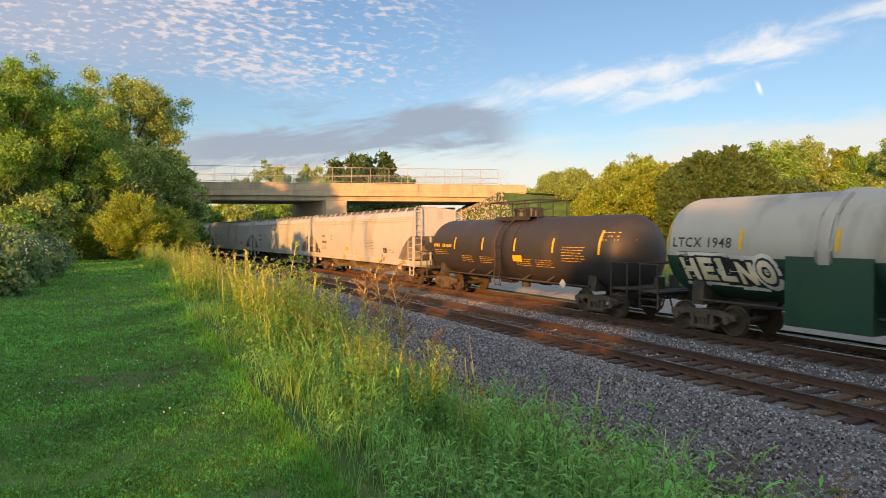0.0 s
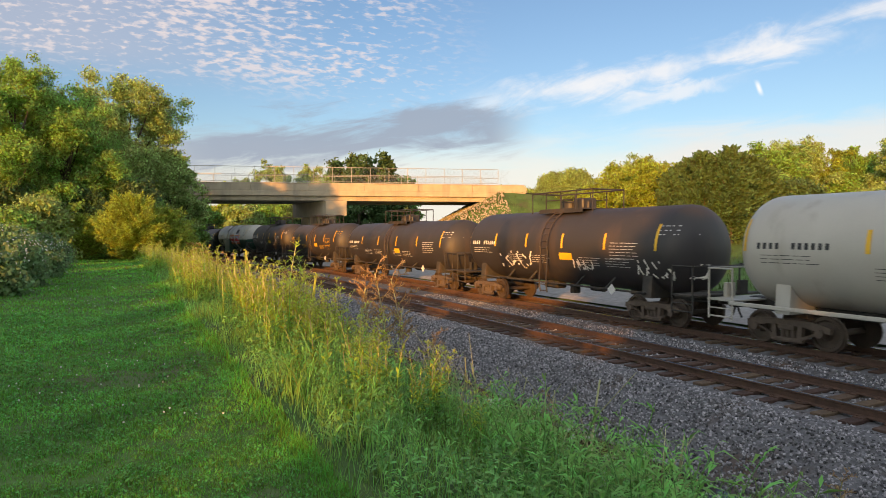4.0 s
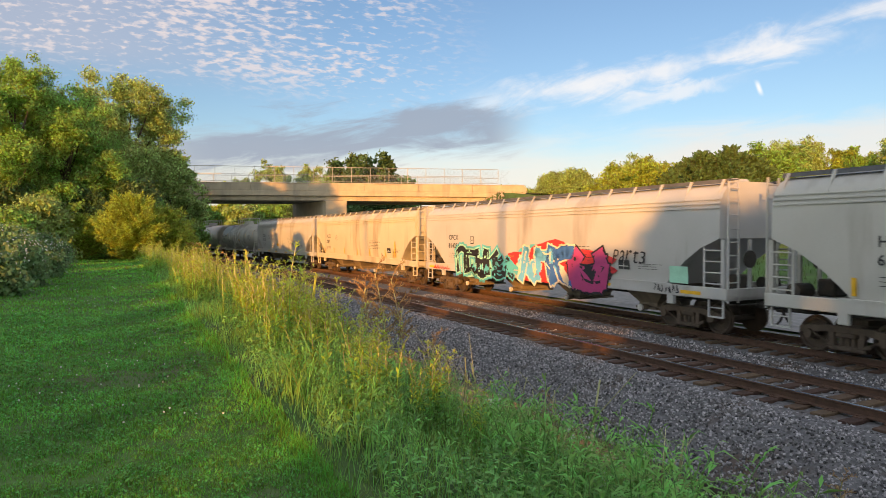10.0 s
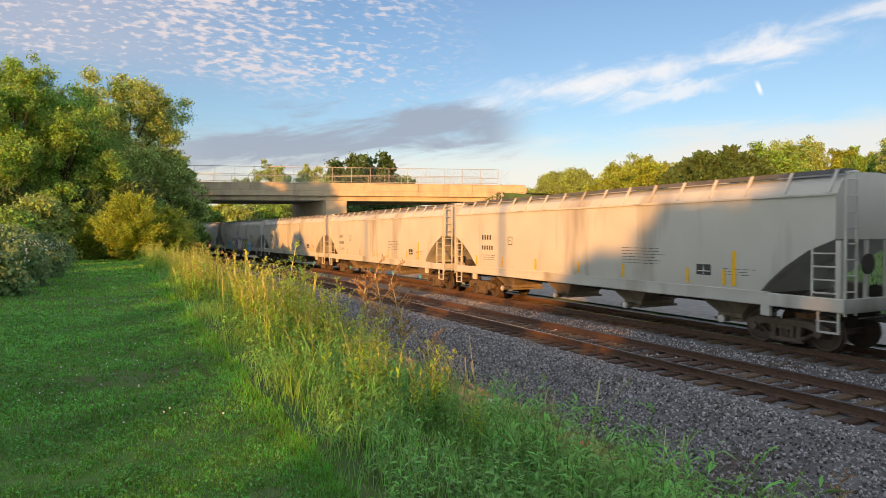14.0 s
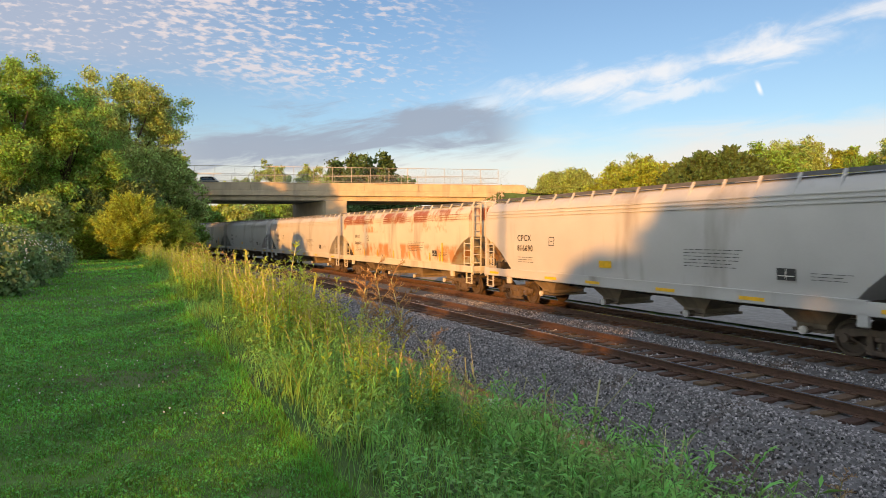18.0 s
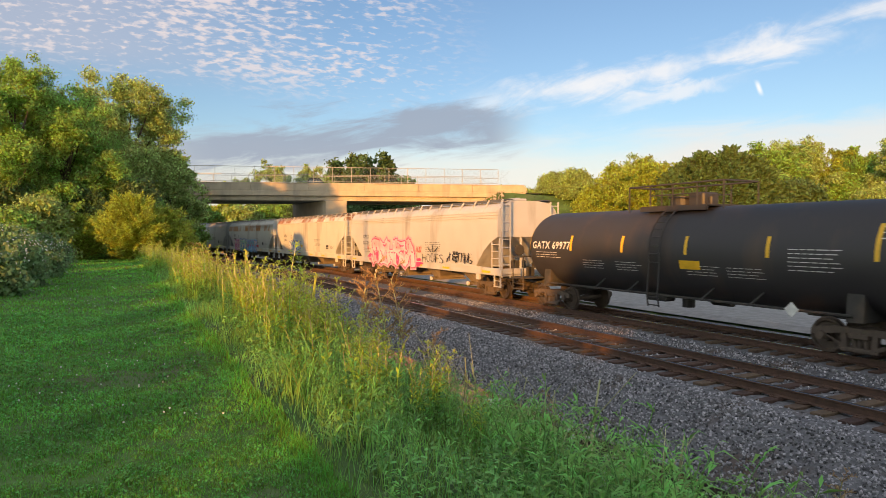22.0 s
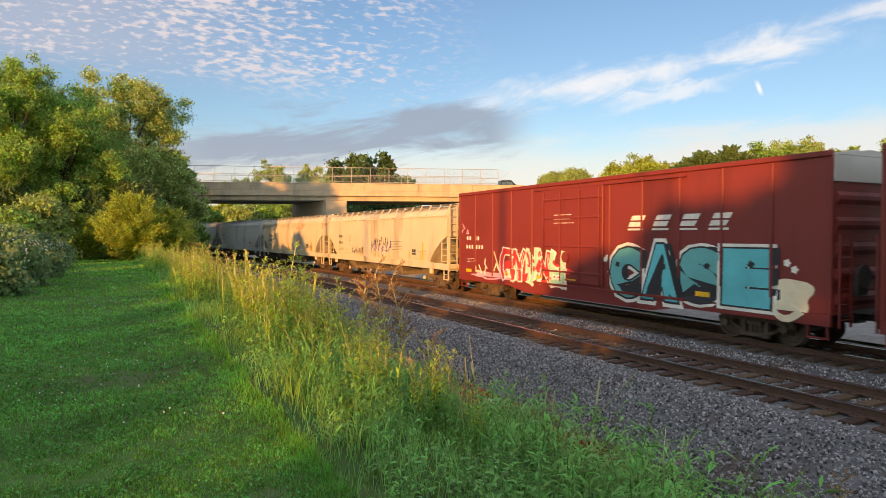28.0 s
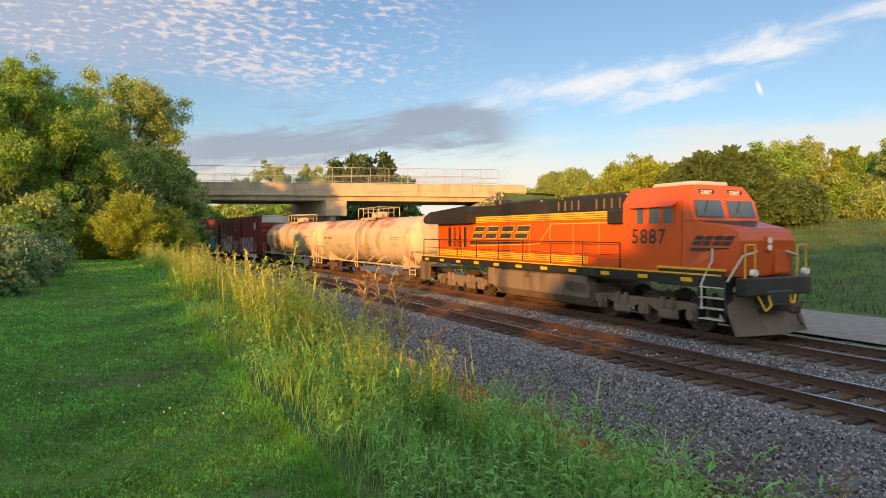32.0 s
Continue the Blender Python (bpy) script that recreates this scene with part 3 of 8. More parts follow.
def tree(x, y, h, r, seed, shape="round", leaf="green", lobes=46, leaves=9000, size=0.3, label="", z=None, name="tree", lift=0.0):
    z = ground_z(x, y) if z is None else z
    t = thing(name, label or "leafy green deciduous tree", "tree" if name == "tree" else "bush", "trees along the line", at=Matrix.Translation((x, y, z - 0.1)))
    me, cs, rs = crown_mesh(seed, h, r, lobes, leaves, size, shape, M_LEAF[leaf])
    if lift:
        me.transform(Matrix.Translation((0, 0, lift)))
        cs = cs + np.array((0, 0, lift))
    g = Geo()
    rng = random.Random(seed)
    top = lift + h * (0.92 if shape == "cone" else 0.7)
    n = 7
    base = max(h * 0.022, 0.06)
    pts = [Vector((math.sin(i * 1.3 + seed) * 0.02 * h * i / n, math.cos(i * 0.9 + seed) * 0.02 * h * i / n, top * i / n)) for i in range(n + 1)]
    for i in range(n):
        g.rod(pts[i], pts[i + 1], base * (1 - i / n * 0.85) * (1.35 if i == 0 else 1), 8, base * (1 - (i + 1) / n * 0.85))
    for j in range(min(len(cs), 16)):
        c = Vector(cs[j])
        i = min(int(c.z / max(top, 0.1) * n * 0.6), n - 1)
        a = pts[i]
        m = a.lerp(c, 0.5) + Vector((0, 0, -0.03 * h))
        g.rod(a, m, base * 0.34, 5, base * 0.22)
        g.rod(m, c, base * 0.22, 5, base * 0.06)
    part("trunk", g, M_BARK, t)
    part("crown", me, None, t)
    return t


def px(x_pix, depth):
    return (x_pix - 784) / 1128.0 * depth, depth


# the tall trees beside the grass
for xp, dep, h, r, seed, leaf, n in ((22, 44, 14.6, 3.6, 1, "green", 40000), (112, 48, 13.4, 4.6, 2, "green", 46000), (224, 63, 18.0, 6.1, 3, "olive", 64000), (298, 64, 12.8, 3.2, 4, "olive", 24000), (-40, 46, 13, 5, 5, "green", 16000), (150, 64, 14.5, 5, 6, "green", 18000), (330, 68, 7.5, 2.2, 7, "green", 8000), (60, 52, 13.0, 4.6, 8, "green", 24000), (186, 50, 7.6, 3.0, 9, "green", 20000)):
    tree(*px(xp, dep), h, r, seed, "round", leaf, 380, int(n * 1.5), 0.135 * dep / 50, "tall leafy tree with an uneven open green crown")
for xp, dep, h, r, seed, leaf in ((70, 38, 4.4, 1.9, 11, "olive"), (132, 40, 2.8, 1.6, 12, "yellow"), (190, 45, 3.6, 1.7, 13, "green"), (236, 40, 4.4, 2.1, 14, "yellow"), (288, 42, 4.2, 2.0, 15, "yellow"), (325, 46, 3.0, 1.6, 16, "yellow"), (5, 36, 3.5, 2.2, 17, "green"), (150, 47, 5.6, 2.4, 18, "dark"), (255, 54, 6.4, 2.4, 19, "green"), (95, 45, 6.0, 2.6, 20, "green"), (20, 43, 5.6, 2.8, 10, "dark"), (243, 49, 6.6, 2.6, 68, "dark")):
    young = seed in (12, 14, 15, 16)
    tree(*px(xp, dep), h, r, seed, "cone" if young else "bush", leaf, 150 if young else 110, 30000 if young else 14000, 0.085 if young else 0.14, "feathery yellow-green young cedar lit by the low sun" if young else "leafy bush at the wood's edge", name="bush")
# unseen wood added beyond the edge of the mown grass to shade the train
for x, y, h, r, seed in ((-40, 48, 9.6, 4.6, 111, ), (-46, 47, 9.8, 4.8, 112), (-52, 49, 10.0, 4.8, 113), (-58, 50, 10.2, 4.8, 114), (-64, 50, 10.6, 5.0, 115), (-36, 45, 7.6, 3.6, 116)):
    tree(x, y, h, r, seed, "bush", "green", 110, 9000, 0.4, "dense leafy tree of the wood beside the grass")
# woods behind the bridge
for xp, dep, h, r, seed, leaf, sh in ((636, 112, 16.2, 6.4, 21, "dark", "round"), (683, 116, 16.6, 3.6, 22, "dark", "cone"), (606, 120, 14.6, 5.4, 23, "green", "round"), (488, 150, 17.6, 6.6, 24, "olive", "round"), (548, 160, 16.2, 6, 25, "olive", "round"), (425, 150, 15.4, 5.4, 26, "olive", "round"), (390, 125, 9, 5, 27, "yellow", "round"), (350, 118, 9, 5, 28, "green", "round"), (430, 112, 8.5, 4.5, 29, "olive", "round"), (500, 120, 8.5, 5, 30, "green", "round"), (560, 125, 9, 5, 31, "green", "round"), (315, 110, 10, 5, 32, "green", "round"), (716, 130, 11.0, 4.2, 33, "green", "round"), (662, 115, 14.6, 5.6, 34, "dark", "round"), (585, 118, 12.4, 4.6, 35, "green", "round"), (698, 118, 10, 4.0, 36, "dark", "round"), (455, 122, 9.5, 5, 37, "green", "round"), (535, 112, 8.0, 4.5, 38, "dark", "round")):
    tree(*px(xp, dep), h, r, seed, sh, leaf, 190, 15000, 0.34, "leafy tree in the woods beyond the bridge")
# trees on the far bank
for xp, dep, h, r, seed, leaf, sh in ((950, 95, 2.6, 3.6, 41, "yellow", "bush"), (905, 92, 1.6, 3.0, 40, "yellow", "bush"), (985, 84, 3.0, 3.0, 39, "olive", "bush"), (1020, 80, 4.2, 2.6, 42, "olive", "bush"), (1090, 68, 8.0, 3.8, 43, "yellow", "round"), (1150, 64, 8.2, 4.0, 44, "yellow", "round"), (1196, 58, 7.6, 2.3, 45, "dark", "cone"), (1218, 57, 8.4, 2.2, 64, "dark", "cone"), (1268, 56, 8.2, 2.2, 65, "dark", "cone"), (1312, 56, 8.0, 2.2, 66, "dark", "cone"), (1130, 76, 8.4, 3.6, 46, "olive", "round"), (1243, 55, 8.9, 2.4, 47, "dark", "cone"), (1292, 54, 9.0, 2.4, 48, "dark", "cone"), (1338, 56, 7.4, 2.3, 49, "dark", "cone"), (1402, 72, 9.9, 4.2, 50, "olive", "round"), (1450, 74, 9.4, 3.6, 51, "yellow", "round"), (1507, 78, 10.2, 3.2, 52, "green", "cone"), (1550, 80, 9.4, 4.0, 53, "yellow", "round"), (1600, 70, 10.0, 4.0, 54, "olive", "round"), (1680, 66, 9.6, 4.6, 55, "green", "round"), (1410, 58, 4.6, 2.6, 56, "dark", "bush"), (1365, 60, 5.6, 2.8, 57, "green", "bush"), (1560, 66, 4.0, 3.2, 58, "olive", "bush"), (1480, 72, 6.2, 3.0, 59, "green", "bush"), (1110, 68, 4.5, 3.2, 61, "olive", "bush"), (1055, 74, 5.0, 2.8, 62, "yellow", "bush"), (1365, 66, 8.4, 3.4, 63, "green", "round")):
    tree(*px(xp, dep), h, r, seed, sh, leaf, 220 if sh != "cone" else 150, 20000 if sh != "cone" else 24000, 0.18 if sh != "cone" else 0.16, "dark green feathery cedar on the far bank" if sh == "cone" else ("low leafy bush on the far bank" if sh == "bush" else "sunlit leafy tree on the far bank"), name="bush" if sh == "bush" else "tree")
# unseen belt of trees and hedge added behind the viewer, to shape the low sun
for x, y, h, r, seed in ((-8.3, -20, 9.4, 2.2, 71), (-4.5, -21, 11.5, 3.8, 72), (0, -20, 12, 4.2, 73), (5, -22, 12.5, 4.6, 74), (11, -20, 12.5, 5, 75), (18, -20, 12, 5, 76), (25, -18, 12, 5, 77), (32, -16, 12, 5, 78)):
    tree(x, y, h, r, seed, "bush", "green", 110, 7500, 0.6, "dense leafy tree at the edge of the mown grass")
for i, (x, h) in enumerate(((-13.3, 3.9), (-14.9, 4.35), (-17.2, 5.1), (-19.8, 5.7), (-22.6, 6.2), (-25.4, 6.5), (-28.4, 6.9), (-31.6, 7.4), (-35, 8.0), (-39, 8.6))):
    tree(x, -20 + 0.6 * math.sin(i * 2.1), h, 2.9, 82 + i, "bush", "green", 90, 7000, 0.46, "dense hedge bush at the edge of the grass", name="bush")
# added too: the lifted crown leaves a slot of sun for the weeds
tree(-11.6, -20, 2.4, 2.0, 70, "bush", "green", 90, 6000, 0.5, "small tree with a clear trunk and a round crown", lift=4.9)
tree(-11.8, -20.5, 3.7, 2.4, 69, "bush", "green", 90, 7000, 0.46, "dense hedge bush at the edge of the grass", name="bush")
# leafy clumps beside the mown grass, some in white flower
M_CLUMP_PETAL = mat("clump_petals", (0.70, 0.70, 0.66), 0.7, var=0.1, scale=2, fine=20, bump=0)
for i, (xp, dep, h, r, bloom) in enumerate(((22, 23, 1.7, 1.6, 1), (-30, 19, 1.9, 1.7, 1), (52, 29, 1.8, 1.6, 1), (74, 34, 1.6, 1.4, 1), (-90, 16, 1.6, 1.6, 1), (98, 39, 1.4, 1.4, 0), (140, 41, 1.3, 1.5, 0), (200, 43, 1.4, 1.6, 0), (0, 27, 2.2, 1.6, 1))):
    t = tree(*px(xp, dep), h, r, 101 + i, "bush", "pale" if bloom else "green", 70, 9000, 0.10, "low leafy clump with white flowers beside the mown grass" if bloom else "low leafy clump beside the mown grass", name="bush")
    if bloom:
        rng = np.random.default_rng(140 + i)
        n = 230
        d = unit(rng.normal(size=(n, 3)) + np.array([0.3, -0.6, 0.5]))
        Q = d * np.array([r, r, h * 0.5]) * rng.uniform(0.85, 1.05, (n, 1)) + np.array([0, 0, h * 0.5])
        tn = unit(rng.normal(size=(n, 3)))
        bn = unit(np.cross(tn, d))
        part("blossoms", quads("blossoms", Q, np.cross(bn, d) * 0.022, bn * 0.022, M_CLUMP_PETAL), None, t)
# ---- grass, weeds and the ditch ----
M_LAWN = mat("lawn_blades", (0.185, 0.450, 0.066), 0.6, var=0.35, scale=0.8, fine=6, bump=0, island=0.6, trans=0.4, spec=0.3)
M_ROUGH = mat("rough_grass", (0.300, 0.540, 0.130), 0.65, var=0.35, scale=0.7, fine=6, bump=0, island=0.55, trans=0.4, spec=0.3)
M_WEED = mat("weed_leaves", (0.540, 0.650, 0.090), 0.6, var=0.3, scale=0.8, fine=6, bump=0, island=0.4, trans=0.35, spec=0.3)
M_BLUEWEED = mat("low_weed_leaves", (0.215, 0.450, 0.135), 0.6, var=0.3, scale=0.8, fine=6, bump=0, island=0.35, trans=0.3, spec=0.3)
M_STRAW = mat("dry_stalks", (0.48, 0.46, 0.25), 0.8, var=0.3, scale=2, fine=20, bump=0, island=0.35)
M_SEED = mat("brown_seed_heads", (0.37, 0.24, 0.12), 0.85, var=0.3, scale=2, fine=20, bump=0, island=0.4)
M_BLOOM = mat("yellow_bloom", (0.55, 0.56, 0.09), 0.7, var=0.2, scale=2, fine=20, bump=0, island=0.3)
M_PETAL = mat("white_petals", (0.66, 0.66, 0.62), 0.7, var=0.1, scale=2, fine=20, bump=0)
M_LEAFY = mat("leafy_weed", (0.130, 0.280, 0.078), 0.6, var=0.3, scale=0.8, fine=6, bump=0, island=0.4, trans=0.3, spec=0.3)
M_MEADOW = mat("meadow_grass", (0.105, 0.165, 0.050), 0.7, var=0.4, scale=0.3, fine=4, bump=0, island=0.5, trans=0.3, spec=0.3)
M_CLOVER = mat("clover_leaves", (0.150, 0.400, 0.090), 0.6, var=0.3, scale=0.8, fine=6, bump=0, island=0.5, trans=0.3, spec=0.3)
M_HERB = mat("tall_herb_leaves", (0.265, 0.545, 0.130), 0.6, var=0.3, scale=0.8, fine=6, bump=0, island=0.45, trans=0.35, spec=0.3)
GRND = {}


def gz(x, y):
    """Ground height, from a coarse table."""
    i, j = math.floor(x / 0.5), math.floor(y / 0.5)
    out = []
    for a, b in ((i, j), (i + 1, j), (i, j + 1), (i + 1, j + 1)):
        if (a, b) not in GRND:
            GRND[a, b] = ground_z(a * 0.5, b * 0.5)
        out.append(GRND[a, b])
    fx, fy = x / 0.5 - i, y / 0.5 - j
    return (out[0] * (1 - fx) + out[1] * fx) * (1 - fy) + (out[2] * (1 - fx) + out[3] * fx) * fy


def blades(name, pts, h, w, material, label, lean=0.35, seed=1):
    """Bent blades: two quads each, at points (n x 3); h and w are arrays."""
    rng = np.random.default_rng(seed)
    n = len(pts)
    a = rng.uniform(0, 2 * math.pi, n)
    side = np.stack([np.cos(a), np.sin(a), np.zeros(n)], 1) * (w / 2)[:, None]
    b = rng.uniform(0, 2 * math.pi, n)
    bend = np.stack([np.cos(b), np.sin(b), np.zeros(n)], 1) * (h * lean * rng.uniform(0.2, 1.3, n))[:, None]
    up = np.zeros((n, 3))
    up[:, 2] = h
    m = pts + up * 0.55 + bend * 0.3
    t = pts + up * rng.uniform(0.85, 1.0, (n, 1)) + bend
    V = np.stack([pts - side, pts + side, m + side * 0.75, m - side * 0.75, t], 1).reshape(-1, 3)
    base = np.arange(n)[:, None] * 5
    loops = (base + np.array([0, 1, 2, 3, 3, 2, 4])).ravel()
    starts = (np.arange(n)[:, None] * 7 + np.array([0, 4])).ravel()
    totals = np.tile([4, 3], n)
    me = bpy.data.meshes.new(name)
    me.vertices.add(n * 5)
    me.vertices.foreach_set("co", V.astype(np.float32).ravel())
    me.loops.add(n * 7)
    me.loops.foreach_set("vertex_index", loops.astype(np.int32))
    me.polygons.add(n * 2)
    me.polygons.foreach_set("loop_start", starts.astype(np.int32))
    me.polygons.foreach_set("loop_total", totals.astype(np.int32))
    me.materials.append(material)
    me.update()
    me.validate()
    tagged(new(name, me), label, "grass", kind="stuff")


# low runs of bank through which the ditch water shows
RUNS = (((0.52, 15.8), (0.17, 5.0)), ((2.55, 12.1), (1.05, 5.0)), ((-1.9, 21.5), (-0.9, 10.0)))


def in_run(x, y, wide=0.30):
    for (x0, y0), (x1, y1) in RUNS:
        f = (y - y0) / (y1 - y0)
        if -0.05 < f < 1 and abs(x - (x0 + (x1 - x0) * f)) < wide * (1.15 - 0.75 * f):
            return True
    return False


EDGE = sorted((on_line(q * 1.0, 15.17)[1], on_line(q * 1.0, 15.17)[0]) for q in range(-60, 90))


def edge_x(y):
    """Where the mown grass ends at y."""
    return float(np.interp(y, [e[0] for e in EDGE], [e[1] for e in EDGE]))


def lawn():
    rng = np.random.default_rng(11)
    P_, H_, W_ = [], [], []
    clover = []
    for y0, y1, den, h, w in ((2.8, 5.2, 5200, 0.040, 0.006), (5.2, 8, 3000, 0.042, 0.008), (8, 13, 1100, 0.048, 0.013), (13, 22, 330, 0.055, 0.024), (22, 34, 110, 0.06, 0.042), (34, 50, 50, 0.07, 0.07)):
        ym = (y0 + y1) / 2
        n = int(den * (y1 - y0) * (edge_x(ym) + 0.74 * ym + 0.8))
        for _ in range(n):
            y = rng.uniform(y0, y1)
            e = edge_x(y) + 0.10 * noise.noise((y * 1.3, 0.0, 9)) + 0.10
            x = rng.uniform(-0.74 * y - 0.8, e)
            k = 1 + 0.5 * noise.noise((x * 0.8, y * 0.8, 1)) + 0.6 * noise.noise((x * 5, y * 5, 2))
            z = gz(x, y)
            P_.append((x, y, z - 0.01))
            H_.append(h * max(k, 0.3) * rng.uniform(0.5, 1.35) * (1 + 1.6 * max(0.0, 1 - (e - x) / 0.35)))
            W_.append(w * rng.uniform(0.7, 1.3))
            if y < 13 and k > 0.9 and rng.uniform() < 0.5:
                clover.append((x, y, z + h * k * rng.uniform(0.3, 0.9)))
    Q = np.array(clover)
    n = len(Q)
    up = unit(rng.normal(size=(n, 3)) * 0.45 + np.array([0, 0, 1.0]))
    T = unit(np.cross(up, rng.normal(size=(n, 3))))
    sz = rng.uniform(0.005, 0.011, (n, 1)) * np.clip(Q[:, 1:2] / 6.0, 0.8, 1.7)
    tagged(new("lawn_clover", quads("lawn_clover", Q, T * sz, np.cross(up, T) * sz * 0.8, M_CLOVER)), "small clover leaves among the mown grass", "clover", kind="stuff")
    # white clover heads, in loose drifts
    R = []
    while len(R) < 170:
        y = rng.uniform(5, 19)
        x = rng.uniform(-0.72 * y, edge_x(y) - 0.4)
        if noise.noise((x * 0.45, y * 0.3, 31)) > -0.05:
            R.append((x, y, gz(x, y) + rng.uniform(0.04, 0.07)))
    R = np.array(R)
    n = len(R)
    T = unit(rng.normal(size=(n, 3)))
    B = unit(np.cross(T, rng.normal(size=(n, 3))))
    tagged(new("clover_blossoms", quads("clover_blossoms", np.concatenate([R, R]), np.concatenate([T, B]) * 0.008, np.concatenate([B, np.cross(T, B)]) * 0.008, M_PETAL)), "scattered white clover heads in the lawn", "flowers", kind="stuff")
    blades("lawn_grass", np.array(P_), np.array(H_), np.array(W_), M_LAWN, "short mown green lawn grass", 0.6, 2)


def verge():
    rng = np.random.default_rng(12)
    P_, H_, W_ = [], [], []
    for s0, s1, d0, d1, n, h in ((-19, -10, 10.0, 13.0, 9000, 0.62), (-19, -8, 13.0, 15.15, 6000, 0.34), (-10, 6, 9.9, 13.0, 9000, 0.42), (-8, 6, 13.0, 15.15, 5000, 0.34), (6, 30, 9.2, 15.2, 11000, 0.40), (30, 70, 8.6, 15.5, 9000, 0.5), (-19, -4, 14.4, 15.4, 4200, 0.17), (-4, 30, 14.3, 15.5, 4000, 0.22), (-19, -6, 9.3, 10.0, 1500, 0.20), (-6, 30, 9.2, 9.9, 2500, 0.25)):
        for _ in range(n):
            s, d = rng.uniform(s0, s1), rng.uniform(d0, d1)
            x, y, hd = on_line(s, d)
            k = 0.75 + 0.7 * noise.noise((x * 0.5, y * 0.5, 4))
            if rng.uniform() > 0.45 + k or (d < 12.5 and in_run(x, y)):
                continue
            P_.append((x, y, gz(x, y) - 0.02))
            far = max(y, 6) / 8
            H_.append(h * max(k, 0.35) * rng.uniform(0.5, 1.5) * min(max((15.5 - d) / 1.0, 0.30), 1.0))
            W_.append(0.011 * far ** 0.8 * rng.uniform(0.7, 1.4))
    blades("verge_grass", np.array(P_), np.array(H_), np.array(W_), M_ROUGH, "long rough grass on the ditch bank", 0.5, 3)
    # straggling tufts on the edge of the ballast
    P_, H_, W_ = [], [], []
    for cx, cd, n, r in ((-19.5, 7.7, 900, 1.2), (-16.8, 7.9, 900, 1.1), (-14.2, 8.0, 500, 0.8), (-11, 7.9, 300, 0.8), (-21, 7.0, 300, 0.8)):
        for _ in range(n):
            s, d = rng.normal(cx, r * 0.6), rng.normal(cd, 0.32)
            x, y, hd = on_line(s, d)
            P_.append((x, y, -0.95 - 0.12 * (d - 7.6)))
            H_.append(rng.uniform(0.08, 0.3))
            W_.append(rng.uniform(0.008, 0.016))
    blades("ballast_tufts", np.array(P_), np.array(H_), np.array(W_), M_ROUGH, "tufts of grass on the ballast edge", 0.8, 4)


lawn()
verge()


def tall_tufts():
    """Tufts of long arching grass on the ditch side."""
    rng = np.random.default_rng(27)
    P_, H_, W_ = [], [], []
    for xp, dep, n, h in ((868, 11.2, 60, 0.75), (905, 9.6, 70, 0.85), (945, 8.6, 80, 0.85), (850, 8.2, 60, 0.7), (985, 8.3, 60, 0.8), (745, 7.6, 70, 0.75), (700, 8.7, 60, 0.8), (660, 6.8, 50, 0.6), (800, 7.0, 60, 0.7), (905, 7.0, 60, 0.7), (1040, 7.3, 50, 0.65), (1180, 7.6, 40, 0.5), (1478, 7.5, 16, 0.6), (570, 7.6, 60, 0.8), (528, 6.4, 40, 0.55), (620, 9.2, 60, 0.85), (560, 9.8, 60, 0.8)):
        cx, cy = px(xp, dep)
        for _ in range(n):
            x, y = cx + rng.normal() * 0.11, cy + rng.normal() * 0.16
            P_.append((x, y, gz(x, y) - 0.03))
            H_.append(h * rng.uniform(0.45, 1.15))
            W_.append(rng.uniform(0.009, 0.016))
    blades("tall_grass", np.array(P_), np.array(H_), np.array(W_), M_ROUGH, "tufts of long arching green grass", 0.55, 9)


tall_tufts()
# coarse grass on the far bank and beyond the lawn
def bank_grass():
    rng = np.random.default_rng(15)
    P_, H_, W_ = [], [], []
    for _ in range(30000):
        s, d = rng.uniform(-20, 75), -11.2 - 46 * rng.uniform() ** 1.3
        x, y, hd = on_line(s, d)
        P_.append((x, y, gz(x, y) - 0.03))
        H_.append(rng.uniform(0.15, 0.5))
        W_.append(rng.uniform(0.03, 0.07))
    blades("bank_grass", np.array(P_), np.array(H_), np.array(W_), M_MEADOW, "dull green meadow grass on the far bank", 0.5, 6)


bank_grass()


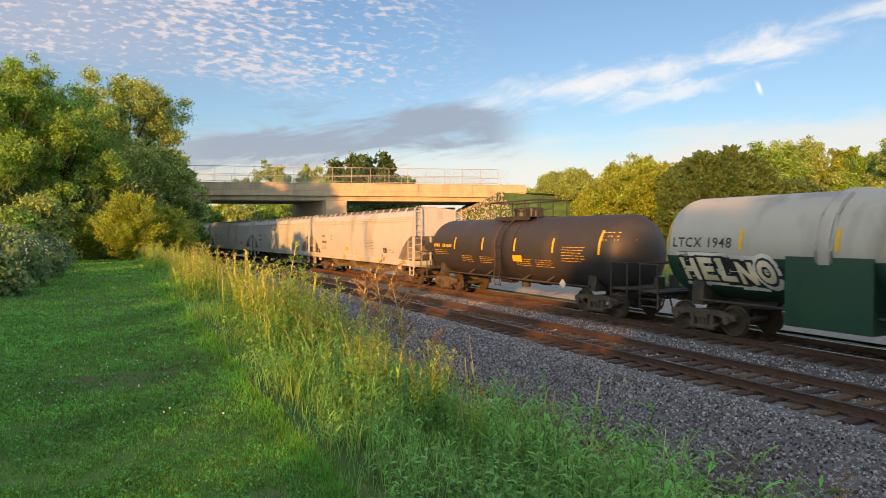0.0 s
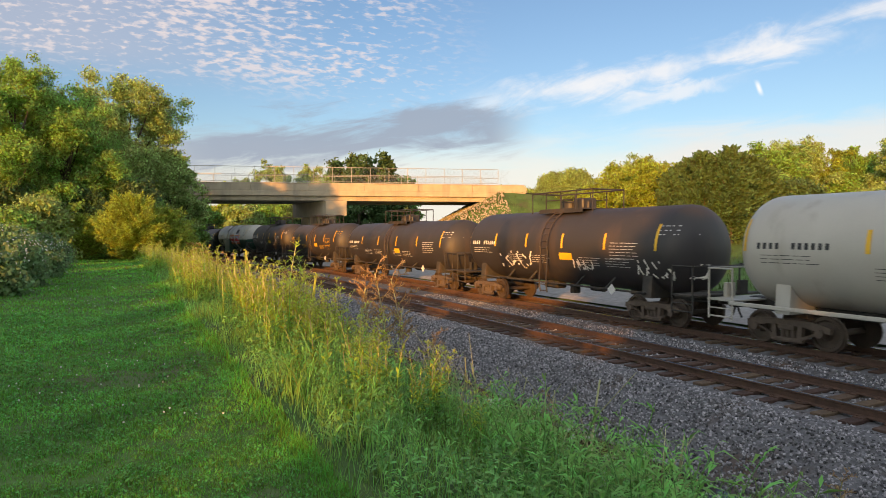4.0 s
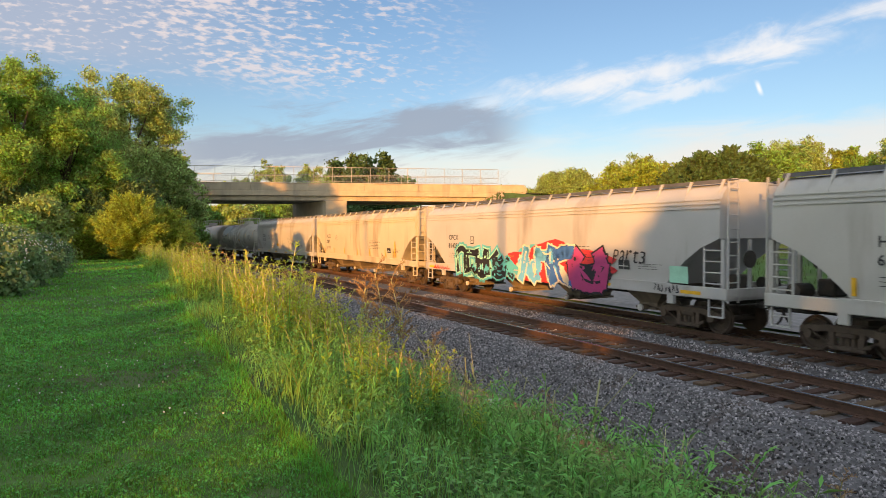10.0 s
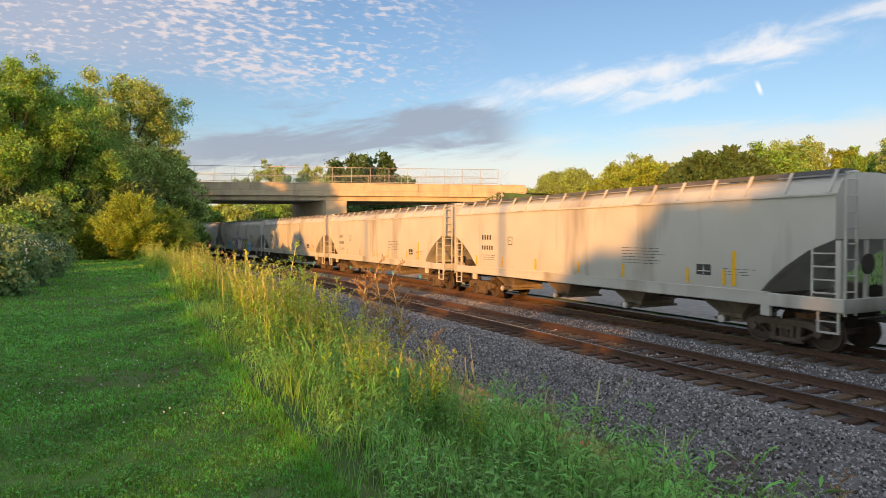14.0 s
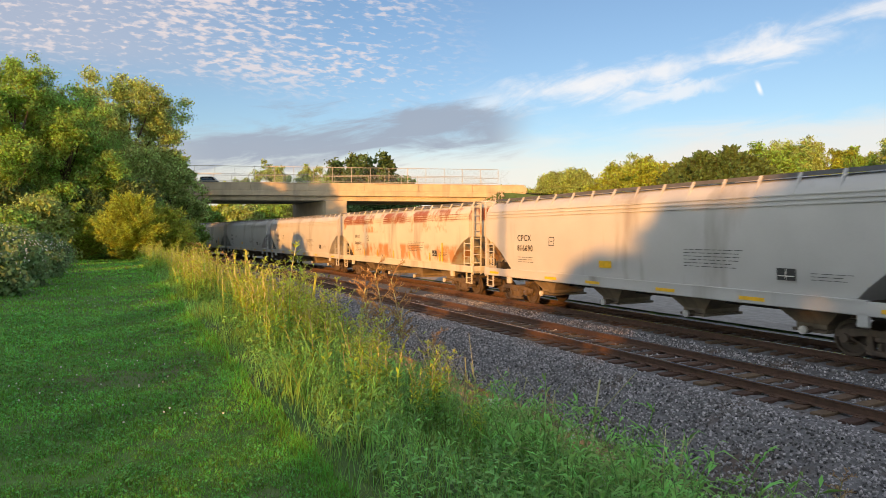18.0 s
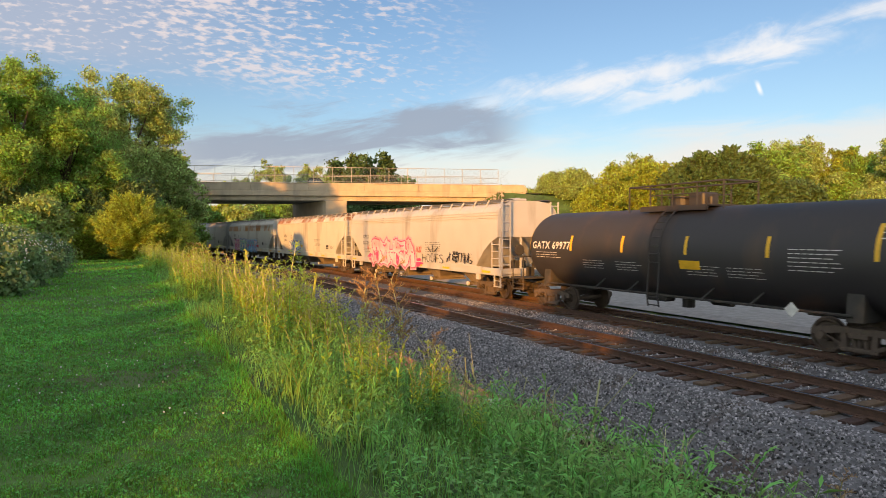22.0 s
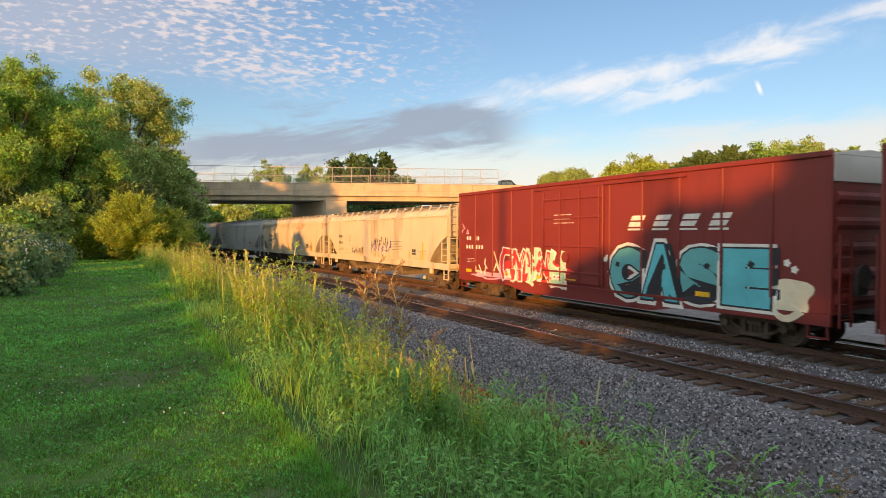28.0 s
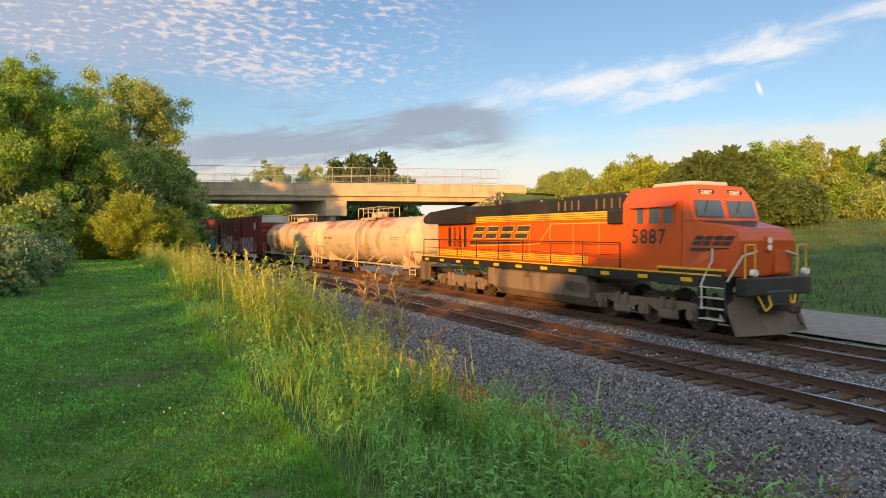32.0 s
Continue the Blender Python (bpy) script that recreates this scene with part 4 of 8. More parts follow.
def weed_plant(seed, kind):
    """One plant as a mesh of stem and leaves; kind: dock, stalk, mullein or umbel."""
    rng = random.Random(seed)
    g = Geo()

    def leaf(p, d, L, w, m):
        g.m = m
        d = Vector(d).normalized()
        sd = d.cross(Vector((0, 0, 1)))
        sd = sd.normalized() * w / 2 if sd.length > 0.01 else Vector((w / 2, 0, 0))
        p = Vector(p)
        mid = p + d * L * 0.5 + Vector((0, 0, 0.02))
        tip = p + d * L + Vector((0, 0, -L * 0.18))
        g.add([p, mid - sd, tip, mid + sd], [(0, 1, 2, 3)])

    h = {"dock": rng.uniform(1.3, 1.7), "mullein": rng.uniform(1.1, 1.4), "umbel": rng.uniform(0.6, 0.9), "stalk": rng.uniform(0.7, 1.0)}[kind]
    lx, ly = rng.uniform(-0.16, 0.16) * h, rng.uniform(-0.16, 0.16) * h
    n = 6
    pts = [Vector((lx * (i / n) ** 2, ly * (i / n) ** 2, h * i / n)) for i in range(n + 1)]
    g.m = 1 if kind in ("dock", "stalk") else 0
    for i in range(n):
        g.rod(pts[i], pts[i + 1], 0.014 * (1 - i / n * 0.6), 4, 0.012 * (1 - i / n * 0.6), caps=False)

    def at(f):
        q = f * n
        i = min(int(q), n - 1)
        return pts[i].lerp(pts[i + 1], q - i)
    if kind == "dock":
        for i in range(11):
            f = rng.uniform(0.5, 1.0)
            a = rng.uniform(0, 6.28)
            L = rng.uniform(0.16, 0.36)
            o = at(f)
            prev = o
            for j in range(1, 5):
                q = j / 4
                e = o + Vector((math.cos(a) * L * (0.75 * q ** 1.2), math.sin(a) * L * (0.75 * q ** 1.2), L * (1.1 * q - 0.45 * q ** 3)))
                g.m = 2
                g.rod(prev, e, 0.0065, 3, 0.005, caps=False)
                for _ in range(2):
                    b = a + rng.uniform(-1.6, 1.6)
                    tw = e + Vector((math.cos(b) * 0.07, math.sin(b) * 0.07, rng.uniform(-0.01, 0.06)))
                    g.rod(e, tw, 0.0045, 3, 0.003, caps=False)
                    for _ in range(3):
                        leaf(e.lerp(tw, rng.uniform(0.3, 1)), [rng.uniform(-1, 1) for _ in range(3)], 0.02, 0.012, 2)
                prev = e
        for i in range(46):
            a = rng.uniform(0, 6.28)
            f = rng.uniform(0.05, 0.8)
            leaf(at(f), (math.cos(a), math.sin(a), rng.uniform(-0.2, 0.6)), rng.uniform(0.06, 0.14) * (1.2 - 0.7 * f), 0.032, rng.choice((0, 0, 0, 1)))
    elif kind == "stalk":
        for i in range(4):
            a = rng.uniform(0, 6.28)
            L = rng.uniform(0.25, 0.5)
            o = at(rng.uniform(0.3, 0.85))
            e = o + Vector((math.cos(a) * L * 0.6, math.sin(a) * L * 0.6, L * 0.7))
            g.m = 1
            g.rod(o, e, 0.004, 4, 0.002, caps=False)
            for _ in range(3):
                b = rng.uniform(0, 6.28)
                leaf(o.lerp(e, rng.random()), (math.cos(b), math.sin(b), 0.3), 0.07, 0.012, 0)
    elif kind == "mullein":
        for i in range(10):
            a = rng.uniform(0, 6.28)
            leaf(at(rng.uniform(0.02, 0.35)), (math.cos(a), math.sin(a), 0.5), 0.26, 0.08, 0)
        g.m = 2
        g.rod(at(0.5), at(1.0), 0.035, 7, 0.015)
        for i in range(60):
            f = rng.uniform(0.5, 1.0)
            a = rng.uniform(0, 6.28)
            leaf(at(f) + Vector((math.cos(a) * 0.03, math.sin(a) * 0.03, 0)), (math.cos(a), math.sin(a), 0.4), 0.03, 0.03, 2)
    else:
        for i in range(24):
            a = rng.uniform(0, 6.28)
            leaf(at(rng.uniform(0.05, 0.9)), (math.cos(a), math.sin(a), 0.5), 0.13, 0.03, 0)
        for i in range(7):
            a = rng.uniform(0, 6.28)
            c = at(1.0) + Vector((math.cos(a) * 0.1, math.sin(a) * 0.1, rng.uniform(0, 0.08)))
            for j in range(6):
                leaf(c + Vector([rng.uniform(-0.02, 0.02) for _ in range(3)]), [rng.uniform(-1, 1), rng.uniform(-1, 1), 0.3], 0.022, 0.02, 2)
    return g


WEED_MATS = {"spire": [M_WEED, M_ROUGH, M_BLOOM, M_STRAW], "herb": [M_HERB, M_BLUEWEED, M_HERB, M_ROUGH], "dock": [M_WEED, M_STRAW, M_SEED, M_ROUGH], "stalk": [M_BLUEWEED, M_STRAW], "mullein": [M_WEED, M_STRAW, M_BLOOM], "umbel": [M_BLUEWEED, M_STRAW, M_PETAL]}
WEED_LABEL = {"stalk": "pale dry stalk with a few thin side shoots", "spire": "tall yellow-green weed with narrow leaves", "dock": "dry brown dock with branched seed heads", "mullein": "mullein stalk with a yellow flower spike", "umbel": "low weed with small white flowers"}
WEEDS = {}
for kind, n in (("dock", 4), ("mullein", 2), ("umbel", 4), ("stalk", 5)):
    WEEDS[kind] = [weed_plant(200 + i * 7 + len(kind), kind).mesh(kind + "_weed", WEED_MATS[kind]) for i in range(n)]


def quad_mesh(name, V, mats, mi):
    """A mesh of loose quads, V being n x 4 x 3."""
    n = len(V)
    me = bpy.data.meshes.new(name)
    me.vertices.add(n * 4)
    me.vertices.foreach_set("co", V.astype(np.float32).ravel())
    me.loops.add(n * 4)
    me.loops.foreach_set("vertex_index", np.arange(n * 4, dtype=np.int32))
    me.polygons.add(n)
    me.polygons.foreach_set("loop_start", np.arange(0, n * 4, 4, dtype=np.int32))
    me.polygons.foreach_set("loop_total", np.full(n, 4, dtype=np.int32))
    for q in mats:
        me.materials.append(q)
    me.polygons.foreach_set("material_index", np.asarray(mi, dtype=np.int32))
    me.update()
    me.validate()
    return me


def clump_quads(seed, kind):
    """A clump of leafy stems as quads; a spire's tips nod over, a herb's stand up."""
    rng = np.random.default_rng(seed)
    nodding = kind == "spire"
    stems = int(rng.integers(4, 8)) if nodding else int(rng.integers(5, 9))
    out, mi = [], []
    for _ in range(stems):
        h = rng.uniform(0.65, 1.2) if nodding else rng.uniform(0.40, 0.95)
        base = rng.normal(size=2) * (0.085 if nodding else 0.11)
        lean = rng.normal(size=2) * (0.07 if nodding else 0.13) + base * 0.9
        na = rng.uniform(0, 2 * math.pi)
        nd = np.array((math.cos(na), math.sin(na)))
        reach = rng.uniform(0.05, 0.20) if nodding else 0.0

        def at(f):
            f = np.asarray(f, float)
            k = np.clip((f - 0.78) / 0.22, 0, 1)
            xy = base + lean * (f ** 2)[..., None] * h + nd * (k ** 1.4)[..., None] * reach
            return np.concatenate([xy, (h * f - k ** 2 * reach * 0.9)[..., None]], -1)
        fs = np.linspace(0, 1, 9)
        p = at(fs)
        rad = 0.0075 * (1 - 0.65 * fs)
        ring = np.array([(math.cos(a), math.sin(a), 0) for a in (0.3, 2.39, 4.49)])
        for i in range(8):
            for j in range(3):
                k = (j + 1) % 3
                out.append(np.array((p[i] + ring[j] * rad[i], p[i] + ring[k] * rad[i], p[i + 1] + ring[k] * rad[i + 1], p[i + 1] + ring[j] * rad[i + 1])))
                mi.append(3 if (nodding and fs[i] > 0.5) else 1)
        n = int((40 if nodding else 26) * h / 0.9)
        f = rng.uniform(0.05, 1.0, n) ** (0.85 if nodding else 1.0)
        a = np.arange(n) * 2.4 + rng.uniform(-0.6, 0.6, n)
        q = at(f)
        d = unit(np.stack([np.cos(a), np.sin(a), rng.uniform(0.25, 1.3, n)], 1))
        L = ((0.155 - 0.085 * f) if nodding else (0.200 - 0.09 * f)) * rng.uniform(0.6, 1.3, n)
        w = L * (0.105 if nodding else 0.092)
        side = unit(np.cross(d, np.array([0, 0, 1.0]))) * w[:, None]
        mid = q + d * (L * 0.45)[:, None]
        tip = q + d * L[:, None]
        tip[:, 2] -= L * rng.uniform(0.1, 0.6, n)
        out += list(np.stack([q, mid - side, tip, mid + side], 1))
        # spires: green below, yellow above, mostly sunlight on the tops put into leaf colour
        mi += [(1 if e < 0.42 else (2 if e > 0.93 and rng.random() < 0.5 else 0)) for e in f]
    return np.array(out), np.array(mi)


CLUMPS = {k: [clump_quads(300 + i + 40 * len(k), k) for i in range(14)] for k in ("spire", "herb")}
WEEDS["spire"] = [quad_mesh("spire_weed", V, WEED_MATS["spire"], mi) for V, mi in CLUMPS["spire"]]
JOINED = {"spire": ([], []), "herb": ([], [])}


def plant(kind, x, y, scale, rng):
    i = rng.randrange(14 if kind == "herb" else len(WEEDS[kind]))
    m = Matrix.Translation((x, y, gz(x, y) - 0.03)) @ Matrix.Rotation(rng.uniform(0, 6.28), 4, "Z") @ Matrix.Scale(scale, 4)
    if kind == "herb" or (kind == "spire" and y > 15.5):
        V, mi = CLUMPS[kind][i]
        A = np.array(m)
        JOINED[kind][0].append(V @ A[:3, :3].T + A[:3, 3])
        JOINED[kind][1].append(mi)
        return None
    ob = new(kind + "_weed" if kind != "umbel" else "flowering_weed", WEEDS[kind][i])
    tagged(ob, WEED_LABEL[kind], "weed", "weeds on the ditch bank")
    ob.matrix_basis = m
    return ob


def weeds():
    rng = random.Random(33)
    # the dense band along the edge of the mown grass
    for s0, s1, d0, d1, n, sc in ((-14.6, -12.0, 13.0, 14.5, 14, 1.0), (-12.4, -8.5, 12.6, 14.7, 74, 1.3), (-8.5, -3, 12.6, 14.75, 58, 1.3), (-3, 6, 12.6, 14.85, 120, 1.25), (6, 22, 12.0, 15.1, 230, 1.15), (22, 46, 11.5, 15.2, 230, 1.15)):
        for _ in range(n):
            q, d = rng.uniform(s0, s1), rng.uniform(d0, d1)
            thick = noise.noise((q * 0.55, d * 0.5, 41.0))
            if thick < -0.12 or (d > 14.6 and thick < 0.1):
                continue
            x, y, h = on_line(q, d)
            plant("spire", x, y, sc * rng.uniform(0.65, 1.05) * (1 + 0.5 * thick), rng)
    # green herbs that fill the bank and the ditch side
    for s0, s1, d0, d1, n, sc in ((-18.5, -12, 11.0, 13.6, 220, 0.95), (-18.0, -9, 12.6, 14.9, 60, 0.7), (-12, -5, 11.0, 13.2, 200, 0.85), (-5, 8, 10.6, 13.4, 180, 0.75), (8, 30, 9.6, 13.4, 160, 0.9), (-18.5, -5, 9.6, 11.0, 150, 0.5)):
        for _ in range(n):
            x, y, h = on_line(rng.uniform(s0, s1), rng.uniform(d0, d1))
            if in_run(x, y, 0.42):
                continue
            plant("herb", x, y, sc * rng.uniform(0.65, 1.25), rng)
    for xp, dep, sc in ((688, 12.6, 1.55), (718, 12.9, 1.62), (650, 12.8, 1.40), (702, 12.3, 1.2), (634, 13.4, 1.25), (672, 12.2, 1.1), (772, 12.6, 1.05), (400, 20, 1.0), (425, 21, 1.1), (385, 19, 0.9), (480, 22, 1.0), (505, 22, 0.95), (360, 22, 1.0), (335, 24, 1.0), (975, 9.5, 0.8), (1490, 7.6, 0.75), (610, 15, 0.8), (1130, 7.2, 0.6), (1210, 7.4, 0.6)):
        x, y = px(xp, dep)
        plant("dock", x, y, sc, rng)
    for xp, dep, sc in ((547, 19.8, 1.95), (441, 21.5, 1.75), (476, 21, 1.55), (415, 23, 1.5)):
        x, y = px(xp, dep)
        plant("mullein", x, y, sc, rng)
    for _ in range(54):
        x, y, h = on_line(rng.uniform(-16.5, -7), rng.uniform(9.6, 12.8))
        plant("stalk", x, y, rng.uniform(0.9, 1.5), rng)
    for _ in range(36):
        x, y, h = on_line(rng.uniform(-17, -12), rng.uniform(10.2, 12.4))
        plant("umbel", x, y, rng.uniform(0.6, 1.0), rng)
    for _ in range(46):
        y = rng.uniform(15, 30)
        x = -0.70 * y - rng.uniform(-0.6, 2.2)
        plant("umbel", x, y, rng.uniform(1.2, 2.0), rng)


weeds()
for k, nm, lab in (("spire", "far_weeds", "band of sunlit tall weeds along the bank"), ("herb", "ditch_herbs", "lush green herbs with narrow leaves filling the ditch side")):
    tagged(new(nm, quad_mesh(nm, np.concatenate(JOINED[k][0]), WEED_MATS[k], np.concatenate(JOINED[k][1]))), lab, "weeds", kind="stuff")
# low leafy growth that fills the bank
def low_growth():
    rng = np.random.default_rng(17)
    P_ = []
    for s0, s1, n, d1 in ((-19, -8, 330, 14.9), (-8, 12, 300, 14.6), (12, 40, 200, 14.6)):
        for _ in range(n):
            s, d = rng.uniform(s0, s1), rng.uniform(9.5, d1)
            if in_run(*on_line(s, d)[:2], 0.4):
                continue
            if d > 13.4 and rng.uniform() < 0.4:
                continue
            cx, cy, h = on_line(s, d)
            R, H = rng.uniform(0.14, 0.38), rng.uniform(0.18, 0.55) * (0.6 if d < 9.8 else 1)
            m = int((130 if cy > 9 else 260) * R / 0.25)
            q = unit(rng.normal(size=(m, 3)))
            q[:, 2] = np.abs(q[:, 2])
            q *= rng.uniform(0.5, 1.1, (m, 1))
            z = gz(cx, cy) - 0.03
            P_ += [(cx + i[0] * R, cy + i[1] * R, z + i[2] * H + 0.03) for i in q]
    P_ = np.array(P_)
    n = len(P_)
    up = unit(rng.normal(size=(n, 3)) * 0.7 + np.array([0, 0, 0.8]))
    T = unit(np.cross(up, rng.normal(size=(n, 3))))
    B = np.cross(up, T)
    sz = rng.uniform(0.014, 0.040, (n, 1)) * np.clip(P_[:, 1:2] / 13.0, 0.55, 1.0)
    me = quads("low_growth", P_, T * sz, B * sz * 0.36, [M_BLUEWEED, M_LEAFY], (rng.uniform(size=n) < 0.35))
    tagged(new("low_growth", me), "low leafy weeds filling the ditch bank", "weeds", kind="stuff")


low_growth()
M_WATER = mat("ditch_water", (0.045, 0.035, 0.022), 0.06, var=0.3, scale=2, fine=5, bump=0.05)
M_MUD = mat("wet_mud", (0.115, 0.085, 0.055), 0.6, var=0.3, scale=3, fine=22, bump=0.5, dirt=(0.07, 0.09, 0.03), dirt_amt=0.5, dirt_scale=2.5)


def ditch_floor():
    """Still water along the foot of the ballast, between muddy margins."""
    vs, fs = strip([(8.20, -1.0), (9.25, -1.0)], -24, 44, 1.0)
    me = bpy.data.meshes.new("ditch_water")
    me.from_pydata(vs, [], fs)
    me.materials.append(M_WATER)
    tagged(new("ditch_water", me), "still brown water standing in the ditch", "water", kind="structure")
    rng = np.random.default_rng(23)
    P_, H_, W_ = [], [], []
    for _ in range(2600):
        s, side = rng.uniform(-18, 24), rng.uniform() < 0.5
        d = rng.normal(8.42, 0.10) if side else rng.normal(9.12, 0.14)
        x, y, h = on_line(s, d)
        if noise.noise((s * 0.45, 3.0, 7)) > (0.12 if not side else 0.05):
            continue
        P_.append((x, y, -1.05))
        H_.append(rng.uniform(0.08, 0.26))
        W_.append(rng.uniform(0.008, 0.016))
    blades("ditch_sedge", np.array(P_), np.array(H_), np.array(W_), M_ROUGH, "short sedge at the water's edge", 0.7, 8)
    g = Geo()
    for _ in range(60):
        s, d = rng.uniform(-15, 10), rng.choice([8.36, 9.2]) + rng.normal() * 0.06
        x, y, h = on_line(s, d)
        r = rng.uniform(0.12, 0.35)
        m = Matrix.Translation((x, y, -1.03)) @ Matrix.Rotation(h + rng.normal() * 0.2, 4, "Z")
        g.lathe([(0.0, r), (0.03, r * 0.8), (0.055, r * 0.35)], 9, m @ Matrix.Diagonal((0.5, 1.6, 1, 1)), "z")
    tagged(new("mud_margin", g.mesh("mud_margin", M_MUD, True)), "low humps of wet mud beside the ditch water", "mud", kind="stuff")


ditch_floor()


# two timber poles behind the viewer, whose shadows fall on the train
M_POLE = mat("pole_timber", (0.16, 0.11, 0.075), 0.9, var=0.25, scale=3, fine=30, bump=0.4)
for x, y in ((-11.8, -8.0), (-23.7, -4.0)):
    t = thing("utility_pole", "weathered timber utility pole with a crossarm", "pole", "poles along the grass", at=Matrix.Translation((x, y, 1.2)))
    part("post", Geo().rod((0, 0, -0.3), (0, 0, 11.5), 0.17, 10, 0.11), M_POLE, t)
    part("crossarm", Geo().box(0, 0, 10.9, 2.4, 0.1, 0.12, bev=0.01), M_POLE, t)
    for q in (-1.05, -0.4, 0.4, 1.05):
        part("insulator", Geo().rod((q, 0, 10.95), (q, 0, 11.12), 0.05, 8, 0.03), M_STEEL, t)
# ---- rolling stock ----
CACHE = {}


def cached(key, make, material, smooth=False):
    if key not in CACHE:
        CACHE[key] = make().mesh(key, material, smooth)
    return CACHE[key]


M_TRUCK = mat("truck_grime", (0.110, 0.082, 0.064), 0.85, var=0.3, scale=5, fine=40, bump=0.3, dirt=(0.13, 0.08, 0.05), dirt_amt=0.4)
M_WHEEL = mat("wheel_steel", (0.10, 0.075, 0.06), 0.65, metal=0.4, var=0.25, scale=6, fine=40, bump=0.1)
M_UNDER = mat("underframe_black", (0.045, 0.042, 0.04), 0.8, var=0.3, scale=4, fine=40, bump=0.2, dirt=(0.10, 0.075, 0.055), dirt_amt=0.4)
M_YEL = mat("reflector_yellow", (0.80, 0.46, 0.03), 0.45, var=0.12, scale=6, fine=30, bump=0)
M_INK = mat("stencil_black", (0.04, 0.04, 0.045), 0.7, var=0.2, scale=8, fine=60, bump=0)
M_INKW = mat("stencil_white", (0.72, 0.71, 0.69), 0.7, var=0.15, scale=8, fine=60, bump=0)
M_INKY = mat("stencil_yellow", (0.75, 0.45, 0.04), 0.7, var=0.15, scale=8, fine=60, bump=0)
M_GATE = mat("gate_end_white", (0.62, 0.60, 0.58), 0.6, var=0.2, scale=8, fine=40, bump=0.05)
M_GATEB = mat("gate_end_blue", (0.10, 0.38, 0.58), 0.6, var=0.2, scale=8, fine=40, bump=0.05)
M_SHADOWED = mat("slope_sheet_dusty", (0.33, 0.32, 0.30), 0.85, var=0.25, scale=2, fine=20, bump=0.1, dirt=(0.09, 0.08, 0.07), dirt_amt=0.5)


M_BAY = mat("bay_dusty", (0.23, 0.185, 0.14), 0.85, var=0.25, scale=1.5, fine=20, bump=0.1, dirt=(0.08, 0.065, 0.055), dirt_amt=0.6)


def sideframe_geo():
    g = Geo()
    # a cast bow-tie frame with two windows, drawn out across the truck
    top = [(-1.14, 0.46), (-1.14, 0.60), (-0.95, 0.66), (-0.55, 0.70), (0.55, 0.70), (0.95, 0.66), (1.14, 0.60), (1.14, 0.46), (0.75, 0.50), (0.42, 0.56), (-0.42, 0.56), (-0.75, 0.50)]
    g.prism(top, -0.07, 0.07)
    for k in (1, -1):
        g.prism([(k * 1.0, 0.50), (k * 0.80, 0.50), (k * 0.34, 0.16), (k * 0.34, 0.28)][:: k], -0.06, 0.06)
        g.prism([(k * 0.42, 0.57), (k * 0.30, 0.57), (k * 0.26, 0.18), (k * 0.40, 0.18)][:: k], -0.07, 0.07)
        g.rod((k * 0.89, -0.12, 0.45), (k * 0.89, 0.16, 0.45), 0.11, 10)
    g.box(0, 0, 0.18, 0.86, 0.16, 0.12, bev=0.03)
    for q in (-0.14, 0, 0.14):
        g.rod((q, 0, 0.24), (q, 0, 0.46), 0.06, 8)
    g.box(0, 0, 0.51, 0.46, 0.22, 0.12, bev=0.02)
    return g


def wheel_geo():
    return Geo().lathe([(-0.07, 0.10), (-0.07, 0.34), (-0.06, 0.46), (-0.03, 0.46), (-0.02, 0.425), (0.065, 0.42), (0.065, 0.36), (0.02, 0.33), (0.02, 0.16), (0.075, 0.12), (0.075, 0.05)], 24, axis="y")


def truck(car, x, wb=0.89, axles=(-0.89, 0.89)):
    t = part("truck", cached("truck_bolster", lambda: Geo().box(0, 0, 0.58, 0.4, 1.9, 0.24, bev=0.04).box(0, 0, 0.75, 0.3, 0.9, 0.16), M_TRUCK), None, car)
    t.matrix_basis = Matrix.Translation((x, 0, 0))
    for y in (1, -1):
        sf = part("sideframe", cached("sideframe", sideframe_geo, M_TRUCK), None, t)
        sf.matrix_basis = Matrix.Translation((0, y * 1.0, 0)) @ (Matrix.Rotation(math.pi, 4, "Z") if y < 0 else Matrix())
    for a in axles:
        for y in (1, -1):
            w = part("wheel", cached("wheel", wheel_geo, M_WHEEL, 35), None, t)
            w.matrix_basis = Matrix.Translation((a, y * 0.765, 0.42)) @ (Matrix.Rotation(math.pi, 4, "Z") if y < 0 else Matrix())
        ax = part("axle", cached("axle", lambda: Geo().rod((0, -0.76, 0), (0, 0.76, 0), 0.085, 10), M_WHEEL), None, t)
        ax.matrix_basis = Matrix.Translation((a, 0, 0.42))
    return t


def coupler(car, x):
    k = 1 if x > 0 else -1
    def make():
        g = Geo().box(-0.45, 0, 0.88, 0.9, 0.2, 0.2, bev=0.03).box(0.05, 0, 0.88, 0.22, 0.34, 0.28, bev=0.06)
        g.path([(-0.25, 0.5, 0.8), (-0.1, 0.42, 0.55), (0.12, 0.25, 0.42)], 0.03, 6)
        g.rod((-0.35, -1.2, 0.95), (-0.35, 1.3, 0.95), 0.02, 5)
        return g
    c = part("coupler", cached("coupler", make, M_UNDER), None, car)
    c.matrix_basis = Matrix.Translation((x, 0, 0)) @ (Matrix.Rotation(math.pi, 4, "Z") if k < 0 else Matrix())


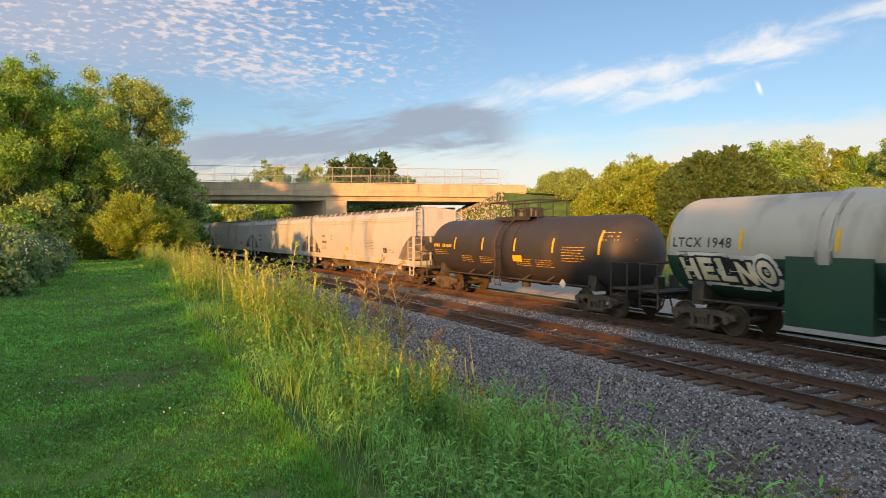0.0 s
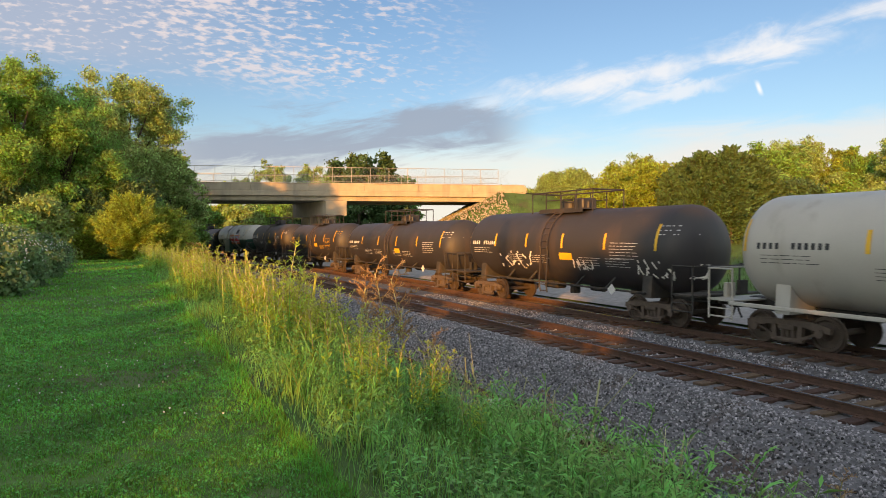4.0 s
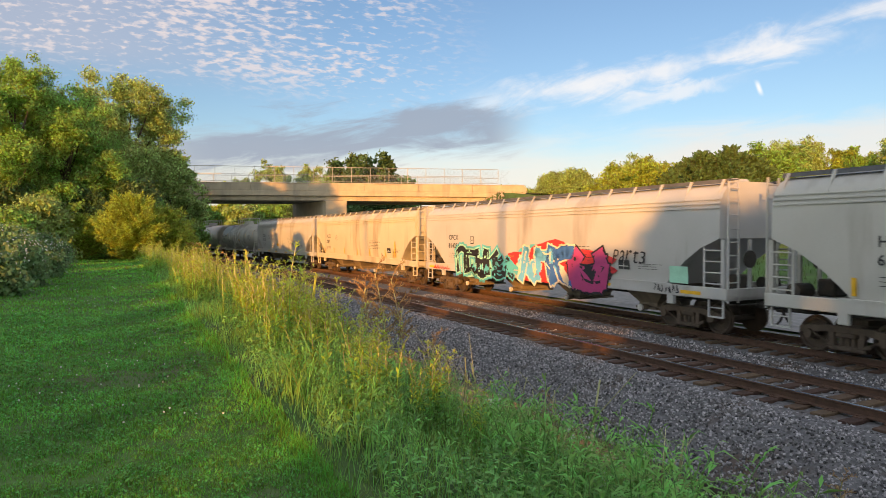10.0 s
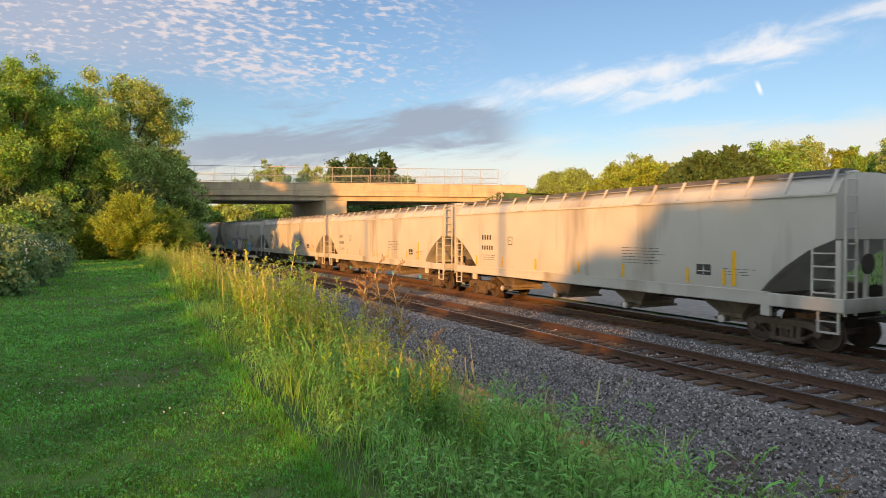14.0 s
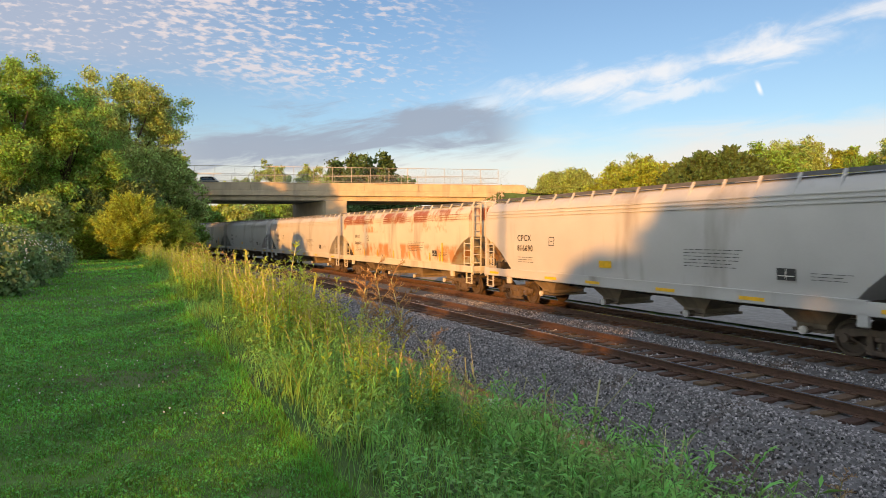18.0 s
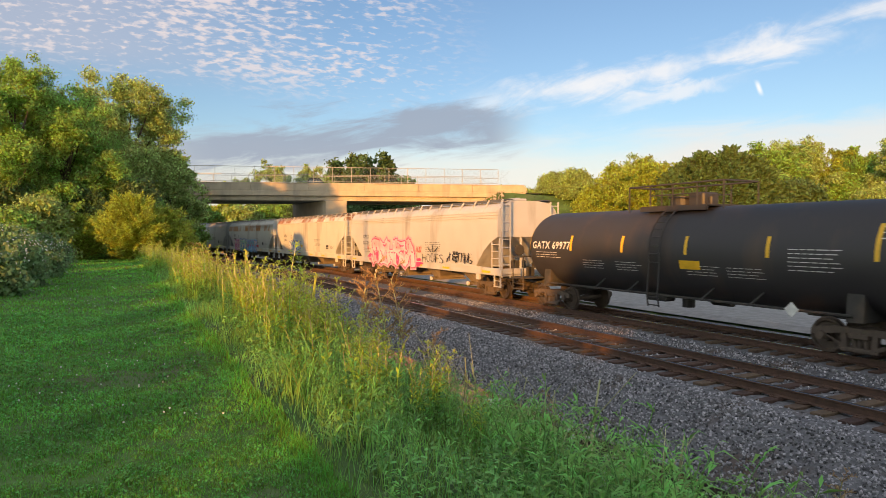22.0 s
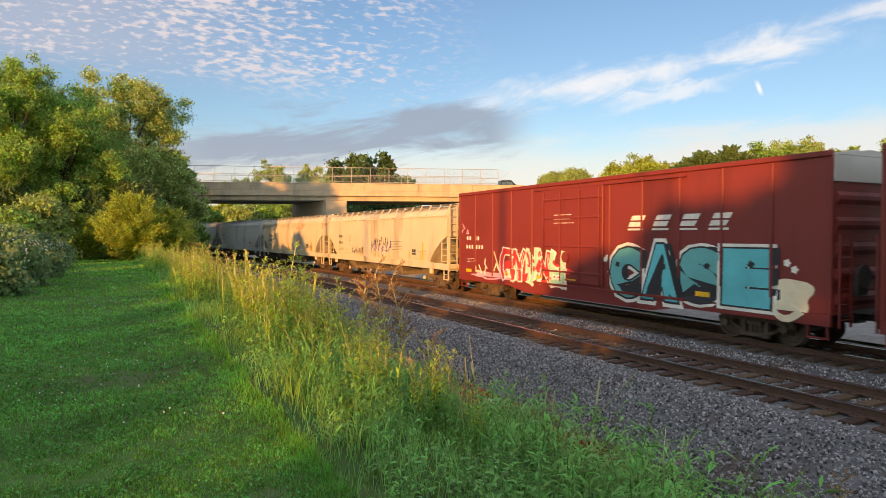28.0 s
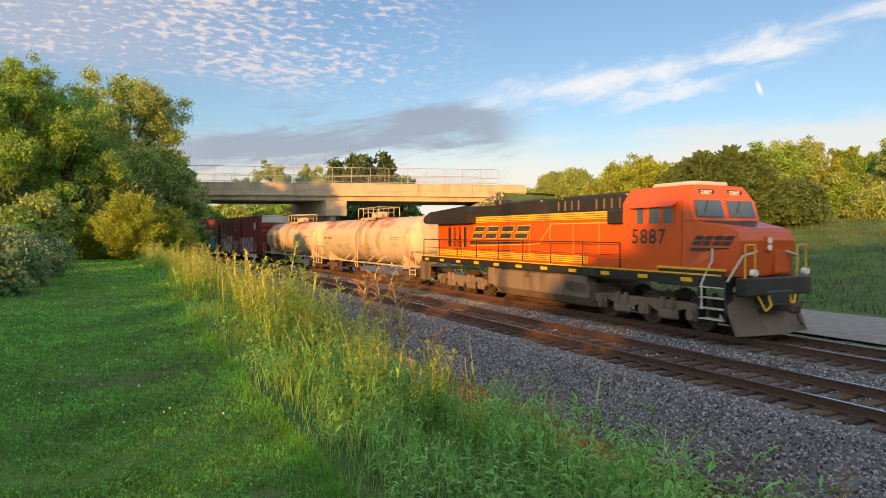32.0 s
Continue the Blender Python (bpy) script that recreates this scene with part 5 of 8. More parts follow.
# ---- markings, laid on the side that faces the grass ----
class Marks:
    """Flat paint on a side; surf(x, z) gives the side's distance from the car's middle. a counts from the left end."""

    def __init__(self, half, surf, sign=1):
        self.half, self.surf, self.geo = half, surf, {}

    def _g(self, m):
        return self.geo.setdefault(m.name, (Geo(), m))[0]

    def quad(self, m, pts, lift=0.006, nu=1, nv=4):
        g = self._g(m)
        vs, fs = [], []
        (a0, z0), (a1, z1), (a2, z2), (a3, z3) = pts
        for i in range(nu + 1):
            u = i / nu
            for j in range(nv + 1):
                v = j / nv
                a = (a0 * (1 - u) + a1 * u) * (1 - v) + (a3 * (1 - u) + a2 * u) * v
                z = (z0 * (1 - u) + z1 * u) * (1 - v) + (z3 * (1 - u) + z2 * u) * v
                x = self.half - a
                vs.append((x, self.surf(x, z) + lift, z))
        for i in range(nu):
            for j in range(nv):
                k = i * (nv + 1) + j
                fs.append((k, k + nv + 1, k + nv + 2, k + 1))
        g.add(vs, fs)

    def rect(self, m, a, z, w, h, lift=0.006, nv=None):
        self.quad(m, [(a, z), (a + w, z), (a + w, z + h), (a, z + h)], lift, 1, nv or max(1, int(h / 0.25)))

    def word(self, m, a, z, n, h=0.26, w=None, seed=0):
        """A word of n characters that cannot be read: a row of plain bars."""
        c = (w or h * 0.62) * 1.25
        for i in range(n):
            self.rect(m, a + i * c, z, c * 0.55, h * 0.72)

    def text(self, m, a, z, words, h=0.30):
        """Stencilled characters, h high."""
        cu = bpy.data.curves.new("stencil", "FONT")
        cu.body, cu.size = words, h / 0.69
        cu.space_character = 1.12
        cu.resolution_u = 2
        cu.offset = 0.006
        ob = bpy.data.objects.new("stencil", cu)
        me = bpy.data.meshes.new_from_object(ob)
        vs = []
        for v in me.vertices:
            x, q = self.half - (a + v.co.x), z + v.co.y
            vs.append((x, self.surf(x, q) + 0.008, q))
        self._g(m).add(vs, [tuple(f.vertices) for f in me.polygons])
        bpy.data.objects.remove(ob)
        bpy.data.curves.remove(cu)
        bpy.data.meshes.remove(me)

    def lines(self, m, a, z, w, rows, h=0.05, seed=1):
        r = random.Random(seed)
        for i in range(rows):
            q = a
            while q < a + w * r.uniform(0.75, 1.0):
                b = r.uniform(0.10, 0.34)
                self.rect(m, q, z - i * h * 1.9, b, h * 0.34)
                q += b + 0.05

    def reflectors(self, places, z=1.5, h=0.5, w=0.11):
        for a in places:
            self.rect(M_YEL, a, z, w, h)

    def tag(self, m, a0, z0, w, h, seed, thick=0.04):
        """A quick scrawl of looping strokes."""
        r = random.Random(seed)
        n = max(int(w / (h * 0.55)), 2)
        p = None
        for i in range(n):
            base = a0 + w * i / n
            pts = [(base + r.uniform(0, 0.7) * w / n, z0 + r.uniform(0, 1) * h) for _ in range(4)]
            pts = [(base, z0 + r.uniform(0, 0.3) * h)] + pts
            for p, q in zip(pts, pts[1:]):
                self.stroke(m, p, q, thick, 0.01)

    def stroke(self, m, p, q, t, lift):
        dx, dz = q[0] - p[0], q[1] - p[1]
        L = math.hypot(dx, dz) or 1e-6
        nx, nz = -dz / L * t / 2, dx / L * t / 2
        ex, ez = dx / L * t / 2, dz / L * t / 2
        p, q = (p[0] - ex, p[1] - ez), (q[0] + ex, q[1] + ez)
        self.quad(m, [(p[0] + nx, p[1] + nz), (q[0] + nx, q[1] + nz), (q[0] - nx, q[1] - nz), (p[0] - nx, p[1] - nz)], lift, max(1, int(L / 0.3)), 1)

    def piece(self, a0, z0, w, h, n, fills, outline, seed, halo=None, bold=0.26):
        """Big painted letters: fat strokes in several fills, an outline behind them and a halo behind that."""
        r = random.Random(seed)
        cw = w / n
        for i in range(n):
            c = a0 + i * cw
            nodes = [(c + cw * (0.12 + 0.76 * gx / 2) + r.uniform(-0.05, 0.05) * cw, z0 + h * (0.08 + 0.84 * gz / 2) + r.uniform(-0.05, 0.05) * h) for gx in range(3) for gz in range(3)]
            plan = r.choice([[(0, 2), (2, 8), (8, 6)], [(2, 0), (0, 6), (6, 8), (1, 7)], [(0, 2), (2, 6), (6, 8)], [(0, 5), (5, 6), (1, 7)], [(0, 2), (2, 8), (1, 7), (0, 6)], [(2, 3), (3, 8), (0, 2)], [(0, 2), (1, 8), (1, 6)], [(0, 6), (6, 8), (8, 2), (2, 0)]])
            f = fills[(i + r.randrange(2)) % len(fills)]
            t = cw * bold * r.uniform(0.9, 1.2)
            bow = [r.uniform(-0.22, 0.22) for _ in plan]
            for (a, b), k in zip(plan, bow):
                if halo:
                    self.curve(halo, nodes[a], nodes[b], t + 0.30, 0.006, k)
                self.curve(outline, nodes[a], nodes[b], t + 0.13, 0.009, k)
            for (a, b), k in zip(plan, bow):
                self.curve(f, nodes[a], nodes[b], t, 0.012, k)
                m = fills[(i + 1) % len(fills)]
                p, q = nodes[a], nodes[b]
                mid = (p[0] * 0.55 + q[0] * 0.45, p[1] * 0.55 + q[1] * 0.45)
                if r.random() < 0.6:
                    self.curve(m, p, mid, t * 0.5, 0.015, k * 0.5)
                if r.random() < 0.5:
                    self.curve(outline, mid, q, t * 0.16, 0.018, k)
                for _ in range(2):
                    e = r.random()
                    self.dot(r.choice(fills + [outline]), (p[0] + (q[0] - p[0]) * e + r.uniform(-0.1, 0.1), p[1] + (q[1] - p[1]) * e + r.uniform(-0.1, 0.1)), r.uniform(0.03, 0.08), 0.021)

    def glyph(self, m, ch, a, z, w, h, grow, lift, lean=0.0, bold=0.045):
        """One fat character, w by h, swollen by grow metres; each face is laid on the side."""
        cu = bpy.data.curves.new("glyph", "FONT")
        cu.body, cu.size, cu.resolution_u = ch, 1.0, 3
        cu.offset = bold
        ob = bpy.data.objects.new("glyph", cu)
        flat = bpy.data.meshes.new_from_object(ob)
        xs, ys = [v.co.x for v in flat.vertices], [v.co.y for v in flat.vertices]
        x0, y0, sx, sy = min(xs), min(ys), max(xs) - min(xs), max(ys) - min(ys)
        bpy.data.meshes.remove(flat)
        kx, ky = w / sx, h / sy
        cu.offset = bold + grow / ((kx + ky) / 2)
        me = bpy.data.meshes.new_from_object(ob)
        vs = []
        for v in me.vertices:
            q = z + (v.co.y - y0) * ky
            x = self.half - (a + (v.co.x - x0) * kx + lean * (q - z))
            vs.append((x, self.surf(x, q) + lift, q))
        self._g(m).add(vs, [tuple(f.vertices) for f in me.polygons])
        bpy.data.objects.remove(ob)
        bpy.data.curves.remove(cu)
        bpy.data.meshes.remove(me)

    def sprayed(self, words, a, z, w, h, fills, outline, halo=None, fat=0.05, seed=1, lift=0.006, block=None, lean=0.0, bold=0.045, step=0.004):
        """A sprayed word: swollen letters with an outline, a halo and, where asked, a solid side to each letter."""
        r = random.Random(seed)
        cw = w / len(words)
        for i, ch in enumerate(words):
            zi, hi = z + r.uniform(-0.05, 0.05) * h, h * r.uniform(0.92, 1.06)
            x, wi = a + i * cw, cw * 0.80
            if ch == "I" and bold > 0:
                for m, g, up in ((block or outline, fat + 0.16, 0.0), (outline, fat + 0.05, 0.004), (fills[i % len(fills)], fat, 0.008)):
                    for rx, rz, rw, rh in ((0.33, 0.0, 0.34, 1.0), (0.0, 0.0, 1.0, 0.22), (0.0, 0.78, 1.0, 0.22)):
                        self.rect(m, x + rx * wi - g, zi + rz * hi - g, rw * wi + 2 * g, rh * hi + 2 * g, lift + up)
                continue
            if halo:
                self.glyph(halo, ch, x, zi, wi, hi, fat + 0.15, lift, lean, bold)
            if block:
                for k in range(1, 7):
                    self.glyph(block, ch, x + 0.05 * k, zi + 0.012 * k, wi, hi, fat * 0.6, lift + 0.003 - 0.0002 * k, lean, bold)
            self.glyph(outline, ch, x, zi, wi, hi, fat + (0.05 if bold > 0 else 0.0), lift + step, lean, bold)
            self.glyph(fills[i % len(fills)], ch, x, zi, wi, hi, fat - 0.01, lift + 2 * step, lean, bold)

    def blob(self, m, c, rx, rz, lift, seed):
        """A sprayed cloud of paint with a lobed edge."""
        r = random.Random(seed)
        p, k = r.uniform(0, 6), r.choice((3, 4, 5))
        vs = [(self.half - c[0], self.surf(self.half - c[0], c[1]) + lift, c[1])]
        n = 40
        for i in range(n):
            t = 2 * math.pi * i / n
            q = 1 + 0.16 * math.sin(k * t + p) + 0.07 * math.sin(2 * k * t + 2 * p)
            x, z = self.half - (c[0] + rx * q * math.cos(t)), c[1] + rz * q * math.sin(t)
            vs.append((x, self.surf(x, z) + lift, z))
        self._g(m).add(vs, [(0, 1 + i, 1 + (i + 1) % n) for i in range(n)])

    def dot(self, m, c, rad, lift):
        g = self._g(m)
        vs = []
        for i in range(10):
            a, z = c[0] + rad * math.cos(i * 0.6283), c[1] + rad * math.sin(i * 0.6283)
            vs.append((self.half - a, self.surf(self.half - a, z) + lift, z))
        g.add(vs, [tuple(range(10))[::-1]])

    def curve(self, m, p, q, t, lift, bow):
        """A bowed stroke with round ends."""
        dx, dz = q[0] - p[0], q[1] - p[1]
        prev = p
        self.dot(m, p, t / 2, lift + 0.0007)
        for i in range(1, 5):
            u = i / 4
            k = bow * 4 * u * (1 - u)
            c = (p[0] + dx * u - dz * k, p[1] + dz * u + dx * k)
            self.stroke(m, prev, c, t, lift)
            self.dot(m, c, t / 2, lift + 0.0007)
            prev = c

    def make(self, car):
        for k, (g, m) in self.geo.items():
            nm = "reflector_set" if m is M_YEL else ("lettering" if m in (M_INK, M_INKW, M_INKY) else "graffiti")
            ob = part(nm, g, m, car)
            ob["kind"] = "stuff"


def paint(name, rgb, amt=0.4, **kw):
    dirt = kw.pop("dirt", (rgb[0] * 0.55, rgb[1] * 0.5, rgb[2] * 0.45))
    return mat("paint_" + name, rgb, kw.pop("rough", 0.55), var=kw.pop("var", 0.06), scale=kw.pop("scale", 0.7), fine=kw.pop("fine", 25), bump=0.03, dirt=dirt, dirt_amt=amt, dirt_scale=kw.pop("dirt_scale", 0.9), streak=kw.pop("streak", True))


def spray(name, rgb):
    return mat("spray_" + name, rgb, 0.6, var=0.15, scale=1.5, fine=20, bump=0)


P = {
    "grey": paint("pale_grey", (0.46, 0.46, 0.455), 0.3),
    "lav": paint("lavender_grey", (0.465, 0.468, 0.485), 0.22),
    "white": paint("off_white", (0.48, 0.48, 0.47), 0.35),
    "cream": paint("cream", (0.54, 0.49, 0.39), 0.4),
    "bluew": paint("bluish_white", (0.455, 0.485, 0.505), 0.3),
    "black": paint("tank_black", (0.036, 0.033, 0.036), 0.35, dirt=(0.075, 0.052, 0.040), rough=0.55),
    "slate": paint("tank_slate", (0.082, 0.092, 0.112), 0.3, dirt=(0.10, 0.085, 0.07), rough=0.45),
    "tankw": paint("tank_white", (0.48, 0.46, 0.42), 0.4, rough=0.4),
    "green": paint("tank_dark_green", (0.012, 0.060, 0.040), 0.3, rough=0.4),
    "red": paint("boxcar_oxide_red", (0.185, 0.024, 0.022), 0.35, rough=0.6),
    "orange": paint("engine_orange", (0.63, 0.095, 0.013), 0.3, rough=0.35, dirt=(0.25, 0.07, 0.03)),
    "loblack": paint("engine_black", (0.022, 0.022, 0.024), 0.3, rough=0.4, dirt=(0.06, 0.05, 0.04)),
    "logrey": paint("engine_truck_grey", (0.185, 0.145, 0.110), 0.5, rough=0.8, dirt=(0.06, 0.045, 0.035)),
    "loyel": paint("engine_yellow", (0.80, 0.46, 0.04), 0.25, rough=0.4),
}


def rusty(name, rgb, bands):
    """Pale paint with rust breaking through in bands of height (z0, z1, amount)."""
    m = paint(name, rgb, 0.35).copy()
    nt = m.node_tree
    N, Lk = nt.nodes.new, nt.links.new
    b = nt.nodes["Principled BSDF"]
    src = b.inputs["Base Color"].links[0].from_socket
    tc = N("ShaderNodeTexCoord")
    sp = N("ShaderNodeSeparateXYZ")
    Lk(tc.outputs["Object"], sp.inputs[0])
    for i, (z0, z1, amt, sc, col) in enumerate(bands):
        mp = N("ShaderNodeMapping")
        mp.inputs["Scale"].default_value = (sc, sc, 0.45)
        mp.inputs["Location"].default_value = (i * 7.3, 0, i * 3.1)
        Lk(tc.outputs["Object"], mp.inputs[0])
        n = N("ShaderNodeTexNoise")
        n.inputs["Scale"].default_value, n.inputs["Detail"].default_value, n.inputs["Roughness"].default_value = 1.0, 7, 0.62
        Lk(mp.outputs[0], n.inputs[0])
        win = N("ShaderNodeMapRange")
        win.interpolation_type = "SMOOTHSTEP"
        mid, half = (z0 + z1) / 2, (z1 - z0) / 2
        ab = N("ShaderNodeMath")
        ab.operation = "SUBTRACT"
        Lk(sp.outputs[2], ab.inputs[0])
        ab.inputs[1].default_value = mid
        a2 = N("ShaderNodeMath")
        a2.operation = "ABSOLUTE"
        Lk(ab.outputs[0], a2.inputs[0])
        Lk(a2.outputs[0], win.inputs[0])
        win.inputs[1].default_value, win.inputs[2].default_value = half, half * 0.55
        th = N("ShaderNodeMapRange")
        th.interpolation_type = "SMOOTHSTEP"
        Lk(n.outputs[0], th.inputs[0])
        th.inputs[1].default_value, th.inputs[2].default_value = 0.62 - 0.22 * amt, 0.72 - 0.18 * amt
        mu = N("ShaderNodeMath")
        mu.operation = "MULTIPLY"
        Lk(win.outputs[0], mu.inputs[0])
        Lk(th.outputs[0], mu.inputs[1])
        mx = N("ShaderNodeMix")
        mx.data_type = "RGBA"
        Lk(mu.outputs[0], mx.inputs[0])
        Lk(src, mx.inputs[6])
        mx.inputs[7].default_value = (*col, 1)
        src = mx.outputs[2]
    Lk(src, b.inputs["Base Color"])
    return m


RUST, RUST_L = (0.26, 0.085, 0.04), (0.42, 0.22, 0.10)
P["rustA"] = rusty("rust_car_white", (0.53, 0.52, 0.47), [(3.45, 4.25, 0.95, 0.8, RUST), (2.9, 3.8, 0.35, 0.6, RUST_L), (1.35, 2.45, 0.75, 0.7, RUST_L)])
P["rustB"] = rusty("rust_streak_white", (0.52, 0.52, 0.49), [(3.15, 3.9, 0.9, 0.75, (0.42, 0.17, 0.05))])
P["rustC"] = rusty("rust_roof_white", (0.53, 0.53, 0.51), [(3.8, 4.5, 0.8, 0.8, (0.30, 0.15, 0.09))])
P["rustD"] = rusty("rust_top_cream", (0.53, 0.49, 0.39), [(3.25, 3.85, 0.55, 0.5, RUST_L)])
P["rustT"] = rusty("rust_tank_cream", (0.50, 0.44, 0.33), [(3.2, 4.3, 0.92, 0.5, (0.40, 0.13, 0.045)), (1.0, 1.75, 0.5, 0.7, (0.30, 0.16, 0.08))])


# ---- covered hopper ----
M_WALKWAY = mat("dark_walkway_steel", (0.115, 0.120, 0.140), 0.55, metal=0.3, var=0.2, scale=4, fine=30, bump=0.05)


def hopper_hull(Lb, style):
    """The hull as a skin over sections; its ends lean in below to make the slope sheets."""
    eave = 3.8
    half = [(1.52, 1.36), (1.58, 1.7), (1.58, 2.1), (1.58, 2.5), (1.58, 2.78), (1.58, 3.3), (1.57, eave), (1.50, eave + 0.10), (1.38, 4.12), (1.05, 4.30), (0.55, 4.37), (0, 4.39)]
    if style == "B":
        half = [(1.52, 1.36), (1.57, 1.7), (1.60, 2.1), (1.62, 2.5), (1.62, 2.78), (1.62, 3.3), (1.58, eave), (1.50, 4.0), (1.32, 4.2), (1.0, 4.32), (0.55, 4.38), (0, 4.39)]
    ring = half + [(-y, z) for y, z in half[-2::-1]]
    end = Lb / 2 - 0.22

    def xe(z):
        if z >= 2.72:
            return end
        q = (2.72 - z) / 1.36
        return end - 2.0 * (q ** 0.62)

    g = Geo()
    n = 10
    w = len(ring)
    for i in range(n + 1):
        f = -1 + 2 * i / n
        for y, z in ring:
            g.v.append((f * xe(z), y, z))
    for i in range(n):
        for j in range(w - 1):
            a = i * w + j
            g.f.append((a, a + w, a + w + 1, a + 1))
            g.mi.append(0)
    for i, flip in ((0, 1), (n, 0)):
        for j in range(len(half) - 1):
            a, b = i * w + j, i * w + j + 1
            c, d = i * w + w - 2 - j, i * w + w - 1 - j
            g.f.append((a, b, c, d) if b != c else (a, b, d))
            g.mi.append(1 if half[j][1] < 2.7 else 0)
    g.f.append(tuple([i * w for i in range(n + 1)] + [i * w + w - 1 for i in range(n, -1, -1)]))
    g.mi.append(1)
    return g


def ladder_geo(w, h, rungs, r=0.022):
    g = Geo()
    for k in (-1, 1):
        g.box(k * w / 2, 0, h / 2, 0.05, 0.04, h)
    for i in range(rungs):
        z = h * (i + 0.5) / rungs
        g.rod((-w / 2, 0, z), (w / 2, 0, z), r, 5)
    return g


def hopper(L, color, label, style="A", bays=4, gates=None, marks=None, refl="side", code=None):
    car = thing("covered_hopper", label, "hopper car", "cars of the freight train")
    Lb = L - 1.15
    m = P[color]
    part("hull", cached(f"hull_{style}_{Lb:.1f}_{color}", lambda: hopper_hull(Lb, style), [m, m], 30), None, car)
    sill = cached(f"sill_{Lb:.1f}_{color}", lambda: Geo().box(0, 0, 1.235, Lb, 0.12, 0.33, bev=0.02).box(0, 0, 1.40, Lb - 3.8, 0.16, 0.05), m)
    for y in (1, -1):
        part("side_sill", sill, None, car).matrix_basis = Matrix.Translation((0, y * 1.53, 0))
        part("eave_rail", cached(f"eave_{Lb:.1f}_{style}_{color}", lambda: Geo().box(0, 0, 3.83, Lb - 0.45, 0.05, 0.05) if style == "A" else Geo().box(0, 0, 3.86, Lb - 0.45, 0.03, 0.02).box(0, 0.02, 3.74, Lb - 0.45, 0.03, 0.02).box(0, 0.03, 3.62, Lb - 0.45, 0.03, 0.02), m), None, car).matrix_basis = Matrix.Translation((0, y * 1.59, 0))
        part("running_board", cached(f"board_{Lb:.1f}", lambda: Geo().box(0, 0, 4.43, Lb - 0.4, 0.40, 0.03).box(0, 0.2, 4.39, Lb - 0.4, 0.02, 0.11), M_WALKWAY), None, car, "grey roof walkway").matrix_basis = Matrix.Translation((0, y * 1.0, 0)) @ (Matrix.Rotation(math.pi, 4, "Z") if y < 0 else Matrix())

        def brackets():
            g = Geo()
            k = int(Lb / 1.15)
            for i in range(k + 1):
                x = -(Lb - 0.8) / 2 + (Lb - 0.8) * i / k
                g.prism([(1.18, 4.44), (1.24, 4.44), (1.56, 3.90), (1.50, 3.90)], x - 0.035, x + 0.035, "x")
            return g
        ob = part("roof_bracing", cached(f"brackets_{Lb:.1f}_{color}", brackets, m), None, car)
        ob["kind"] = "stuff"
        if y < 0:
            ob.matrix_basis = Matrix.Rotation(math.pi, 4, "Z")
    for i in range(5):
        x = -(Lb - 3.4) / 2 + (Lb - 3.4) * i / 4
        part("roof_hatch", cached("roof_hatch_" + color, lambda: Geo().box(0, 0, 4.46, 1.9, 0.62, 0.12, bev=0.05).box(0, 0, 4.53, 1.5, 0.12, 0.05), m), None, car).matrix_basis = Matrix.Translation((x, 0, 0))
    # discharge bays below
    for i in range(bays):
        x = -(Lb - 7.4) / 2 + (Lb - 7.4) * i / (bays - 1)

        def bay():
            g = Geo()
            vs = []
            for z, hx, hy in ((1.40, 1.25, 1.2), (0.64, 0.40, 0.75), (0.52, 0.40, 0.75)):
                vs += [(-hx, -hy, z), (hx, -hy, z), (hx, hy, z), (-hx, hy, z)]
            fs = [(k * 4 + j, k * 4 + (j + 1) % 4, k * 4 + 4 + (j + 1) % 4, k * 4 + 4 + j) for k in (0, 1) for j in range(4)]
            return g.add(vs, fs + [(8, 9, 10, 11)])
        b = part("discharge_bay", cached("bay", bay, M_BAY), None, car)
        b.matrix_basis = Matrix.Translation((x, 0, 0))
        part("gate", cached("gate", lambda: Geo().box(0, 0, 0.47, 0.9, 1.7, 0.07).rod((0, 0.80, 0.5), (0, 1.06, 0.5), 0.095, 10), M_BAY), None, b)
        part("gate_cap", cached("gate_cap_" + (gates or "w"), lambda: Geo().rod((0, 1.06, 0.5), (0, 1.13, 0.5), 0.11, 10), {None: M_GATE, "b": M_GATEB}[gates]), None, b)
    part("centre_sill", cached(f"csill_{Lb:.1f}", lambda: Geo().box(0, 0, 0.98, Lb - 0.2, 0.34, 0.3), M_UNDER), None, car)
    for k in (1, -1):
        x = k * (Lb / 2 - 0.06)
        rot = Matrix.Rotation(math.pi, 4, "Z") if k < 0 else Matrix()

        def end_frame():
            g = Geo().box(-0.5, 0, 1.12, 1.1, 3.0, 0.07)
            g.box(0.0, 0, 1.22, 0.1, 3.1, 0.34, bev=0.02)
            for y in (1.5, -1.5):
                g.box(-0.10, y, 2.0, 0.12, 0.12, 1.5)
            for y in (0.42, -0.42):
                g.box(-0.12, y, 2.0, 0.08, 0.08, 1.5)
            return g
        e = part("end_frame", cached("end_frame_" + color, end_frame, m), None, car)
        e.matrix_basis = Matrix.Translation((x, 0, 0)) @ rot
        part("brake_gear", cached("brake_gear", lambda: Geo().box(-0.55, -0.3, 1.5, 0.5, 0.6, 0.45, bev=0.05).rod((-0.4, 0.5, 1.45), (-0.4, 1.1, 1.45), 0.2, 10).rod((0.0, -0.6, 2.2), (0.05, -0.6, 2.2), 0.25, 12), M_UNDER), None, e)
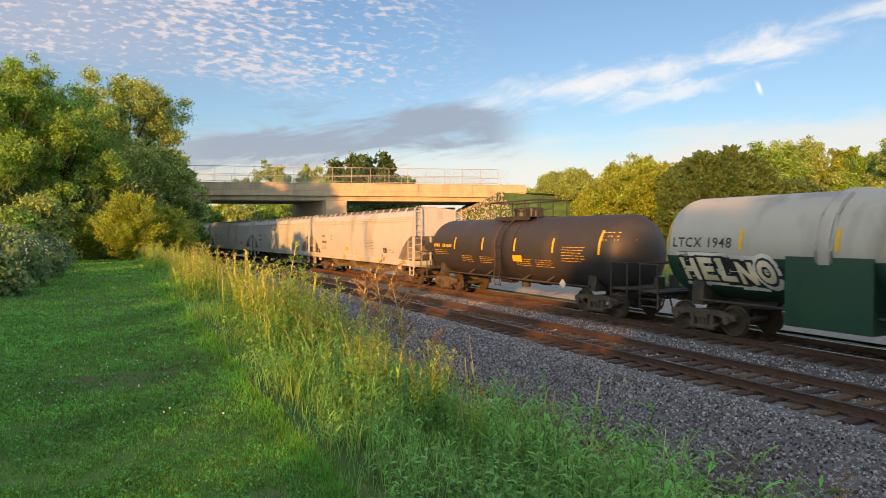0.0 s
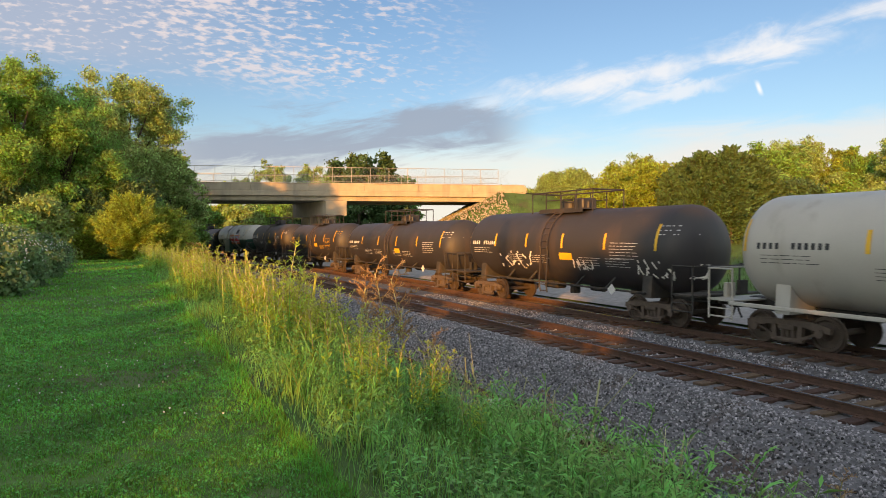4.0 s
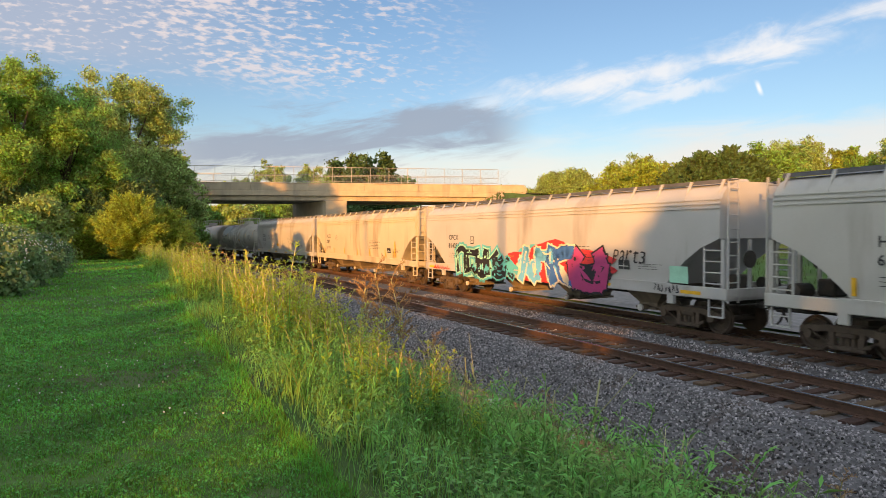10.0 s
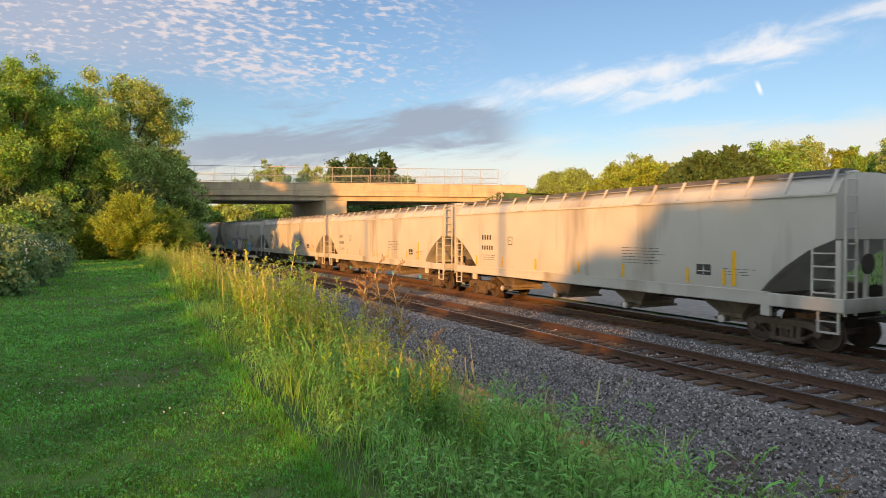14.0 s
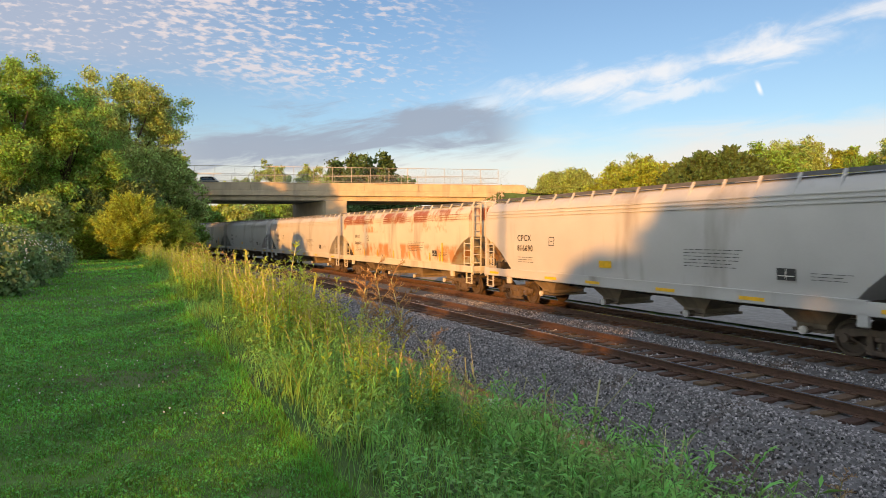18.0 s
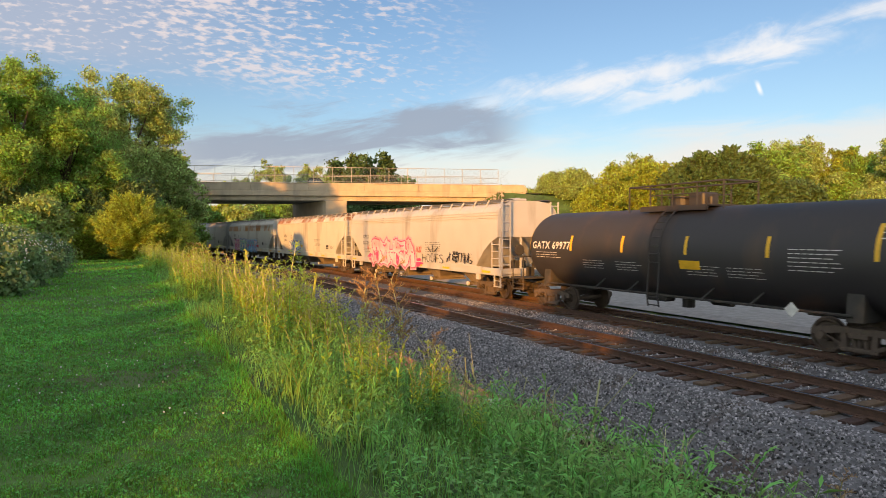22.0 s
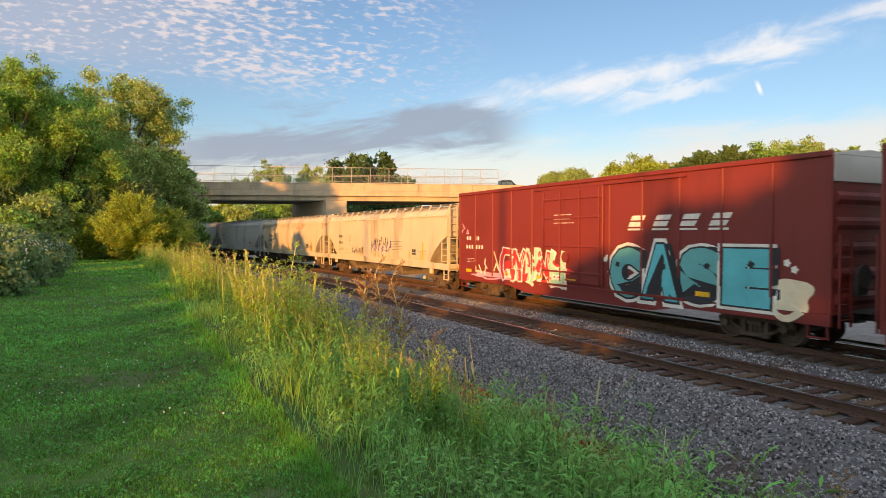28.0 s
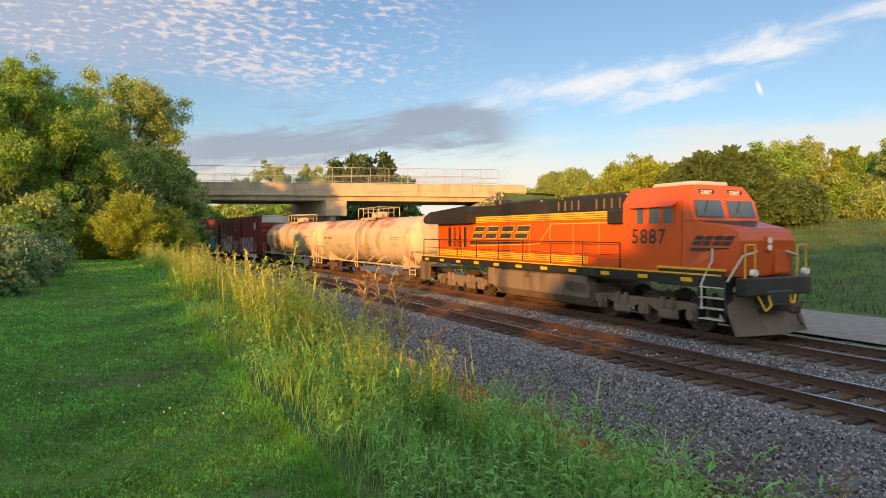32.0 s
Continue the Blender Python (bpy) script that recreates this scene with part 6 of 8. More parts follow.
        for y in (1, -1):
            la = part("end_ladder", cached("end_ladder_" + color, lambda: ladder_geo(0.42, 3.35, 9), m), None, car, "tall end ladder")
            la.matrix_basis = Matrix.Translation((x + k * 0.04, y * 1.30, 1.0)) @ Matrix.Rotation(math.pi / 2, 4, "Z")
            sl = part("side_ladder", cached("side_ladder_" + color, lambda: ladder_geo(0.62, 1.25, 4), m), None, car)
            sl.matrix_basis = Matrix.Translation((x - k * 0.40, y * 1.56, 1.35))
            st = part("sill_step", cached("sill_step_" + color, lambda: Geo().box(-0.24, 0, 0.84, 0.04, 0.06, 0.56).box(0.24, 0, 0.84, 0.04, 0.06, 0.56).box(0, 0, 0.58, 0.5, 0.08, 0.04).box(0, 0, 0.84, 0.5, 0.05, 0.03), m), None, car)
            st.matrix_basis = Matrix.Translation((x - k * 0.35, y * 1.5, 0))
            jp = part("jacking_pad", cached("jack_" + color, lambda: Geo().box(0, 0, 0.98, 0.26, 0.14, 0.34, bev=0.02), m), None, car)
            jp.matrix_basis = Matrix.Translation((k * (Lb / 2 - 2.0), y * 1.52, 0))
        truck(car, k * (L / 2 - 2.35))
        coupler(car, k * (L / 2 - 0.12))
    mk = Marks(Lb / 2, lambda x, z: 1.60 if z < 1.42 else (1.585 if style == "A" else (1.625 if z > 1.75 else 1.60)))
    ink = M_INK
    if code:
        mk.text(ink, 2.75, 2.62, code.split()[0], 0.24), mk.text(ink, 2.75, 2.22, code.split()[1], 0.23)
    else:
        mk.word(ink, 2.75, 2.65, 4, 0.28), mk.word(ink, 2.75, 2.20, 5 + int(L * 10) % 2, 0.26)
    mk.lines(ink, 2.8, 1.95, 1.1, 3, 0.05, seed=3)
    mk.rect(ink, 4.9, 2.45, 0.03, 0.34), mk.rect(ink, 5.2, 2.45, 0.03, 0.34), mk.rect(ink, 4.9, 2.45, 0.33, 0.03), mk.rect(ink, 4.9, 2.76, 0.33, 0.03), mk.rect(ink, 5.0, 2.6, 0.13, 0.03)
    mk.lines(ink, Lb * 0.62, 2.45, 1.9, 6, 0.05, seed=int(L * 13))
    if refl == "side":
        mk.reflectors([2.2, 4.4, Lb * 0.36, Lb * 0.5, Lb * 0.62, Lb * 0.76, Lb - 3.3], 1.5, 0.42)
        mk.rect(M_YEL, Lb - 3.0, 1.5, 0.14, 0.95)
    else:
        for a in (0.5, 4.6, Lb * 0.38, Lb * 0.56, Lb * 0.72, Lb - 1.6):
            mk.rect(M_YEL, a, 1.16, 0.75, 0.10, 0.0)
        mk.rect(M_YEL, Lb * 0.42, 1.75, 0.62, 0.24)
    mk.rect(ink, Lb * 0.78, 1.75, 0.50, 0.30), mk.rect(M_INKW, Lb * 0.78 + 0.04, 1.85, 0.42, 0.022, 0.010), mk.rect(M_INKW, Lb * 0.78 + 0.24, 1.77, 0.022, 0.26, 0.010)
    mk.lines(ink, Lb * 0.78 + 0.9, 1.95, 0.9, 3, 0.04, seed=9)
    if marks:
        marks(mk, Lb)
    mk.make(car)
    return car


# ---- tank car ----
def tank(L, color, label, top=3.9, R=1.46, lower=None, rail=False, bands=(), ink=None, marks=None, walkway=True, cage=True, saddle=None, domes=(), code=None):
    car = thing("tank_car", label, "tank car", "cars of the freight train")
    zc = top - R
    H = L / 2 - 0.78
    m = P[color]
    mt = P[saddle] if saddle else m
    cap = 0.85
    prof = [(H - cap * (1 - math.cos(t)), R * math.sin(t) ** 0.8 if t > 0 else 0.02) for t in [math.pi / 2 * i / 8 for i in range(9)]]
    prof = [(H - 0.0, 0.02)] + [(H - cap + cap * math.cos(math.pi / 2 * i / 8), R * math.sin(math.pi / 2 * i / 8)) for i in range(1, 9)]
    full = [(-a, r) for a, r in prof] + [(a, r) for a, r in prof[::-1]]

    def shell():
        g = Geo().lathe(full, 40)
        g.v = [(x, y, z + zc) for x, y, z in g.v]
        if lower:
            for i, q in enumerate(g.f):
                if sum(g.v[k][2] for k in q) / len(q) < zc - R * 0.12:
                    g.mi[i] = 1
        return g
    part("tank_shell", cached(f"shell_{L:.1f}_{color}_{top}_{lower}", shell, [m, P[lower]] if lower else m, 35), None, car)
    for x in bands:
        part("shell_band", cached(f"band_{R}_{color}", lambda: Geo().lathe([(-0.09, R * 0.9), (-0.09, R + 0.035), (0.09, R + 0.035), (0.09, R * 0.9)], 40), m, 35), None, car).matrix_basis = Matrix.Translation((x, 0, zc))
    for x, dr in domes:
        part("shell_ring", Geo().lathe([(-0.18, R * 0.9), (-0.14, R + dr), (0.14, R + dr), (0.18, R * 0.9)], 40), m, car, smooth=35).matrix_basis = Matrix.Translation((x, 0, zc))
    # fittings on top: platform, manway, valve box, railing
    if lower:
        part("side_piping", Geo().path([(1.62, R * 0.45, zc + R * 0.93), (1.62, R * 0.86, zc + R * 0.58), (1.62, R + 0.06, zc), (1.62, R * 0.9, zc - R * 0.55), (1.62, R * 0.62, 0.95)], 0.035, 6).path([(1.98, R * 0.45, zc + R * 0.93), (1.98, R * 0.86, zc + R * 0.58), (1.98, R + 0.06, zc), (1.98, R * 0.9, zc - R * 0.55), (1.98, R * 0.62, 0.95)], 0.035, 6), M_STEEL, car, "two pipes bent down round the shell")
    pf = None if lower else part("platform", Geo().box(0, 0, top + 0.03, 2.7, 1.5, 0.05).box(0, 0.78, top - 0.05, 2.7, 0.05, 0.14).box(0, -0.78, top - 0.05, 2.7, 0.05, 0.14), mt, car)
    if not lower:
        g = Geo().rod((0.3, 0, top - 0.1), (0.3, 0, top + 0.30), 0.36, 16).rod((0.3, 0, top + 0.30), (0.3, 0, top + 0.36), 0.42, 16)
        for i in range(8):
            t = i * math.pi / 4
            g.rod((0.3 + 0.38 * math.cos(t), 0.38 * math.sin(t), top + 0.3), (0.3 + 0.38 * math.cos(t), 0.38 * math.sin(t), top + 0.42), 0.03, 5)
        part("manway", g, mt, pf)
        part("valve_box", Geo().box(-0.55, 0, top + 0.24, 0.6, 0.7, 0.42, bev=0.05).rod((-1.0, 0.2, top), (-1.0, 0.2, top + 0.3), 0.07, 8), mt, pf)
        if cage:
            g = Geo()
            hh = 0.72
            for y in (0.75, -0.75):
                for x in (-1.9, -0.95, 0, 0.95, 1.9):
                    g.rod((x, y, top - 0.12), (x, y, top + hh), 0.025, 5)
                g.rod((-1.9, y, top + hh), (1.9, y, top + hh), 0.028, 6)
                g.rod((-0.95, y, top + hh * 0.55), (0.95, y, top + hh * 0.55), 0.02, 5)
            for x in (-1.9, 1.9):
                g.rod((x, -0.75, top + hh), (x, 0.75, top + hh), 0.028, 6)
            part("railing", g, mt, pf)
        for y in (1, -1):
            g = Geo()
            pts = [(math.sin(t) * (R + 0.12) * y, zc + math.cos(t) * (R + 0.12)) for t in [0.35 + i * 0.2 for i in range(8)]] + [(y * (R + 0.16), 1.0), (y * (R + 0.10), 0.65)]
            for dx in (-0.22, 0.22):
                for (y0, z0), (y1, z1) in zip(pts, pts[1:]):
                    g.rod((dx, y0, z0), (dx, y1, z1), 0.028, 5)
            for y0, z0 in [(math.sin(t) * (R + 0.12) * y, zc + math.cos(t) * (R + 0.12)) for t in [0.4 + i * 0.17 for i in range(9)]] + [(y * (R + 0.15), 0.95), (y * (R + 0.12), 0.7)]:
                g.rod((-0.22, y0, z0), (0.22, y0, z0), 0.02, 5)
            part("ladder", g, mt, car, "ladder bowed round the shell")
    # underframe
    for k in (1, -1):
        x = k * (H - 0.5)
        part("stub_sill", cached("stub_sill", lambda: Geo().box(0, 0, 0.95, 3.6, 0.42, 0.36, bev=0.03), M_UNDER), None, car).matrix_basis = Matrix.Translation((k * (H - 1.6), 0, 0))
        sd = part("saddle", Geo().prism([(-1.25, 0.85), (1.25, 0.85), (1.2, zc - R * 0.55), (0.9, zc - R * 0.8), (-0.9, zc - R * 0.8), (-1.2, zc - R * 0.55)], -0.2, 0.2, "x"), mt if rail else M_UNDER, car)
        sd.matrix_basis = Matrix.Translation((k * (L / 2 - 2.35), 0, 0))
        g = Geo().box(0, 0, 1.08, 0.9, 3.0, 0.05)
        for y in (1.5, -1.5):
            g.rod((0.38, y, 0.55), (0.38, y, 1.95), 0.028, 6).rod((-0.38, y, 0.55), (-0.38, y, 1.95), 0.028, 6)
            g.rod((-0.38, y, 0.62), (0.38, y, 0.62), 0.025, 5).rod((-0.38, y, 0.85), (0.38, y, 0.85), 0.02, 5).rod((-0.38, y, 1.95), (0.38, y, 1.95), 0.025, 5)
        g.rod((0.4, -1.5, 1.95), (0.4, 1.5, 1.95), 0.028, 6)
        g.box(0.42, 0.6, 1.3, 0.12, 0.35, 0.4)
        ep = part("end_platform", g, mt if rail else M_UNDER, car)
        ep.matrix_basis = Matrix.Translation((k * (H + 0.1), 0, 0)) @ (Matrix.Rotation(math.pi, 4, "Z") if k < 0 else Matrix())
        truck(car, k * (L / 2 - 2.35))
        coupler(car, k * (L / 2 - 0.12))
    for y in (1, -1):
        if rail:
            part("side_rail", Geo().box(0, 0, 1.02, 2 * H - 0.4, 0.10, 0.10, bev=0.015), mt, car).matrix_basis = Matrix.Translation((0, y * 1.5, 0))
        else:
            part("side_pipe", Geo().rod((-H + 1.6, 0, 1.0), (H - 1.6, 0, 1.0), 0.035, 6), M_UNDER, car).matrix_basis = Matrix.Translation((0, y * 1.28, 0))
        for x in (-3.2, -1.6, 1.4, 3.0):
            part("brace", Geo().rod((x, y * (1.5 if rail else 1.28), 1.0), (x - 0.25, y * 1.05, zc - R * 0.68), 0.04, 5), mt if rail else M_UNDER, car)
    part("outlet_gear", Geo().rod((0, 0, 0.55), (0, 0, zc - R + 0.1), 0.2, 10).box(0.9, 0.3, 0.85, 0.9, 0.5, 0.3, bev=0.06).rod((-0.8, -0.2, 0.85), (-1.5, -0.2, 0.85), 0.16, 10), M_UNDER, car)

    def surf(x, z):
        q = R * R - (z - zc) ** 2
        if abs(x) > H - cap:
            f = (abs(x) - (H - cap)) / cap
            q = (R * math.sqrt(max(1 - f * f, 0.0))) ** 2 - (z - zc) ** 2
        return math.sqrt(max(q, 0.01))
    mk = Marks(H, surf)
    ink = ink or (M_INKW if color in ("black", "slate") else M_INK)
    if code:
        mk.text(ink, 0.85, zc + 0.03, code, 0.27)
    else:
        mk.word(ink, 1.0, zc + 0.05, 4, 0.22), mk.word(ink, 1.95, zc + 0.05, 6, 0.22)
    mk.lines(ink, 1.1, zc - 0.12, 1.5, 3, 0.05, seed=2)
    n = 6
    for i in range(n):
        mk.rect(M_YEL, 0.55 + (2 * H - 1.6) * i / (n - 1), zc - 0.02, 0.11, 0.55 if i not in (0, n - 1) else 0.85, 0.012, 5)
    for a in (3.9, 5.6, 8.6, 10.0):
        mk.lines(ink, a, zc - 0.35, 1.1, 4, 0.045, seed=int(a * 7))
    mk.lines(ink, 2 * H - 3.1, zc + 0.2, 1.3, 6, 0.055, seed=12)
    mk.rect(M_YEL, H * 1.12, zc - 0.45, 0.75, 0.26, 0.012, 3)
    mk.lines(ink, 2 * H - 0.95, zc + 0.75, 0.6, 3, 0.07, seed=4)
    if marks:
        marks(mk, 2 * H, zc)
    mk.make(car)
    if lower:
        part("lower_skirt", Geo().prism([(H - 6.6, 0.62), (H - 4.5, 0.62), (H - 4.5, zc - 0.15), (H - 6.6, zc - 0.15)], -R - 0.02, R + 0.02), P[lower], car, "dark green box round the tank's belly")
    # diamond placards by the end
    for a, z in ((2 * H - 3.0, 1.02),):
        pm = Matrix.Translation((H - a, 1.42, z)) @ Matrix.Rotation(math.pi / 4, 4, "Y")
        part("placard", Geo().box(0, 0, 0, 0.27, 0.02, 0.27, pm), M_INKW, car, "white diamond placard")
    return car
# ---- boxcar ----
def boxcar(L, label, marks, disc=False):
    car = thing("boxcar", label, "boxcar", "cars of the freight train")
    Lb = L - 1.1
    m = P["red"]
    Z0, Z1 = 0.98, 4.78
    part("body", Geo().box(0, 0, (Z0 + Z1) / 2, Lb, 3.06, Z1 - Z0, bev=0.03), m, car)
    for y in (1, -1):
        part("side_sill", Geo().prism([(-Lb / 2, 1.0), (-Lb / 2, 0.72), (-4.6, 0.72), (-3.4, 0.52), (3.4, 0.52), (4.6, 0.72), (Lb / 2, 0.72), (Lb / 2, 1.0)], -0.05, 0.05), m, car).matrix_basis = Matrix.Translation((0, y * 1.52, 0))
        part("eave_angle", Geo().box(0, 0, 4.79, Lb, 0.10, 0.14, bev=0.02), m, car).matrix_basis = Matrix.Translation((0, y * 1.54, 0))
        n = 13
        for i in range(n):
            x = -Lb / 2 + 0.04 + (Lb - 0.08) * i / (n - 1)
            part("side_post", cached("side_post", lambda: Geo().box(0, 0, 2.86, 0.10, 0.05, 3.72, bev=0.02), m), None, car).matrix_basis = Matrix.Translation((x, y * 1.545, 0))
        # the plug door, with rails, bars and handles
        d = part("door", Geo().box(0, 0, 2.86, 3.5, 0.07, 3.5, bev=0.02), m, car)
        d.matrix_basis = Matrix.Translation((y * 0.5, y * 1.575, 0)) @ (Matrix.Rotation(math.pi, 4, "Z") if y < 0 else Matrix())
        for z in (1.5, 2.45, 3.5, 4.2):
            part("door_rib", Geo().box(0, 0.05, z, 3.4, 0.05, 0.07, bev=0.015), m, d)
        for x in (-1.6, -0.55, 0.55, 1.6):
            part("lock_bar", Geo().rod((x, 0.075, 1.15), (x, 0.075, 4.5), 0.025, 6), m, d)
        part("door_wheel", Geo().lathe([(-0.02, 0.16), (-0.02, 0.2), (0.02, 0.2), (0.02, 0.16)], 16, axis="y"), m, d).matrix_basis = Matrix.Translation((0.2, 0.10, 2.05))
        for z in (0.98, 4.62):
            part("door_track", Geo().box(y * -1.0, 0, z, 7.6, 0.09, 0.08), m, car).matrix_basis = Matrix.Translation((0, y * 1.58, 0))
    g = Geo().prism([(-1.5, 4.78), (1.5, 4.78), (0, 4.95)], -Lb / 2, Lb / 2, "x")
    part("roof", g, P["grey"], car, "galvanised ribbed roof")
    for i in range(15):
        x = -Lb / 2 + 0.4 + (Lb - 0.8) * i / 14
        part("roof_rib", cached("roof_rib", lambda: Geo().prism([(-1.5, 4.78), (1.5, 4.78), (0, 5.0)], -0.04, 0.04, "x"), P["grey"]), None, car).matrix_basis = Matrix.Translation((x, 0, 0))
    for k in (1, -1):
        rot = Matrix.Rotation(math.pi, 4, "Z") if k < 0 else Matrix()
        at = Matrix.Translation((k * Lb / 2, 0, 0)) @ rot
        for z in (1.35, 1.95, 2.55, 3.15, 3.75):
            part("end_corrugation", cached("end_corr", lambda: Geo().prism([(-1.45, -0.22), (1.45, -0.22), (1.38, 0.0), (1.45, 0.22), (-1.45, 0.22), (-1.38, 0.0)], 0.0, 0.02, "x").prism([(0.0, -0.18), (0.09, -0.04), (0.09, 0.06), (0.0, 0.18)], -1.42, 1.42), m), None, car).matrix_basis = at @ Matrix.Translation((0.0, 0, z))
        part("end_panel", cached("end_panel", lambda: Geo().box(0.02, 0, 4.45, 0.05, 3.0, 0.62), P["white"]), None, car, "white panel high on the end").matrix_basis = at
        part("end_gear", cached("box_end_gear", lambda: Geo().box(0.25, 0, 1.05, 0.5, 1.5, 0.06).box(0.14, -0.7, 1.7, 0.2, 0.4, 0.5).rod((0.22, -0.7, 1.9), (0.28, -0.7, 1.9), 0.28, 14), M_UNDER), None, car).matrix_basis = at
        part("end_ladder", cached("box_ladder", lambda: ladder_geo(0.45, 2.2, 6), m), None, car).matrix_basis = at @ Matrix.Translation((0.13, k * 1.2, 0.7)) @ Matrix.Rotation(math.pi / 2, 4, "Z")
        for y in (1, -1):
            part("sill_step", cached("sill_step_red", lambda: Geo().box(-0.24, 0, 0.64, 0.04, 0.06, 0.5).box(0.24, 0, 0.64, 0.04, 0.06, 0.5).box(0, 0, 0.42, 0.5, 0.08, 0.04), m), None, car).matrix_basis = Matrix.Translation((k * (Lb / 2 - 0.35), y * 1.48, 0))
        truck(car, k * (L / 2 - 2.9))
        coupler(car, k * (L / 2 - 0.12))
    part("underframe", Geo().box(0, 0, 0.85, Lb - 0.4, 0.5, 0.3).box(2.5, 0.4, 0.6, 1.2, 0.5, 0.4, bev=0.1), M_UNDER, car)
    mk = Marks(Lb / 2, lambda x, z: 1.575 if z <= 1.0 else (1.618 if -1.25 < x < 2.25 and z > 1.12 else 1.545))
    mk.word(M_INKW, 0.75, 2.62, 2, 0.24, 0.2, seed=4), mk.word(M_INKW, 1.5, 2.62, 2, 0.24, 0.2, seed=5)
    mk.word(M_INKW, 0.7, 2.22, 3, 0.24, 0.2, seed=6), mk.word(M_INKW, 1.6, 2.22, 3, 0.24, 0.2, seed=7)
    mk.lines(M_INKW, 0.8, 1.75, 0.9, 3, 0.04), mk.lines(M_INKW, 5.0, 2.1, 0.9, 3, 0.05), mk.lines(M_INKW, Lb - 4.4, 2.0, 0.3, 6, 0.06, 8), mk.lines(M_INKW, Lb - 3.4, 2.0, 0.9, 2, 0.05, 9)
    for a in (0.7, 4.1, 6.4, 8.4, 11.4, 14.2, Lb - 2.6):
        mk.rect(M_YEL, a, 1.12, 0.5, 0.14, 0.02)
    mk.lines(M_INKW, Lb * 0.42, 3.6, 1.2, 3, 0.08, 5)
    marks(mk, Lb)
    mk.make(car)
    return car


# ---- locomotive: its nose points to -x ----
M_GLASS = mat("cab_glass", (0.05, 0.09, 0.14), 0.06, var=0.1, scale=2, fine=10, bump=0, spec=0.8)
M_LAMP = mat("lamp_lens", (0.85, 0.85, 0.82), 0.2, var=0.05, bump=0)
M_RAILW = mat("handrail_white", (0.62, 0.62, 0.60), 0.5, var=0.15, scale=8, fine=30, bump=0.02)


def six_wheel_truck(car, x):
    m = P["logrey"]
    t = part("truck", Geo().box(0, 0, 0.62, 4.6, 1.7, 0.2), M_TRUCK, car)
    t.matrix_basis = Matrix.Translation((x, 0, 0))
    for y in (1, -1):
        g = Geo().prism([(-2.55, 0.50), (-2.55, 0.74), (-2.0, 0.86), (2.0, 0.86), (2.55, 0.74), (2.55, 0.50), (2.15, 0.52), (1.7, 0.66), (1.2, 0.52), (0.5, 0.50), (0.2, 0.64), (-0.2, 0.64), (-0.5, 0.50), (-1.2, 0.52), (-1.7, 0.66), (-2.15, 0.52)], -0.08, 0.08)
        for a in (-1.95, 0, 1.95):
            g.rod((a, -0.1, 0.5), (a, 0.2, 0.5), 0.16, 12).box(a, 0.05, 0.52, 0.42, 0.2, 0.42, bev=0.04)
        for a in (-1.0, 1.0):
            g.box(a, 0.06, 0.42, 0.8, 0.18, 0.3, bev=0.06).rod((a - 0.2, 0.08, 0.6), (a - 0.2, 0.08, 0.95), 0.10, 8).rod((a + 0.2, 0.08, 0.6), (a + 0.2, 0.08, 0.95), 0.10, 8)
        part("sideframe", g, m, t, "dusty cast sideframe").matrix_basis = Matrix.Translation((0, y * 1.1, 0)) @ (Matrix.Rotation(math.pi, 4, "Z") if y < 0 else Matrix())
        for a in (-1.95, 0, 1.95):
            w = part("wheel", cached("loco_wheel", lambda: Geo().lathe([(-0.07, 0.10), (-0.06, 0.56), (-0.03, 0.56), (-0.02, 0.535), (0.065, 0.53), (0.065, 0.44), (0.03, 0.40), (0.03, 0.16), (0.075, 0.12), (0.075, 0.05)], 26, axis="y"), M_WHEEL, 35), None, t)
            w.matrix_basis = Matrix.Translation((a, y * 0.765, 0.53)) @ (Matrix.Rotation(math.pi, 4, "Z") if y < 0 else Matrix())


